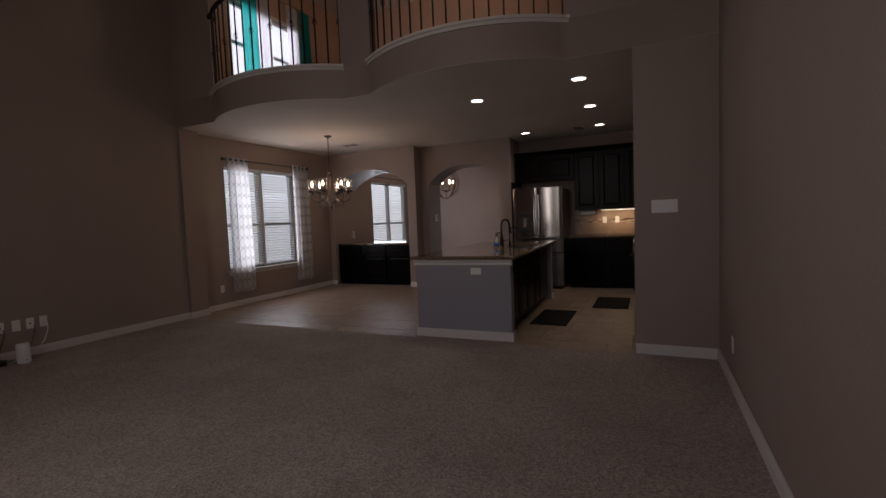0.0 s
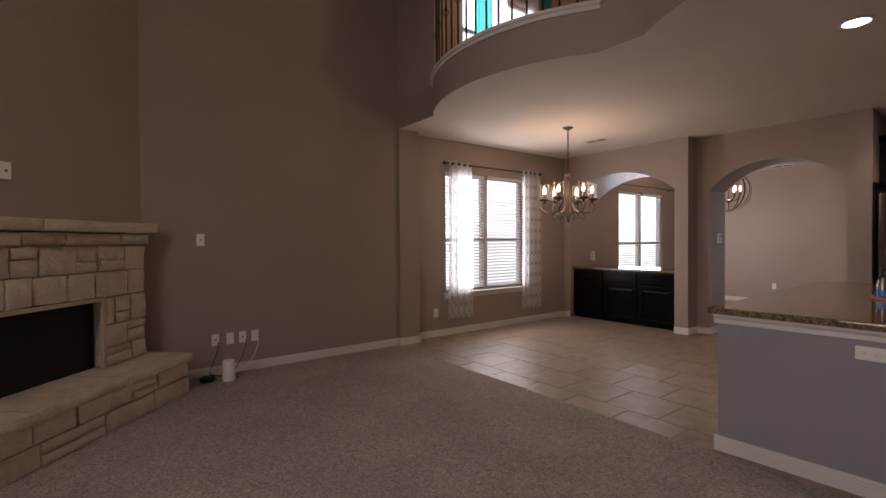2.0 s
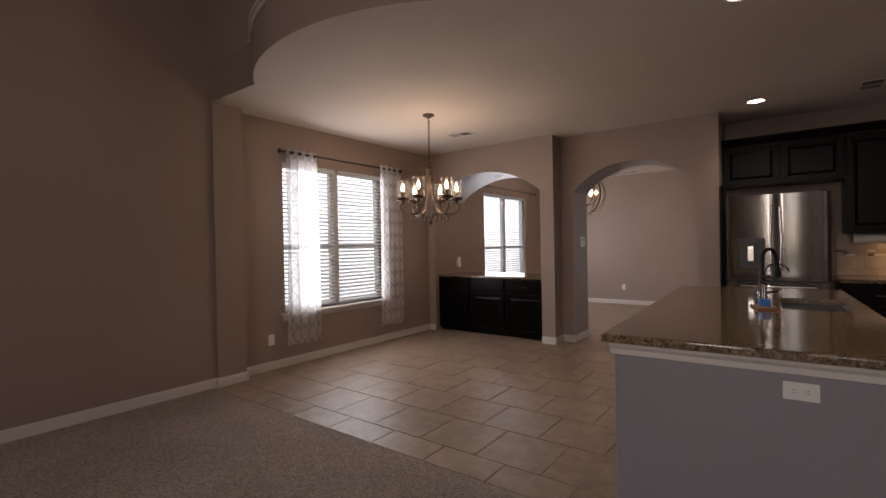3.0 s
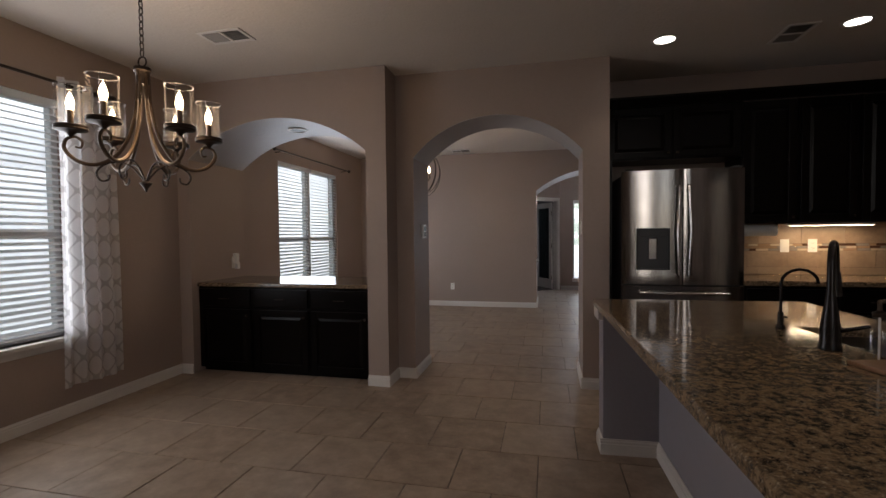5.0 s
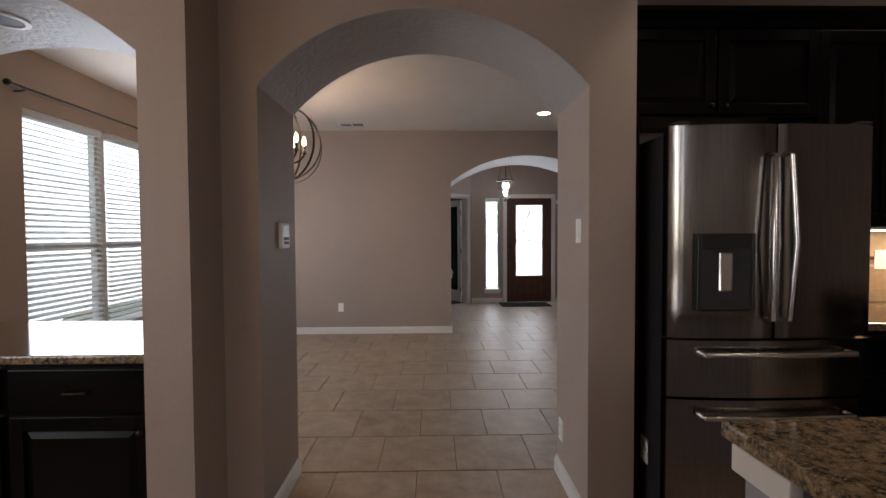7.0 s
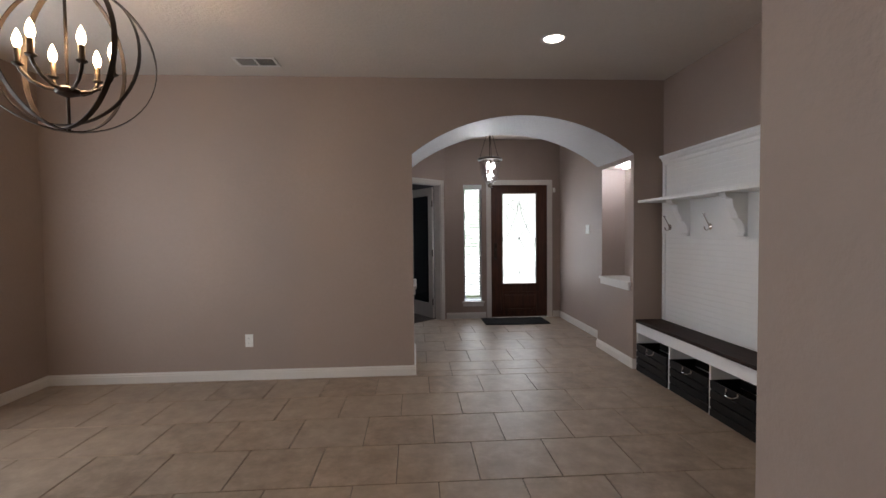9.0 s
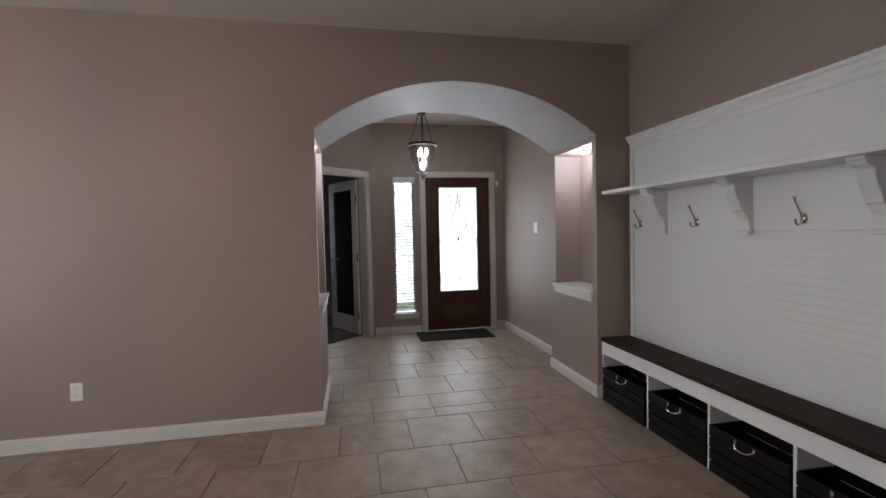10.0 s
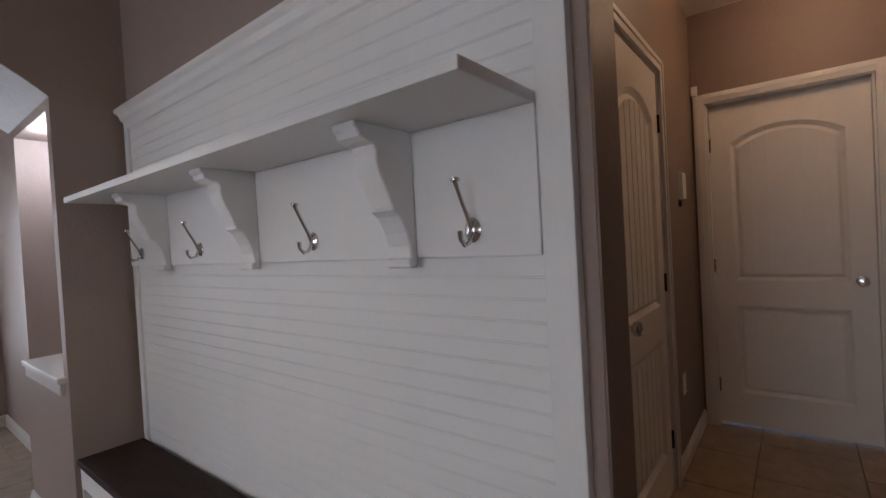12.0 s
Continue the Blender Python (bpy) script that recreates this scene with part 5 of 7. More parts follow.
# counter with sink cut-out
ctop = thing("island_countertop", "polished speckled brown granite island top with sink", "countertop", ISL_M)
SX0, SX1, SY0, SY1 = 0.68, 1.02, 1.25, 1.93
bm = B()
CX0, CX1, CY0, CY1 = -0.05, IW + 0.05, -0.045, IL + 0.04
CX0b = -0.05
outer = [(CX0, CY0), (CX1, CY0), (CX1, CY1), (CX0b, CY1)]
for z, flip in ((0.898, False), (0.860, True)):
    o = [bm.verts.new((*p, z)) for p in outer]
    i_ = [bm.verts.new((*p, z)) for p in ((SX0, SY0), (SX1, SY0), (SX1, SY1), (SX0, SY1))]
    for k in range(4):
        q = (o[k], o[(k + 1) % 4], i_[(k + 1) % 4], i_[k])
        bm.faces.new(q[::-1] if flip else q)
    if flip:
        for k in range(4):
            bm.faces.new((to[k], o[k], o[(k + 1) % 4], to[(k + 1) % 4]))
            bm.faces.new((ti[(k + 1) % 4], i_[(k + 1) % 4], i_[k], ti[k]))
    else:
        to, ti = o, i_
bmesh.ops.recalc_face_normals(bm, faces=bm.faces[:])
es = [e_ for e_ in bm.edges if all(abs(v.co.z - 0.898) < 1e-4 for v in e_.verts) and all(v in to for v in e_.verts)]
bmesh.ops.bevel(bm, geom=es, offset=0.010, segments=3, affect="EDGES", profile=0.5)
part("stone_top", bm, GRANITE, ctop)
sink = thing("undermount_sink", "dark undermount kitchen sink in granite top", "sink", ISL_M)
bm = B()
for b in ((SX0 - 0.01, SY0 - 0.01, 0.68, SX1 + 0.01, SY1 + 0.01, 0.69), (SX0 - 0.012, SY0 - 0.01, 0.69, SX0 - 0.002, SY1 + 0.01, 0.859), (SX1 + 0.002, SY0 - 0.01, 0.69, SX1 + 0.012, SY1 + 0.01, 0.859),
          (SX0 - 0.002, SY0 - 0.012, 0.69, SX1 + 0.002, SY0 - 0.002, 0.859), (SX0 - 0.002, SY1 + 0.002, 0.69, SX1 + 0.002, SY1 + 0.012, 0.859)):
    box(bm, *b)
part("basin", bm, plain("dark_sink_composite", (0.02, 0.018, 0.016), 0.4), sink)
bm = B(); lathe(bm, [(0.01, 0.691), (0.045, 0.691), (0.045, 0.694), (0.03, 0.6935)], 20, ((SX0 + SX1) / 2, (SY0 + SY1) / 2, 0))
part("drain", bm, CHROME, sink, "", True)
plate("wall_outlet", "white horizontal outlet on grey island end", "outlet", ISL_M @ Matrix.Translation((0.70, 0, 0.735)) @ Matrix.Rotation(radians(90), 4, "Y"), 1, "outlet")

plate("wall_outlet", "white outlet on island knee wall under overhang", "outlet", ISL_M @ facing(0.29, 1.05, 0.60, -90), 1, "outlet")

# faucet, water tap, soap
faucet = thing("kitchen_faucet", "dark bronze gooseneck pull-down kitchen faucet", "faucet", ISL_M @ Matrix.Translation((0.58, 1.52, 0.898)) @ Matrix.Rotation(radians(56), 4, "Z"))
bm = B(); lathe(bm, [(0.034, 0), (0.034, 0.012), (0.030, 0.025), (0.031, 0.07), (0.024, 0.12), (0.017, 0.17), (0.013, 0.20)], 20)
part("base", bm, TAP_BLACK, faucet, "", True)
bm = B(); tube(bm, [(0, 0, 0.10), (0, 0, 0.28)] + [(0.075 - 0.075 * math.cos(a), 0, 0.28 + 0.085 * math.sin(a)) for a in (math.pi * k / 10 for k in range(1, 11))] + [(0.152, 0, 0.25)], 0.0125, 12)
part("gooseneck", bm, TAP_BLACK, faucet, "", True)
bm = B(); tube(bm, [(0.152, 0, 0.26), (0.156, 0, 0.22), (0.160, 0, 0.17)], [0.015, 0.019, 0.021], 14)
part("spray_head", bm, TAP_BLACK, faucet, "", True)
bm = B(); tube(bm, [(0, -0.02, 0.07), (0.0, -0.045, 0.075), (0.02, -0.10, 0.09)], [0.012, 0.008, 0.006], 10)
part("lever", bm, TAP_BLACK, faucet, "", True)
tap = thing("filter_tap", "slim dark bronze filtered water tap", "faucet", ISL_M @ Matrix.Translation((0.60, 1.88, 0.898)))
bm = B(); lathe(bm, [(0.018, 0), (0.018, 0.01), (0.011, 0.02), (0.011, 0.07)], 16)
part("base", bm, TAP_BLACK, tap, "", True)
bm = B(); tube(bm, [(0, 0, 0.06), (0, 0, 0.19)] + [(0.07 - 0.07 * math.cos(a), 0, 0.19 + 0.06 * math.sin(a)) for a in (math.pi * k / 8 for k in range(1, 9))], 0.006, 10)
part("spout", bm, TAP_BLACK, tap, "", True)
bm = B(); tube(bm, [(0, 0, 0.05), (0, -0.045, 0.055)], 0.005, 8)
part("lever", bm, TAP_BLACK, tap, "", True)
tray = whole("soap_tray", box(B(), -0.055, -0.06, 0, 0.14, 0.06, 0.014, 0.004), plain("copper_tray", (0.35, 0.20, 0.12), 0.35, 0.6), "small copper soap tray beside sink", "tray", ISL_M @ Matrix.Translation((0.585, 1.285, 0.8985)) @ Matrix.Rotation(radians(-78), 4, "Z"))
def pump_bottle(x, y, label, fill):
    """Thick clear bottle with a dark pump."""
    b_ = thing("soap_dispenser", label, "soap dispenser", ISL_M @ Matrix.Translation((x, y, 0.913)), "soap dispensers")
    bm = B()
    lathe(bm, [(0.030, 0), (0.034, 0.005), (0.034, 0.092), (0.026, 0.108), (0.024, 0.114), (0.027, 0.120), (0.018, 0.132), (0.015, 0.140)], 24, (0, 0, 0), False)
    g_ = part("glass_bottle", bm, GLASS, b_, "", True)
    g_.visible_shadow = False
    if fill:
        bm = B()
        lathe(bm, [(0.001, 0.004), (0.031, 0.004), (0.031, 0.05), (0.001, 0.05)], 20)
        part("blue_soap", bm, plain("blue_liquid", (0.02, 0.16, 0.55), 0.12), b_, "bright blue liquid", True)
    bm = B()
    tube(bm, [(0, 0, 0.01), (0, 0, 0.14)], 0.003, 8)
    part("dip_tube", bm, PLATE, b_, "", True)
    bm = B()
    lathe(bm, [(0.017, 0.138), (0.018, 0.150), (0.010, 0.154), (0.006, 0.158), (0.006, 0.176)], 16)
    tube(bm, [(0, 0, 0.176), (0.0, 0, 0.184), (0.035, 0.02, 0.183), (0.045, 0.026, 0.172)], 0.006, 8)
    part("pump", bm, BRONZE, b_, "dark pump", True)
    return b_


pump_bottle(0.583, 1.30, "clear glass pump bottle on soap tray", False)
pump_bottle(0.593, 1.205, "clear glass pump bottle with blue soap", True)


# mats
def mat(x0, y0, x1, y1, label, name="floor_mat", m=None):
    bm = B()
    box(bm, x0, y0, 0.006, x1, y1, 0.018, 0.004)
    return whole(name, bm, RUBBER, label, "mat", m)


mat(-0.50, 6.76, -0.07, 7.62, "charcoal kitchen mat on tile beside island")
mat(0.09, 7.92, 0.55, 8.74, "charcoal kitchen mat on tile before range")
mat(-1.15, 15.93, -0.22, 16.42, "charcoal doormat on tile before entrance door", "doormat")

# ---- hall tree: panel, shelf, bench ----
P1, P0 = BY - 0.045, 11.572        # far and near end
hp = thing("beadboard_panel", "white painted horizontal beadboard wall panel with trim", "wall panel", Matrix.Translation((PX, 0, 0)))
bm = B(); box(bm, 0.0, P0 + 0.002, 0.0, 0.019, P1, 1.985)
part("backing_board", bm, PANELW, hp)
z = 0.50
zs = []
while z < 1.94:
    if not 1.27 < z < 1.59:
        zs.append(z)
    z += 0.0445
bead = B(); box(bead, -0.0016, P0 + 0.066, 0.0, 0.0, P1 - 0.041, 0.0385, 0.0012)
bead_me = mesh_of("bead_board", bead, PANELW)
rib = B(); tube(rib, [(-0.0005, P0 + 0.066, 0.0415), (-0.0005, P1 - 0.041, 0.0415)], 0.0012, 6)
rib_me = mesh_of("bead", rib, PANELW)
for z in zs:
    for nm, me in (("bead_board", bead_me), ("bead", rib_me)):
        ob = new(nm, me)
        ob.parent, ob.location = hp, (0, 0, z)
for y0, y1 in ((P0, P0 + 0.065), (P1 - 0.04, P1)):
    bm = B(); box(bm, -0.014, y0, 0.0, 0.0, y1, 2.0, 0.003)
    part("side_trim", bm, PANELW, hp)
bm = B()
prism(bm, [(-0.0, 1.93), (-0.012, 1.935), (-0.014, 1.965), (-0.026, 1.975), (-0.034, 1.995), (-0.05, 2.005), (-0.05, 2.02), (0.02, 2.02), (0.02, 1.93)], "y", P0 + 0.06, P1)
part("crown_moulding", bm, PANELW, hp)
bm = B(); box(bm, -0.02, P0 + 0.065, 1.297, -0.0065, P1 - 0.005, 1.583, 0.002)
part("hook_board", bm, PANELW, hp)

shelf = thing("coat_shelf", "white painted coat shelf with scrolled brackets", "shelf", Matrix.Translation((PX, 0, 0)))
bm = B(); box(bm, -0.255, P0 + 0.07, 1.584, -0.001, P1 - 0.005, 1.608, 0.003)
part("shelf_board", bm, PANELW, shelf)


def bracket_outline():
    """Corbel profile: a stepped cap, an S-curve and a small foot."""
    pts = [(-0.02, 1.584), (-0.190, 1.584), (-0.190, 1.572), (-0.182, 1.566), (-0.178, 1.554), (-0.160, 1.546), (-0.140, 1.542)]
    for k in range(1, 12):
        a = k / 12
        pts.append((-0.132 - 0.022 * math.sin(a * math.pi) * (1 - a) + 0.036 * a, 1.542 - 0.125 * a))
    pts += [(-0.094, 1.413), (-0.094, 1.405), (-0.086, 1.401), (-0.074, 1.393), (-0.064, 1.378), (-0.052, 1.355), (-0.044, 1.325), (-0.042, 1.300), (-0.050, 1.296), (-0.050, 1.280), (-0.044, 1.276), (-0.02, 1.276)]
    return pts


for yc in (13.315, 12.643, 11.98):
    bm = B()
    prism(bm, bracket_outline(), "y", yc - 0.036, yc + 0.036)
    bmesh.ops.bevel(bm, geom=[e_ for e_ in bm.edges if abs(e_.verts[0].co.y - e_.verts[1].co.y) < 1e-5], offset=0.003, segments=1, affect="EDGES")
    part("bracket", bm, PANELW, shelf)
for i, yc in enumerate((13.575, 13.01, 12.325, 11.787)):
    hk = thing("coat_hook", "polished nickel double coat hook on white board", "coat hook", Matrix.Translation((PX - 0.02, yc, 1.352)), "coat hooks")
    bm = B(); lathe(bm, [(0.019, 0), (0.020, 0.004), (0.012, 0.010), (0.004, 0.013)], 20)
    bmesh.ops.transform(bm, matrix=Matrix.Rotation(radians(-90), 4, "Y") @ Matrix.Diagonal((1.3, 1, 1, 1)), verts=bm.verts[:])
    part("rosette", bm, CHROME, hk, "", True)
    bm = B(); tube(bm, [(-0.008, 0, 0.0), (-0.020, 0, 0.026), (-0.038, 0.0, 0.058), (-0.052, 0, 0.086), (-0.057, 0, 0.098)], [0.006, 0.0048, 0.0045, 0.0045, 0.006], 10)
    part("upper_hook", bm, CHROME, hk, "", True)
    bm = B(); lathe(bm, [(0.002, 0.0), (0.010, 0.002), (0.010, 0.008), (0.002, 0.010)], 14, (-0.057, 0, 0.096))
    part("tip_cap", bm, CHROME, hk, "", True)
    bm = B(); tube(bm, [(-0.008, 0, -0.008), (-0.02, 0, -0.026), (-0.036, 0, -0.030), (-0.048, 0, -0.018), (-0.050, 0, 0.0)], [0.006, 0.005, 0.0048, 0.0048, 0.006], 10)
    part("lower_hook", bm, CHROME, hk, "", True)

bench = thing("storage_bench", "white cubby bench with dark walnut stained top", "bench", Matrix.Translation((-0.06, 0, 0)))
BD = PX + 0.06 - 0.016
bm = B(); box(bm, -0.012, P0 + 0.115, 0.458, BD, P1, 0.486, 0.005)
part("seat_top", bm, BENCHWOOD, bench, "dark walnut stained plank top")
bm = B(); box(bm, 0.0, P0 + 0.12, 0.362, 0.018, P1, 0.458, 0.002)
part("front_rail", bm, PANELW, bench)
bm = B(); box(bm, BD - 0.012, P0 + 0.12, 0.0, BD, P1, 0.458)
part("back", bm, PANELW, bench)
divs = [P1 - 0.009, 13.17, 12.645, 12.152, P0 + 0.13]
for y in divs:
    bm = B(); box(bm, 0.001, y - 0.009, 0.0, BD - 0.012, y + 0.009, 0.3615 if y not in (divs[0], divs[-1]) else 0.458, 0.002)
    part("divider", bm, PANELW, bench)

CRATE_W = painted("black_stained_pine", (0.007, 0.006, 0.006), 0.45, 0.3, 40, 0.3, 0.002, 0.2)


def crate(m, w, label):
    c = thing("storage_crate", label, "crate", m, "black crates")
    d, h = 0.23, 0.262
    for z0, z1 in ((0.008, 0.064), (0.073, 0.129), (0.138, 0.192), (0.201, h)):
        bm = B(); box(bm, 0, 0, z0, 0.010, w, z1, 0.003)
        part("front_slat", bm, CRATE_W, c)
        bm = B(); box(bm, d - 0.010, 0, z0, d, w, z1, 0.003)
        part("back_slat", bm, CRATE_W, c)
    for y in (0.0, w - 0.014):
        bm = B(); box(bm, 0.010, y, 0.015, d - 0.010, y + 0.014, h, 0.003)
        part("end_board", bm, CRATE_W, c)
    bm = B(); box(bm, 0.010, 0.014, 0.015, d - 0.010, w - 0.014, 0.025)
    part("bottom_board", bm, CRATE_W, c)
    bm = B(); tube(bm, [(0, w / 2 - 0.055, 0.240), (-0.012, w / 2 - 0.05, 0.232), (-0.026, w / 2 - 0.03, 0.222), (-0.028, w / 2, 0.218), (-0.026, w / 2 + 0.03, 0.222), (-0.012, w / 2 + 0.05, 0.232), (0, w / 2 + 0.055, 0.240)], 0.0045, 8)
    part("handle", bm, CHROME, c, "nickel bail handle", True)
    for s in (-1, 1):
        bm = B(); box(bm, -0.004, w / 2 + s * 0.055 - 0.008, 0.235, 0.0, w / 2 + s * 0.055 + 0.008, 0.258, 0.001)
        part("handle_mount", bm, CHROME, c)
    return c


for a, b in zip(divs[1:], divs):
    crate(Matrix.Translation((-0.065 - random.uniform(0, 0.012), a + 0.016, 0.0)), b - a - 0.032, "black slatted wooden crate with nickel handle under bench")


# ---- doors ----
def casing(m, w, h, label, t=0.018, cw=0.065, name="door_trim"):
    """Moulded casing round an opening 0..w in the local xz plane, standing out to -y."""
    c = tagged(new(name), label, "door trim", "", "structure")
    c.matrix_basis = m
    for x0, x1, z0, z1 in ((-cw, 0, 0, h + cw), (w, w + cw, 0, h + cw), (0, w, h, h + cw)):
        bm = B()
        box(bm, x0, -t, z0, x1, 0, z1, 0.003)
        if x1 - x0 < 0.1:
            s = x0 + (0.012 if x0 < 0 else 0.030)
            box(bm, s, -t - 0.006, z0, s + 0.022, -t + 0.001, z1 - 0.012, 0.002)
        else:
            box(bm, x0 - 0.02, -t - 0.006, z0 + 0.030, x1 + 0.02, -t + 0.001, z0 + 0.052, 0.002)
        part("casing_board", bm, TRIM, c)
    bm = B()
    for b in ((-0.002, 0.0, 0, 0.012, 0.12, h), (w - 0.012, 0.0, 0, w + 0.002, 0.12, h), (0.012, 0.0, h - 0.012, w - 0.012, 0.12, h + 0.002)):
        box(bm, *b)
    part("jamb", bm, TRIM, c)
    return c


def door_knob(parent, x, z, y, material=CHROME):
    bm = B()
    lathe(bm, [(0.030, 0), (0.030, 0.006), (0.012, 0.010), (0.010, 0.03), (0.024, 0.038), (0.029, 0.052), (0.024, 0.066), (0.004, 0.070)], 24)
    bmesh.ops.transform(bm, matrix=Matrix.Translation((x, y, z)) @ Matrix.Rotation(radians(90), 4, "X"), verts=bm.verts[:])
    return part("door_knob", bm, material, parent, "brushed nickel round knob", True)


def frame_loop(bm, outline_out, outline_in, y_out, y_in):
    """A sloped band between two outlines of the same number of points in the xz plane."""
    a = [bm.verts.new((x, y_out, z)) for x, z in outline_out]
    b = [bm.verts.new((x, y_in, z)) for x, z in outline_in]
    for i in range(len(a)):
        j = (i + 1) % len(a)
        bm.faces.new((a[i], a[j], b[j], b[i]))


def panel_outline(x0, x1, z0, spring, crown, n=14):
    """Closed outline of a door panel, flat or arched at the top."""
    top = arc_points(x0, x1, spring, crown, n)[::-1] if crown > spring + 1e-3 else [(x1, spring), (x0, spring)]
    return [(x0, z0), (x1, z0)] + top


def plank_door(m, w, h, label, knob_left):
    """Two-panel plank door with an arched top panel; its face looks to -y."""
    d = tagged(new("door_1"), label, "door", "", "structure")
    d.matrix_basis = m
    st = 0.115
    bm = B()
    box(bm, 0, 0.016, 0, w, 0.038, h)
    part("slab", bm, DOORW, d)
    for x0, x1, z0, z1 in ((0, st, 0, h), (w - st, w, 0, h), (st, w - st, 0, 0.21), (st, w - st, 0.78, 0.95)):
        bm = B(); box(bm, x0, 0.0, z0, x1, 0.0165, z1)
        part("rail", bm, DOORW, d)
    arc = arc_points(st, w - st, h - 0.255, h - 0.165, 16)
    bm = B(); prism(bm, arc + [(w - st, h), (st, h)], "y", 0.0, 0.0165)
    part("rail", bm, DOORW, d)
    n = 6
    for z0, spring, crown in ((0.21, 0.78, 0.78), (0.95, h - 0.255, h - 0.165)):
        k1, k2, k3 = 0.014, 0.022, 0.040
        rise = crown - spring
        lines = [panel_outline(st + k, w - st - k, z0 + k, spring - k, spring - k + rise * (1 - 2.2 * k)) for k in (0.0, k1, k2, k3)]
        bm = B()
        for (la, lb), (ya, yb) in zip(zip(lines, lines[1:]), ((-0.002, 0.010), (0.010, 0.0155), (0.0155, 0.006))):
            frame_loop(bm, la, lb, ya, yb)
        bmesh.ops.recalc_face_normals(bm, faces=bm.faces[:])
        part("panel_moulding", bm, DOORW, d)
        pw = (w - 2 * st - 2 * k3) / n
        for i in range(n):
            x0 = st + k3 + i * pw
            tops = []
            for x in (x0 + 0.005, x0 + pw - 0.005):
                u = (x - w / 2) / (w / 2 - st - k3)
                tops.append((x, spring - k3 + rise * (1 - 2.2 * k3) * (1 - u * u)))
            bm = B()
            prism(bm, [(x0 + 0.005, z0 + k3), (x0 + pw - 0.005, z0 + k3), tops[1], tops[0]], "y", 0.006, 0.0165)
            part("plank", bm, DOORW, d)
    door_knob(d, 0.065 if knob_left else w - 0.065, 0.95, 0.0)
    for z in (0.25, 1.05, h - 0.25):
        bm = B()
        hx = w + 0.004 if knob_left else -0.004
        tube(bm, [(hx, -0.004, z - 0.045), (hx, -0.004, z + 0.045)], 0.007, 8)
        box(bm, hx - 0.012, 0.0, z - 0.045, hx + 0.012, 0.003, z + 0.045)
        part("hinge", bm, DARK_HINGE, d)
    return d


cm = HALL @ Matrix.Translation((CD0, 0, 0))
casing(cm, CD1 - CD0, 2.125, "off-white moulded casing round closet door")
plank_door(cm @ Matrix.Translation((0.014, 0.004, 0.012)), CD1 - CD0 - 0.028, 2.098, "almond painted two-panel plank closet door, closed", True)
hm = HALL @ Matrix.Translation((HX, HD1, 0)) @ Matrix.Rotation(radians(-90), 4, "Z")
casing(hm, HD1 - HD0, 2.135, "off-white moulded casing round hall door")
plank_door(hm @ Matrix.Translation((0.014, 0.045, 0.018)), HD1 - HD0 - 0.028, 2.10, "almond painted two-panel plank hall door, closed", False)
sens = thing("door_sensor", "tiny white alarm contact above door casing", "sensor", hm @ Matrix.Translation((-0.055, -0.012, 2.235)))
bm = B(); box(bm, -0.018, -0.012, -0.03, 0.018, 0.012, 0.03, 0.003)
part("case", bm, PLATE, sens)

# pantry door swung open beside the kitchen opening
pm = Matrix.Translation((0.706, 7.22, 0.012)) @ Matrix.Rotation(radians(-85.1), 4, "Z")
plank_door(pm, 0.80, 2.02, "white painted two-panel pantry door standing open", True)
wall_boxes("wall_pantry", [(0.79, SY + 0.132, 0, KX - 0.002, 6.38, CEIL_Z - 0.002)], "taupe wall stub beside pantry door")
bm = B(); box(bm, 0.768, 6.30, 0, 0.789, 6.40, 2.08, 0.004)
structure("door_trim", bm, TRIM, "white casing beside pantry door", "trim")

# entrance door
ed = tagged(new("entrance_door"), "mahogany entrance door with scrolled iron glass light", "door", "", "structure")
ed.matrix_basis = Matrix.Translation((DR0, FY + 0.02, 0.0))
EW = DR1 - DR0
GX0, GX1, GZ0, GZ1 = 0.195, EW - 0.185, 0.53, 1.912
bm = B()
for b in ((0.004, 0, 0.012, GX0, 0.045, DRZ - 0.006), (GX1, 0, 0.012, EW - 0.004, 0.045, DRZ - 0.006), (GX0, 0, GZ1, GX1, 0.045, DRZ - 0.006), (GX0, 0, 0.012, GX1, 0.045, GZ0)):
    box(bm, *b)
part("door_leaf", bm, DOORWOOD, ed)
raised_front(ed, "bottom_panel", GX0 - 0.03, GX1 + 0.03, 0.11, 0.40, 0.0, 0.03, DOORWOOD)
bm = B()
for b in ((GX0 - 0.022, -0.012, GZ0 - 0.022, GX0, 0.0, GZ1 + 0.022), (GX1, -0.012, GZ0 - 0.022, GX1 + 0.022, 0.0, GZ1 + 0.022), (GX0, -0.012, GZ0 - 0.022, GX1, 0.0, GZ0), (GX0, -0.012, GZ1, GX1, 0.0, GZ1 + 0.022)):
    box(bm, *b, 0.004)
part("glass_bead", bm, DOORWOOD, ed)
bm = B(); box(bm, GX0, 0.018, GZ0, GX1, 0.026, GZ1)
part("door_glass", bm, OBSCURE, ed, "bright obscure glass")
gc = (GX0 + GX1) / 2
gw = (GX1 - GX0) / 2
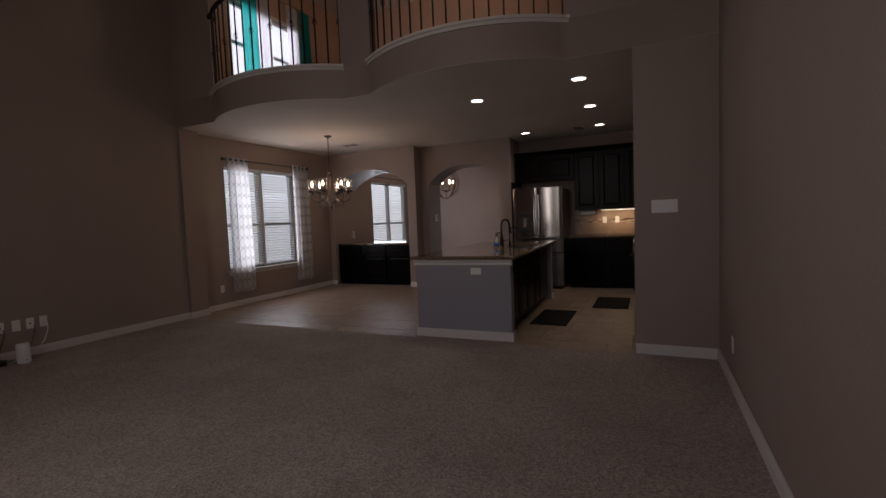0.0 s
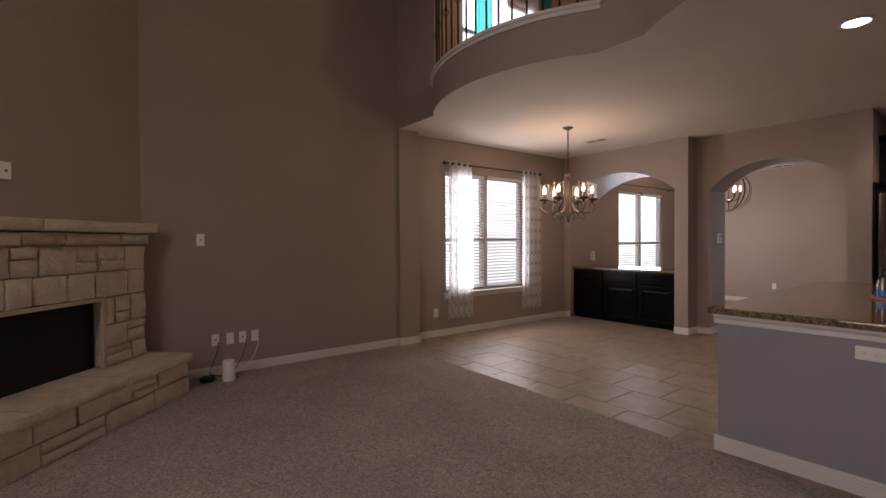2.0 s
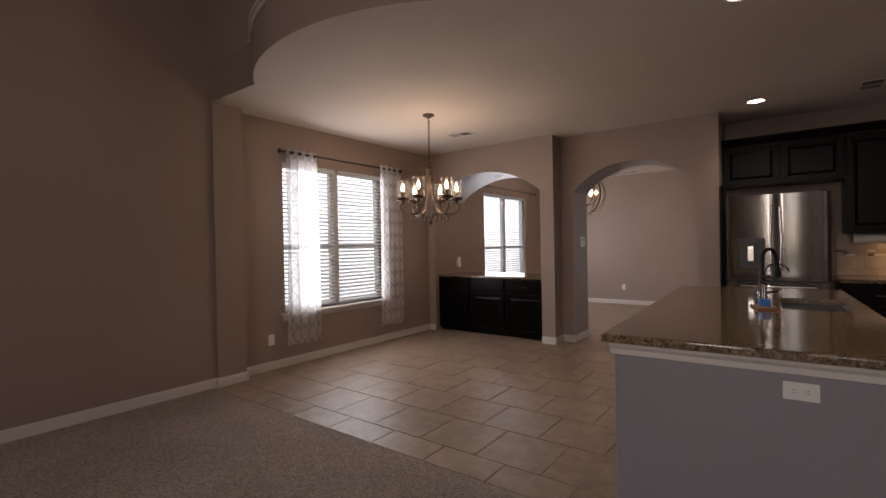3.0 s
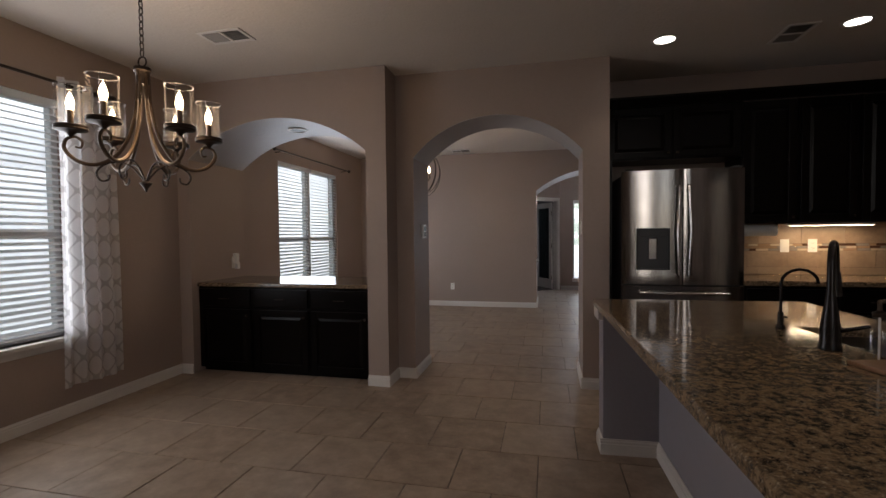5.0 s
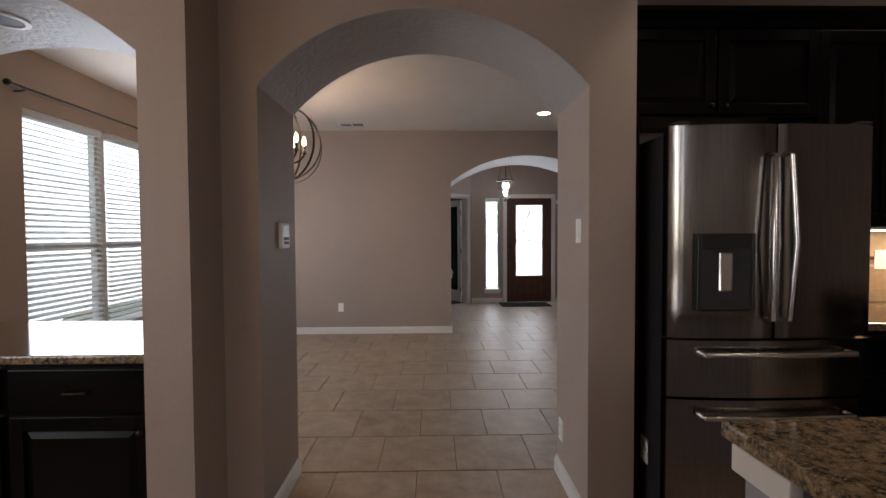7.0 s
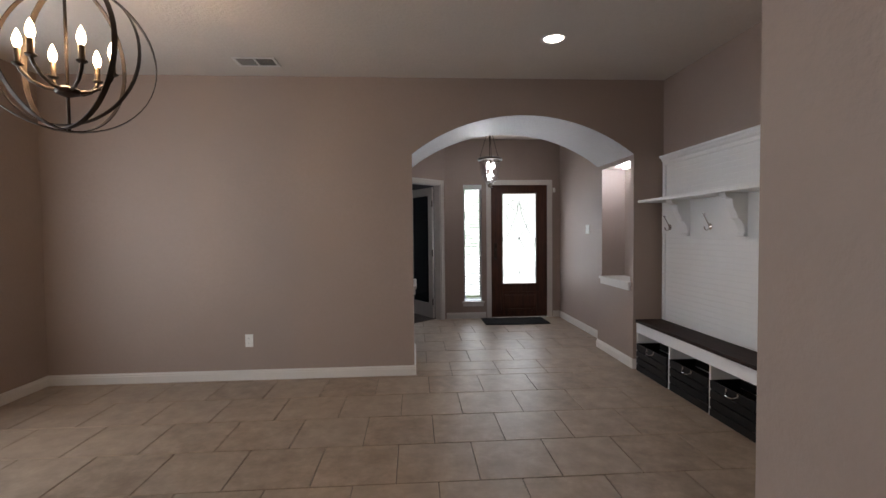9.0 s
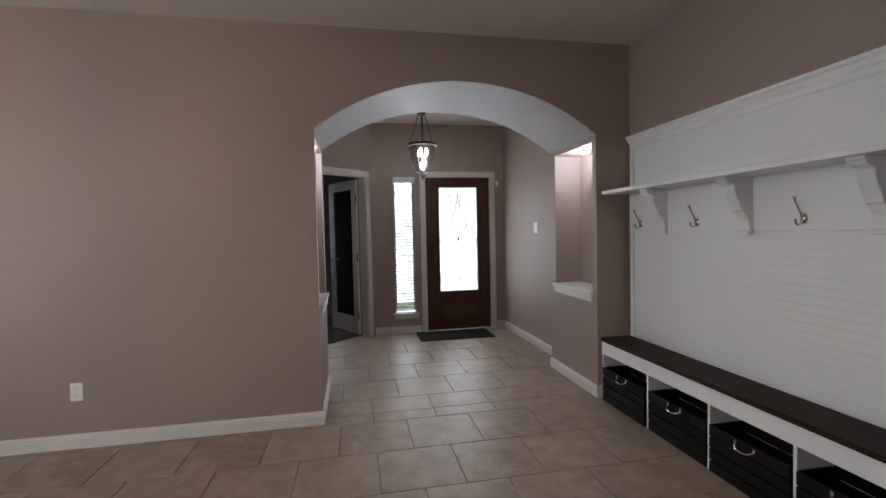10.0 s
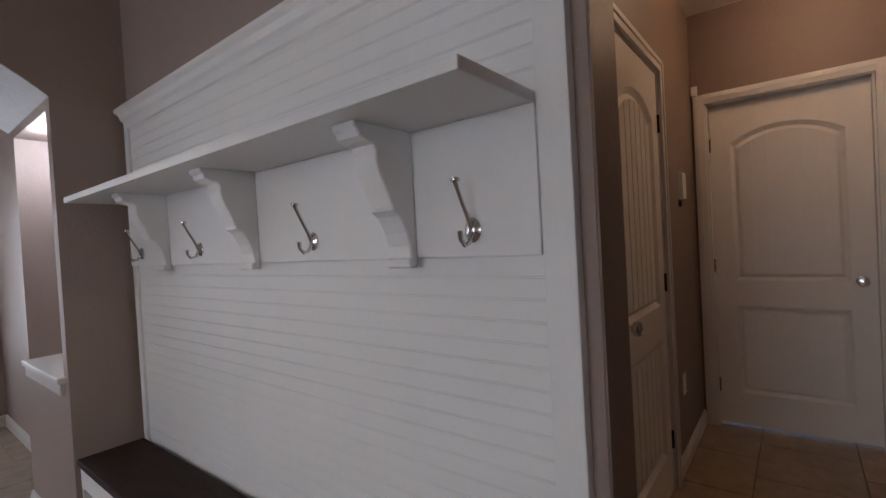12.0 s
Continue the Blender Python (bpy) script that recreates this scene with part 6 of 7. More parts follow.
for s in (-1, 1):
    def q(u, v):
        return (gc + s * u * gw, 0.010, GZ0 + v * (GZ1 - GZ0))
    spiral = [q(0.36 + (0.06 + 0.022 * k) * math.cos(0.55 * k - 2.2), 0.885 + (0.013 + 0.0048 * k) * math.sin(0.55 * k - 2.2)) for k in range(13)]
    bm = B(); tube(bm, spiral + [q(0.78, 0.90), q(0.88, 0.83), q(0.74, 0.745), q(0.43, 0.635), q(0.0, 0.51), q(-0.38, 0.36)], 0.0042, 6)
    part("iron_scroll", bm, IRON, ed, "", True)
    bm = B(); tube(bm, [q(0.0, 0.955), q(0.03, 0.88), q(0.14, 0.79), q(0.43, 0.635), q(0.76, 0.515), q(0.98, 0.50)], 0.0042, 6)
    part("iron_scroll", bm, IRON, ed, "", True)
    bm = B(); tube(bm, [q(0.72, 0.44), q(0.98, 0.50), q(0.86, 0.36), q(0.78, 0.26), q(0.96, 0.16), q(0.94, 0.05)], 0.0034, 6)
    part("iron_scroll", bm, IRON, ed, "", True)
    bm = B(); tube(bm, [q(0.0, 0.10), q(0.02, 0.125), q(0.07, 0.145)], 0.0034, 6)
    part("iron_scroll", bm, IRON, ed, "", True)
bm = B(); bmesh.ops.create_icosphere(bm, subdivisions=2, radius=0.016, matrix=Matrix.Translation((gc, 0.008, GZ0 + 0.50 * (GZ1 - GZ0))))
part("iron_boss", bm, IRON, ed, "", True)
bm = B(); bmesh.ops.create_icosphere(bm, subdivisions=2, radius=0.010, matrix=Matrix.Translation((gc, 0.008, GZ0 + 0.12 * (GZ1 - GZ0))))
part("iron_boss", bm, IRON, ed, "", True)
bm = B(); box(bm, 0.055, -0.02, 0.90, 0.105, 0.0, 1.16, 0.006)
tube(bm, [(0.08, -0.02, 0.92), (0.08, -0.06, 0.93), (0.08, -0.06, 1.05), (0.08, -0.02, 1.06)], 0.009, 8)
part("handle_set", bm, BRONZE, ed)
for z in (0.3, 1.0, 1.75):
    bm = B(); tube(bm, [(EW - 0.002, -0.006, z - 0.05), (EW - 0.002, -0.006, z + 0.05)], 0.007, 8)
    part("hinge", bm, BRONZE, ed, "", True)
casing(Matrix.Translation((DR0, FY - 0.001, 0)), EW, DRZ, "off-white casing round entrance door", 0.018, 0.062)
bm = B(); box(bm, DR1 + 0.075, FY - 0.02, 1.93, DR1 + 0.11, FY, 2.0, 0.004)
whole("door_sensor", bm, PLATE, "tiny white alarm contact beside entrance door casing", "sensor")

# sidelight
sl = tagged(new("window_3"), "narrow white sidelight window beside entrance door", "window", "", "structure")
sl.matrix_basis = Matrix.Translation(((SL0 + SL1) / 2, FY, SLZ0))
sw_, sh = SL1 - SL0, SLZ1 - SLZ0
bm = B()
for b in ((-sw_ / 2, 0.06, 0, -sw_ / 2 + 0.03, 0.12, sh), (sw_ / 2 - 0.03, 0.06, 0, sw_ / 2, 0.12, sh), (-sw_ / 2 + 0.03, 0.06, 0, sw_ / 2 - 0.03, 0.12, 0.03), (-sw_ / 2 + 0.03, 0.06, sh - 0.03, sw_ / 2 - 0.03, 0.12, sh)):
    box(bm, *b, 0.003)
part("window_frame", bm, VINYL, sl)
bm = B(); box(bm, -sw_ / 2 + 0.03, 0.09, 0.03, sw_ / 2 - 0.03, 0.096, sh - 0.03)
g = part("pane", bm, GLASS, sl); g.visible_shadow = False
bm = B(); box(bm, -sw_ / 2 - 0.03, -0.03, -0.025, sw_ / 2 + 0.03, 0.06, 0.0, 0.005)
box(bm, -sw_ / 2 - 0.015, -0.015, -0.075, sw_ / 2 + 0.015, 0.0, -0.025, 0.004)
part("window_sill", bm, TRIM, sl)
bl = thing("window_blind", "narrow white slat blind lowered over sidelight", "blind", Matrix.Translation(((SL0 + SL1) / 2, FY + 0.035, SLZ0)))
bm = B(); box(bm, -sw_ / 2 + 0.004, -0.05, sh - 0.075, sw_ / 2 - 0.004, 0.02, sh - 0.003, 0.005)
part("valance", bm, BLIND, bl)
bm = B(); box(bm, -sw_ / 2 + 0.008, -0.02, 0.01, sw_ / 2 - 0.008, 0.02, 0.028, 0.004)
part("bottom_rail", bm, BLIND, bl)
sme = slat_mesh(sw_ - 0.014)
for i in range(int((sh - 0.11) / 0.042)):
    s = new("slat", sme)
    s.parent = bl
    s.matrix_basis = pose(0, 0, 0.05 + i * 0.042, 0, 0, -90) @ pose(0, 0, 0, 0, 8, 0)

# french door to the study
casing(DIAG @ Matrix.Translation((OP0, 0, 0)), OP1 - OP0, 2.05, "white casing round study opening", 0.018, 0.062)
fd = tagged(new("door_2"), "white glazed french door standing open into study", "door", "", "structure")
fd.matrix_basis = DIAG @ Matrix.Translation((OP1 - 0.035, 0.13, 0.016)) @ Matrix.Rotation(radians(78), 4, "Z")
FWW = 0.72
bm = B()
for b in ((0, -0.0175, 0, 0.11, 0.0175, 2.0), (FWW - 0.11, -0.0175, 0, FWW, 0.0175, 2.0), (0.11, -0.0175, 0, FWW - 0.11, 0.0175, 0.22), (0.11, -0.0175, 1.88, FWW - 0.11, 0.0175, 2.0)):
    box(bm, *b, 0.003)
part("door_frame", bm, TRIM, fd)
bm = B(); box(bm, 0.11, -0.003, 0.22, FWW - 0.11, 0.003, 1.88)
g = part("glass_pane", bm, GLASS_DARK, fd); g.visible_shadow = False
for s in (-1, 1):
    bm = B(); tube(bm, [(FWW - 0.055, 0, 0.95), (FWW - 0.055, s * 0.05, 0.95), (FWW - 0.14, s * 0.055, 0.95)], 0.009, 8)
    part("lever_handle", bm, BRONZE, fd, "", True)
for z in (0.25, 1.0, 1.75):
    bm = B(); tube(bm, [(-0.004, 0.016, z - 0.05), (-0.004, 0.016, z + 0.05)], 0.008, 8)
    part("hinge", bm, BRONZE, fd, "", True)
sw2 = tagged(new("window_4"), "white framed study window bright with daylight", "window", "", "structure")
sw2.matrix_basis = Matrix.Translation(((SW0 + SW1) / 2, 18.1, SWZ0))
bm = B()
for b in ((-0.23, 0.02, 0, -0.19, 0.07, 1.5), (0.19, 0.02, 0, 0.23, 0.07, 1.5), (-0.19, 0.02, 0, 0.19, 0.07, 0.045), (-0.19, 0.02, 1.455, 0.19, 0.07, 1.5), (-0.19, 0.02, 0.60, 0.19, 0.07, 0.65)):
    box(bm, *b, 0.003)
part("window_frame", bm, VINYL, sw2)
bm = B(); box(bm, -0.19, 0.04, 0.045, 0.19, 0.045, 1.455)
g = part("pane", bm, GLASS, sw2); g.visible_shadow = False

# niche sills
for x0, x1 in ((A3R - 0.03, A3R + 0.255), (A3L - 0.255, A3L + 0.03)):
    bm = B()
    box(bm, x0, BY + 0.045, 0.80, x1, A3B - 0.10, 0.828, 0.006)
    xa = x0 + 0.012 if x0 > -1 else x1 - 0.030
    box(bm, xa, BY + 0.06, 0.745, xa + 0.018, A3B - 0.115, 0.80, 0.004)
    structure("niche_sill", bm, TRIM, "white painted sill of tall wall niche", "sill")

# ---- balcony ----
def offset_curve(c, d):
    return [(x, y - d) for x, y in c]


for (xa, xb), cv in ((B1, curve1), (B2, curve2)):
    cap = B()
    body = [(x, y) for x, y in cv]
    ext = [(xa - 0.03, SY - 0.03)] + [(x, y - 0.035) for x, y in cv] + [(xb + 0.03, SY - 0.03)]
    prism(cap, ext + [(xb + 0.03, SY + 0.13), (xa - 0.03, SY + 0.13)], "z", 3.096, 3.125)
    ext2 = [(xa - 0.015, SY - 0.015)] + [(x, y - 0.018) for x, y in cv] + [(xb + 0.015, SY - 0.015)]
    prism(cap, ext2 + [(xb + 0.015, SY - 0.002)] + [(x, y - 0.001) for x, y in cv[::-1]] + [(xa - 0.015, SY - 0.002)], "z", 3.062, 3.096)
    structure("balcony_cap", cap, TRIM, "off-white moulded cap on curved balcony edge", "trim")
    rail = thing("balcony_railing", "black iron baluster railing with dark wood handrail", "railing", Matrix.Translation((0, 0, 3.125)), "balcony railings")
    n = 17
    L = len(cv) - 1
    for i in range(n):
        t = (i + 0.6) / n * L
        k = min(int(t), L - 1)
        f = t - k
        x = cv[k][0] * (1 - f) + cv[k + 1][0] * f
        y = cv[k][1] * (1 - f) + cv[k + 1][1] * f + 0.05
        bm = B(); box(bm, x - 0.0065, y - 0.0065, 0, x + 0.0065, y + 0.0065, 0.98)
        bal = part("baluster", bm, IRON, rail)
        if i % 2 == 0:
            bm = B()
            for s in range(4):
                a0 = s * math.pi / 2
                tube(bm, [(x + 0.026 * math.sin(math.pi * j / 8) * math.cos(a0 + 0.25 * j), y + 0.026 * math.sin(math.pi * j / 8) * math.sin(a0 + 0.25 * j), 0.44 + 0.10 * j / 8) for j in range(9)], 0.0035, 5)
            part("basket", bm, IRON, bal, "", True)
    bm = B()
    pts = [(cv[0][0] + 0.02, cv[0][1] + 0.05, 1.0)] + [(x, y + 0.05, 1.0) for x, y in cv[2:-2]] + [(cv[-1][0] - 0.02, cv[-1][1] + 0.05, 1.0)]
    tube(bm, pts, 0.028, 12)
    part("handrail", bm, BENCHWOOD, rail, "dark stained wood handrail", True)
    for p in (pts[0], pts[-1]):
        bm = B(); lathe(bm, [(0.005, -0.05), (0.05, -0.04), (0.06, 0.0), (0.05, 0.04), (0.005, 0.05)], 16, p)
        part("rosette", bm, BENCHWOOD, rail, "", True)

# upstairs window with teal curtains
uw = tagged(new("window_5"), "bright upstairs window with lace and teal curtains", "window", "", "structure")
uw.matrix_basis = Matrix.Translation((UX - 0.08, (UWY[0] + UWY[1]) / 2, UWZ[0]))
uh, uq = UWZ[1] - UWZ[0], (UWY[1] - UWY[0]) / 2
bm = B()
for b in ((0, -uq, 0, 0.05, -uq + 0.05, uh), (0, uq - 0.05, 0, 0.05, uq, uh), (0, -uq + 0.05, 0, 0.05, uq - 0.05, 0.05), (0, -uq + 0.05, uh - 0.05, 0.05, uq - 0.05, uh), (0, -0.03, 0.05, 0.05, 0.03, uh - 0.05),
          (0, -uq + 0.05, 0.62, 0.05, -0.03, 0.67), (0, 0.03, 0.62, 0.05, uq - 0.05, 0.67)):
    box(bm, *b, 0.003)
part("window_frame", bm, VINYL, uw)
bm = B()
for b in ((0.08, -uq - 0.06, -0.06, 0.10, -uq, uh + 0.06), (0.08, uq, -0.06, 0.10, uq + 0.06, uh + 0.06), (0.08, -uq, uh, 0.10, uq, uh + 0.06), (0.08, -uq, -0.06, 0.10, uq, 0.0)):
    box(bm, *b, 0.004)
part("window_casing", bm, TRIM, uw)
for yc, w, mt, nm, lb in ((7.38, 0.34, TEAL, "teal_curtain", "bright teal curtain panel hanging upstairs"), (8.78, 0.26, TEAL, "teal_curtain", "bright teal curtain panel hanging upstairs"),
                          (7.74, 0.34, LACE, "lace_curtain", "white lace curtain panel hanging upstairs"), (8.47, 0.30, LACE, "lace_curtain", "white lace curtain panel hanging upstairs")):
    c = thing(nm, lb, "curtain", Matrix.Translation((UX + (0.10 if mt is TEAL else 0.06), yc, 5.43)), "upstairs curtains")
    part("cloth", curtain(w, 2.3, 5, mt, 0.022), mt, c, "", True)
bm = B(); tube(bm, [(UX + 0.09, 7.1, 5.45), (UX + 0.09, 9.15, 5.45)], 0.012, 8)
whole("upstairs_curtain_rod", bm, CHROME, "slim metal curtain rod over upstairs window", "curtain rod")

upl = thing("upstairs_ceiling_light", "lit flush ceiling light in upstairs room", "ceiling light", Matrix.Translation((-2.6, 8.0, TOP)))
bm = B(); lathe(bm, [(0.16, 0), (0.16, -0.03), (0.14, -0.07), (0.01, -0.10)], 24)
part("diffuser", bm, BULB_GLOW, upl, "", True)
lamp("POINT", "upstairs_glow", Matrix.Translation((-2.6, 8.0, TOP - 0.25)), 30, (1.0, 0.72, 0.5), 0.15)

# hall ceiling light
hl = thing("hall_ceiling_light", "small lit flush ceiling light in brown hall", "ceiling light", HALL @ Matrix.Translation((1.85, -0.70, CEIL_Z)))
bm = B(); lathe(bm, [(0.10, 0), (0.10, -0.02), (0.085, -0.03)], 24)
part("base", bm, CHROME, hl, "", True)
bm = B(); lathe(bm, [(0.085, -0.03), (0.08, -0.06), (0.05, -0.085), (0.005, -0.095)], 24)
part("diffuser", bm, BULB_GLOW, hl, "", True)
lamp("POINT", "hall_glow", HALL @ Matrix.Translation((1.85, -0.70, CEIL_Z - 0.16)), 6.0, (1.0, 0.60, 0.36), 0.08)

# ---- fireplace ----
fp = thing("stone_fireplace", "cream limestone corner fireplace with raised hearth", "fireplace", FIRE)
FL = 2.05
bm = B()
box(bm, 0.03, -0.50, 0.0, FL - 0.03, -0.03, 0.285)
box(bm, 0.10, -0.50, 0.285, 0.48, -0.375, 1.40)
box(bm, 1.57, -0.50, 0.285, 1.95, -0.375, 1.40)
box(bm, 0.48, -0.50, 0.93, 1.57, -0.375, 1.40)
part("mortar_core", bm, MORTAR, fp)


def rough_stone(x0, x1, z0, z1, y_face, depth, seed=0):
    """A rock-faced block with a chipped, uneven face."""
    r = random.Random(seed)
    bm = B()
    box(bm, x0, -depth, z0, x1, 0, z1)
    bmesh.ops.subdivide_edges(bm, edges=bm.edges[:], cuts=3, use_grid_fill=True)
    proud = r.uniform(0.0, 0.016)
    ph = r.uniform(0, 50)
    for v in bm.verts:
        edge = abs(v.co.x - x0) < 1e-4 or abs(v.co.x - x1) < 1e-4 or abs(v.co.z - z0) < 1e-4 or abs(v.co.z - z1) < 1e-4
        n1 = noise.noise(Vector((v.co.x * 9 + ph, v.co.z * 9, ph)))
        n2 = noise.noise(Vector((v.co.x * 30, v.co.z * 30 + ph, v.co.y * 30)))
        if v.co.y > -0.001:
            v.co.y += proud + 0.012 * n1 + 0.005 * n2 - (0.014 if edge else 0)
        v.co.x += 0.008 * noise.noise(Vector((v.co.z * 14, ph, v.co.x * 8)))
        v.co.z += 0.008 * noise.noise(Vector((v.co.x * 12, v.co.z * 8, ph + 7)))
        v.co.y += y_face
    return bm


STONE_RNG = random.Random(5)


def courses(x0, x1, z0, z1, y_face, depth, wmin, wmax, hmin, hmax, parent=fp, name="stone", seed=1):
    z, k = z0, seed * 1000
    while z < z1 - 0.03:
        h = min(STONE_RNG.uniform(hmin, hmax), z1 - z)
        if z1 - z - h < hmin * 0.6:
            h = z1 - z
        x = x0
        while x < x1 - 0.02:
            w = min(STONE_RNG.uniform(wmin, wmax), x1 - x)
            if x1 - x - w < wmin * 0.6:
                w = x1 - x
            k += 1
            if h > 0.13 and STONE_RNG.random() < 0.35:
                hs = h * STONE_RNG.uniform(0.4, 0.6)
                part(name, rough_stone(x + 0.006, x + w - 0.006, z + 0.006, z + hs - 0.005, y_face, depth, seed=k), STONE, parent, "", True)
                part(name, rough_stone(x + 0.005, x + w - 0.005, z + hs + 0.005, z + h - 0.005, y_face, depth, seed=k + 500), STONE, parent, "", True)
            else:
                part(name, rough_stone(x + 0.006, x + w - 0.006, z + 0.006, z + h - 0.005, y_face, depth, seed=k), STONE, parent, "", True)
            x += w
        z += h


courses(0.0, FL, 0.0, 0.285, 0.0, 0.10, 0.26, 0.48, 0.12, 0.17, seed=1)
courses(0.07, 0.50, 0.355, 0.90, -0.34, 0.10, 0.14, 0.24, 0.13, 0.22, seed=2)
courses(1.55, 1.98, 0.355, 0.90, -0.34, 0.10, 0.14, 0.24, 0.13, 0.22, seed=3)
courses(0.07, 1.98, 0.905, 1.30, -0.34, 0.10, 0.16, 0.34, 0.12, 0.20, seed=4)
courses(0.04, 2.01, 1.31, 1.40, -0.325, 0.12, 0.3, 0.5, 0.085, 0.09, seed=5)
# hearth and mantel slabs
for x0, x1, y0, y1, z0, z1, nm, sd in ((-0.03, 0.72, -0.50, 0.03, 0.288, 0.352, "hearth_slab", 81), (0.725, 1.40, -0.50, 0.03, 0.288, 0.352, "hearth_slab", 82), (1.405, FL + 0.03, -0.50, 0.03, 0.288, 0.352, "hearth_slab", 83),
                                       (-0.02, 1.02, -0.505, -0.285, 1.41, 1.49, "mantel_slab", 84), (1.025, 2.07, -0.505, -0.285, 1.41, 1.49, "mantel_slab", 85)):
    bm = rough_stone(x0, x1, z0, z1, y1, y1 - y0, seed=sd)
    part(nm, bm, STONE, fp, "", True)
# side stones towards the wall
for z0, z1 in ((0.0, 0.14), (0.145, 0.285)):
    bm = B()
    box(bm, -0.002, -0.48, z0 + 0.004, 0.04, -0.10, z1 - 0.004, 0.008)
    part("stone", bm, STONE, fp)
for z0, z1 in ((0.36, 0.55), (0.555, 0.72), (0.725, 0.90), (0.905, 1.08), (1.085, 1.30)):
    bm = B()
    box(bm, 0.068, -0.50, z0, 0.10, -0.44, z1, 0.006)
    part("stone", bm, STONE, fp)
bm = B()
for b in ((0.50, -0.36, 0.353, 0.535, -0.335, 0.905), (1.515, -0.36, 0.353, 1.55, -0.335, 0.905), (0.535, -0.36, 0.875, 1.515, -0.335, 0.905)):
    box(bm, *b, 0.003)
part("firebox_surround", bm, MORTAR, fp, "cut limestone edge of firebox")
# flat near-black panel closes the firebox opening
bm = B()
box(bm, 0.51, -0.49, 0.353, 1.54, -0.44, 0.90)
part("firebox", bm, FIREBOX_BLACK, fp, "black firebox")
plate("wall_outlet", "white cable plate on wall above mantel", "outlet", FIRE @ Matrix.Translation((1.08, -0.508, 1.80)) @ Matrix.Rotation(radians(180), 4, "Z"), 1, "jack")

# router and cables on the carpet
router = thing("wifi_router", "white rounded tower router on carpet by hearth", "router", Matrix.Translation((-5.03, 3.83, 0.006)))
bm = B(); lathe(bm, [(0.055, 0), (0.058, 0.01), (0.055, 0.185), (0.05, 0.195), (0.02, 0.198)], 28)
part("case", bm, PLATE, router, "", True)
bm = B(); box(bm, 0.045, -0.004, 0.03, 0.0585, 0.004, 0.038, 0.001)
part("status_light", bm, BLACK, router)
for k, (y0, col) in enumerate(((3.79, BLACK), (4.05, plain("blue_cable", (0.05, 0.06, 0.16), 0.5)), (4.17, PLATE))):
    bm = B()
    tube(bm, [(LX + 0.008, y0, 0.33), (LX + 0.04, y0 - 0.01, 0.27), (LX + 0.05, y0 - 0.05, 0.16), (LX + 0.09, y0 - 0.10 - 0.03 * k, 0.05), (LX + 0.14, 3.80 + 0.02 * k, 0.016), (LX + 0.20, 3.72, 0.014)], 0.004, 6)
    whole("power_cable", bm, col, "thin cable drooping from wall outlet to floor", "cable", None, "cables", True)
bm = B()
pts = []
for k in range(60):
    a = k * 0.42
    r = 0.07 + 0.03 * math.sin(k * 1.7)
    pts.append((-5.12 + r * math.cos(a), 3.66 + 0.7 * r * math.sin(a), 0.014 + 0.012 * (k % 7) / 2))
tube(bm, pts, 0.005, 6)
whole("cable_coil", bm, BLACK, "tangled black cable coil on carpet", "cable", None, "cables", True)
bm = B(); box(bm, -5.17, 3.60, 0.006, -5.07, 3.70, 0.045, 0.006)
whole("power_adapter", bm, BLACK, "small black power adapter on carpet", "adapter")

# ---- floor tiles ----
PITCH_X, PITCH_Y = 0.450, 0.447
X_A, X_B, Y_0 = -2.265, -2.04, 9.24
JOINT = 0.005
tile_cache = {}
rest = B()


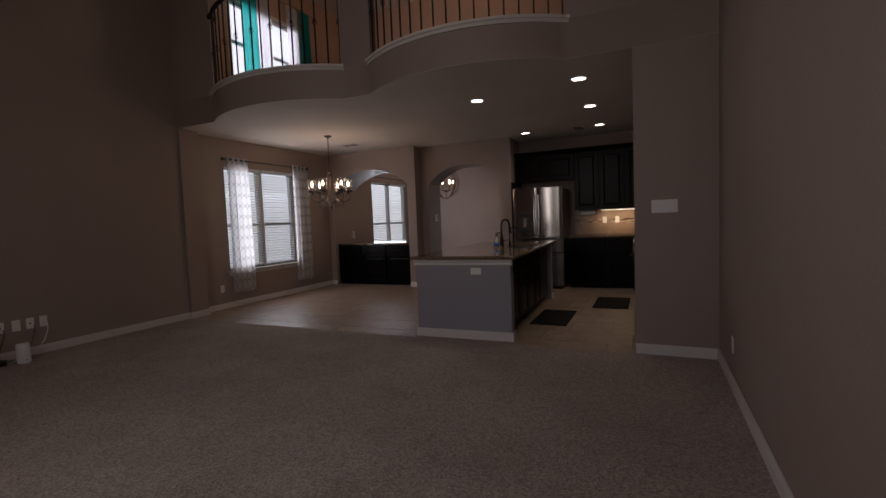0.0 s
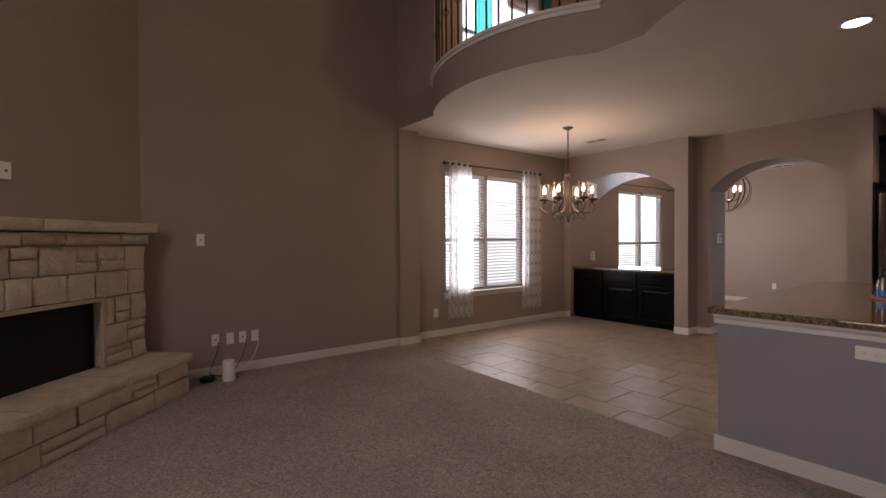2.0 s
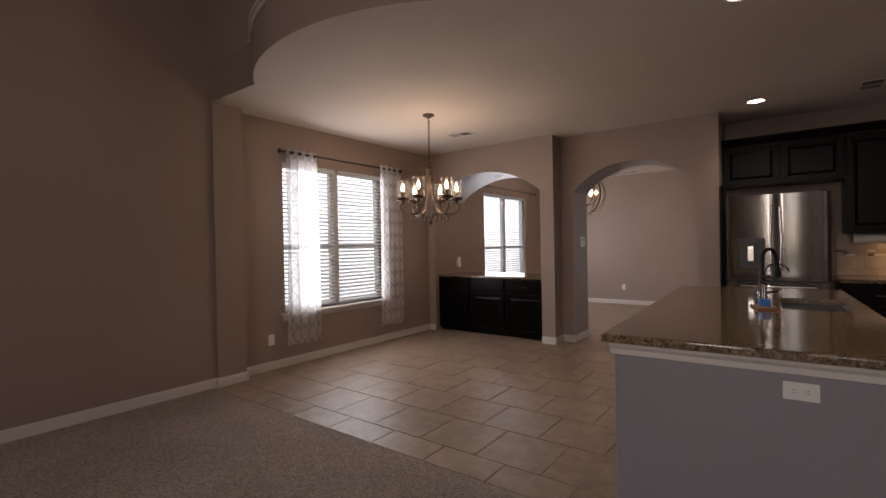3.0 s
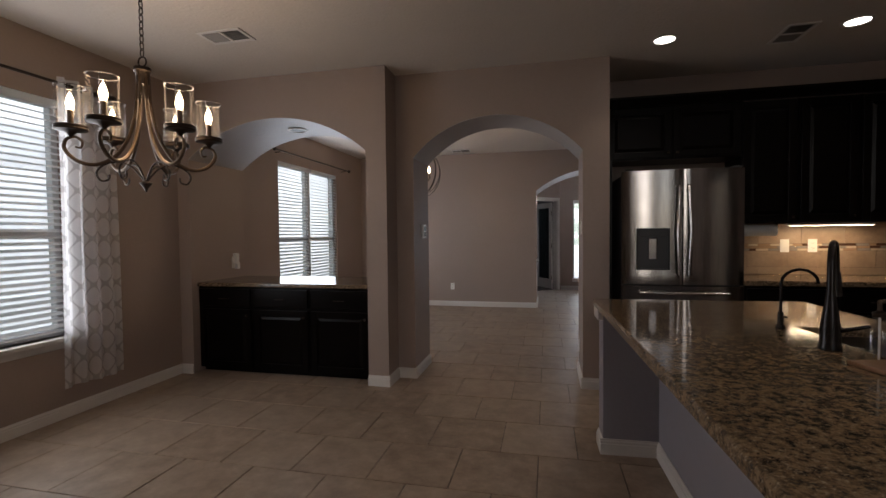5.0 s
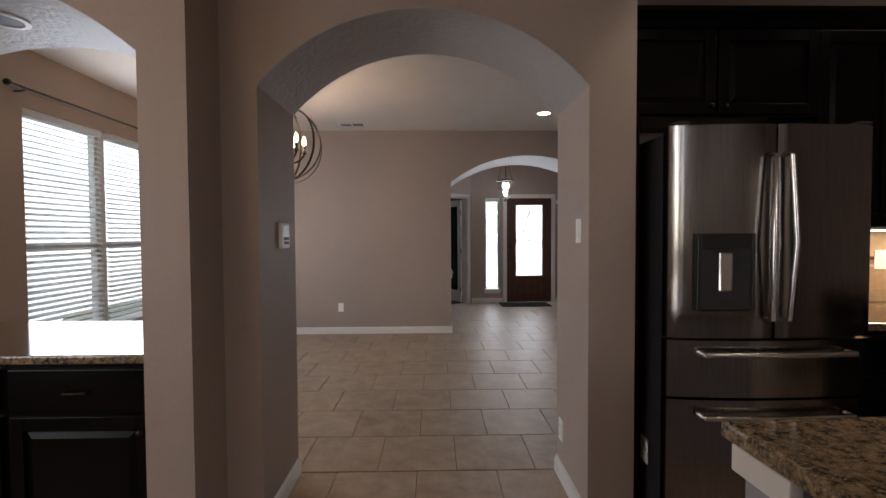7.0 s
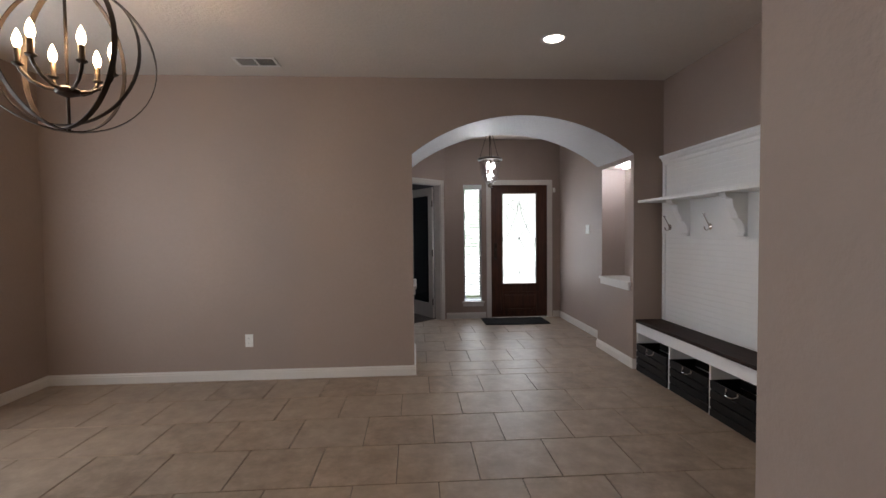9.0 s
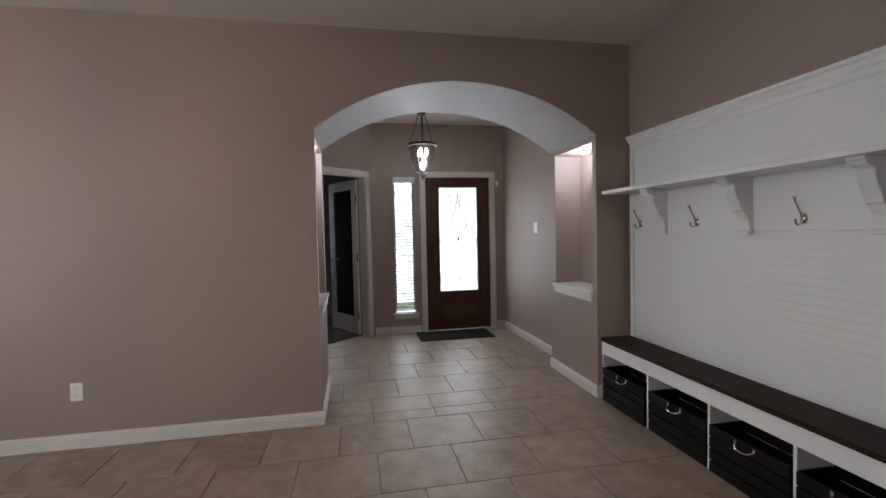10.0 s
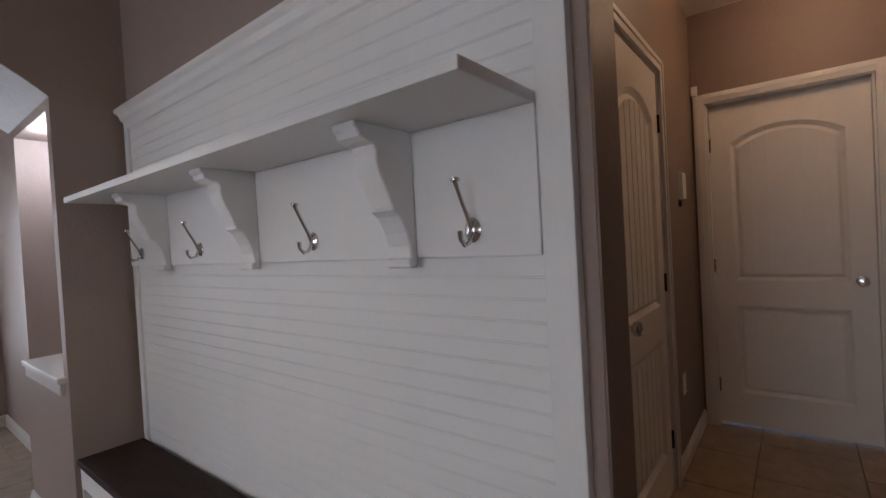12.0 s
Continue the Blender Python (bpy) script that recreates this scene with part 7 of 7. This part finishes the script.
def tile_box(w, d):
    """A flat tile with an eased edge."""
    bm = B()
    t, c = 0.010, 0.002
    lo = [bm.verts.new((sx * w / 2, sy * d / 2, -t)) for sx, sy in ((-1, -1), (1, -1), (1, 1), (-1, 1))]
    mi = [bm.verts.new((sx * w / 2, sy * d / 2, -c)) for sx, sy in ((-1, -1), (1, -1), (1, 1), (-1, 1))]
    hi = [bm.verts.new((sx * (w / 2 - c), sy * (d / 2 - c), 0)) for sx, sy in ((-1, -1), (1, -1), (1, 1), (-1, 1))]
    for a, b in ((lo, mi), (mi, hi)):
        for k in range(4):
            bm.faces.new((a[k], a[(k + 1) % 4], b[(k + 1) % 4], b[k]))
    bm.faces.new(hi)
    return bm


AREAS = ((DX, SY - 0.035, KX, AB), (DX, AB, 3.0, BY + 0.1), (FLX, BY + 0.1, 0.15, FY + 0.02))
near = 0
for ax0, ay0, ax1, ay1 in AREAS:
    j0, j1 = math.floor((ay0 - Y_0) / PITCH_Y), math.ceil((ay1 - Y_0) / PITCH_Y)
    for j in range(j0, j1):
        xo = X_A if j % 2 == 0 else X_B
        ya, yb = max(Y_0 + j * PITCH_Y, ay0), min(Y_0 + (j + 1) * PITCH_Y, ay1)
        if yb - ya < 0.02:
            continue
        i0, i1 = math.floor((ax0 - xo) / PITCH_X), math.ceil((ax1 - xo) / PITCH_X)
        for i in range(i0, i1):
            xa, xb = max(xo + i * PITCH_X, ax0), min(xo + (i + 1) * PITCH_X, ax1)
            if xb - xa < 0.02:
                continue
            w, d = round(xb - xa - JOINT, 4), round(yb - ya - JOINT, 4)
            cx, cy = (xa + xb) / 2, (ya + yb) / 2
            z = 0.004 + 0.0006 * math.sin(17 * i + 5 * j)
            if -4.3 < cx < 0.2 and cy < 16.2 and near < 295:
                near += 1
                if (w, d) not in tile_cache:
                    tile_cache[(w, d)] = mesh_of("tile", tile_box(w, d), TILE)
                ob = new("tile", tile_cache[(w, d)])
                ob.parent, ob.location = floor_tiled, (cx, cy, z)
            else:
                tb = tile_box(w, d)
                vm = {v: rest.verts.new((v.co.x + cx, v.co.y + cy, v.co.z + z)) for v in tb.verts}
                for f in tb.faces:
                    rest.faces.new([vm[v] for v in f.verts])
                tb.free()
tagged(part("far_tiles", rest, TILE, floor_tiled), kind="stuff")
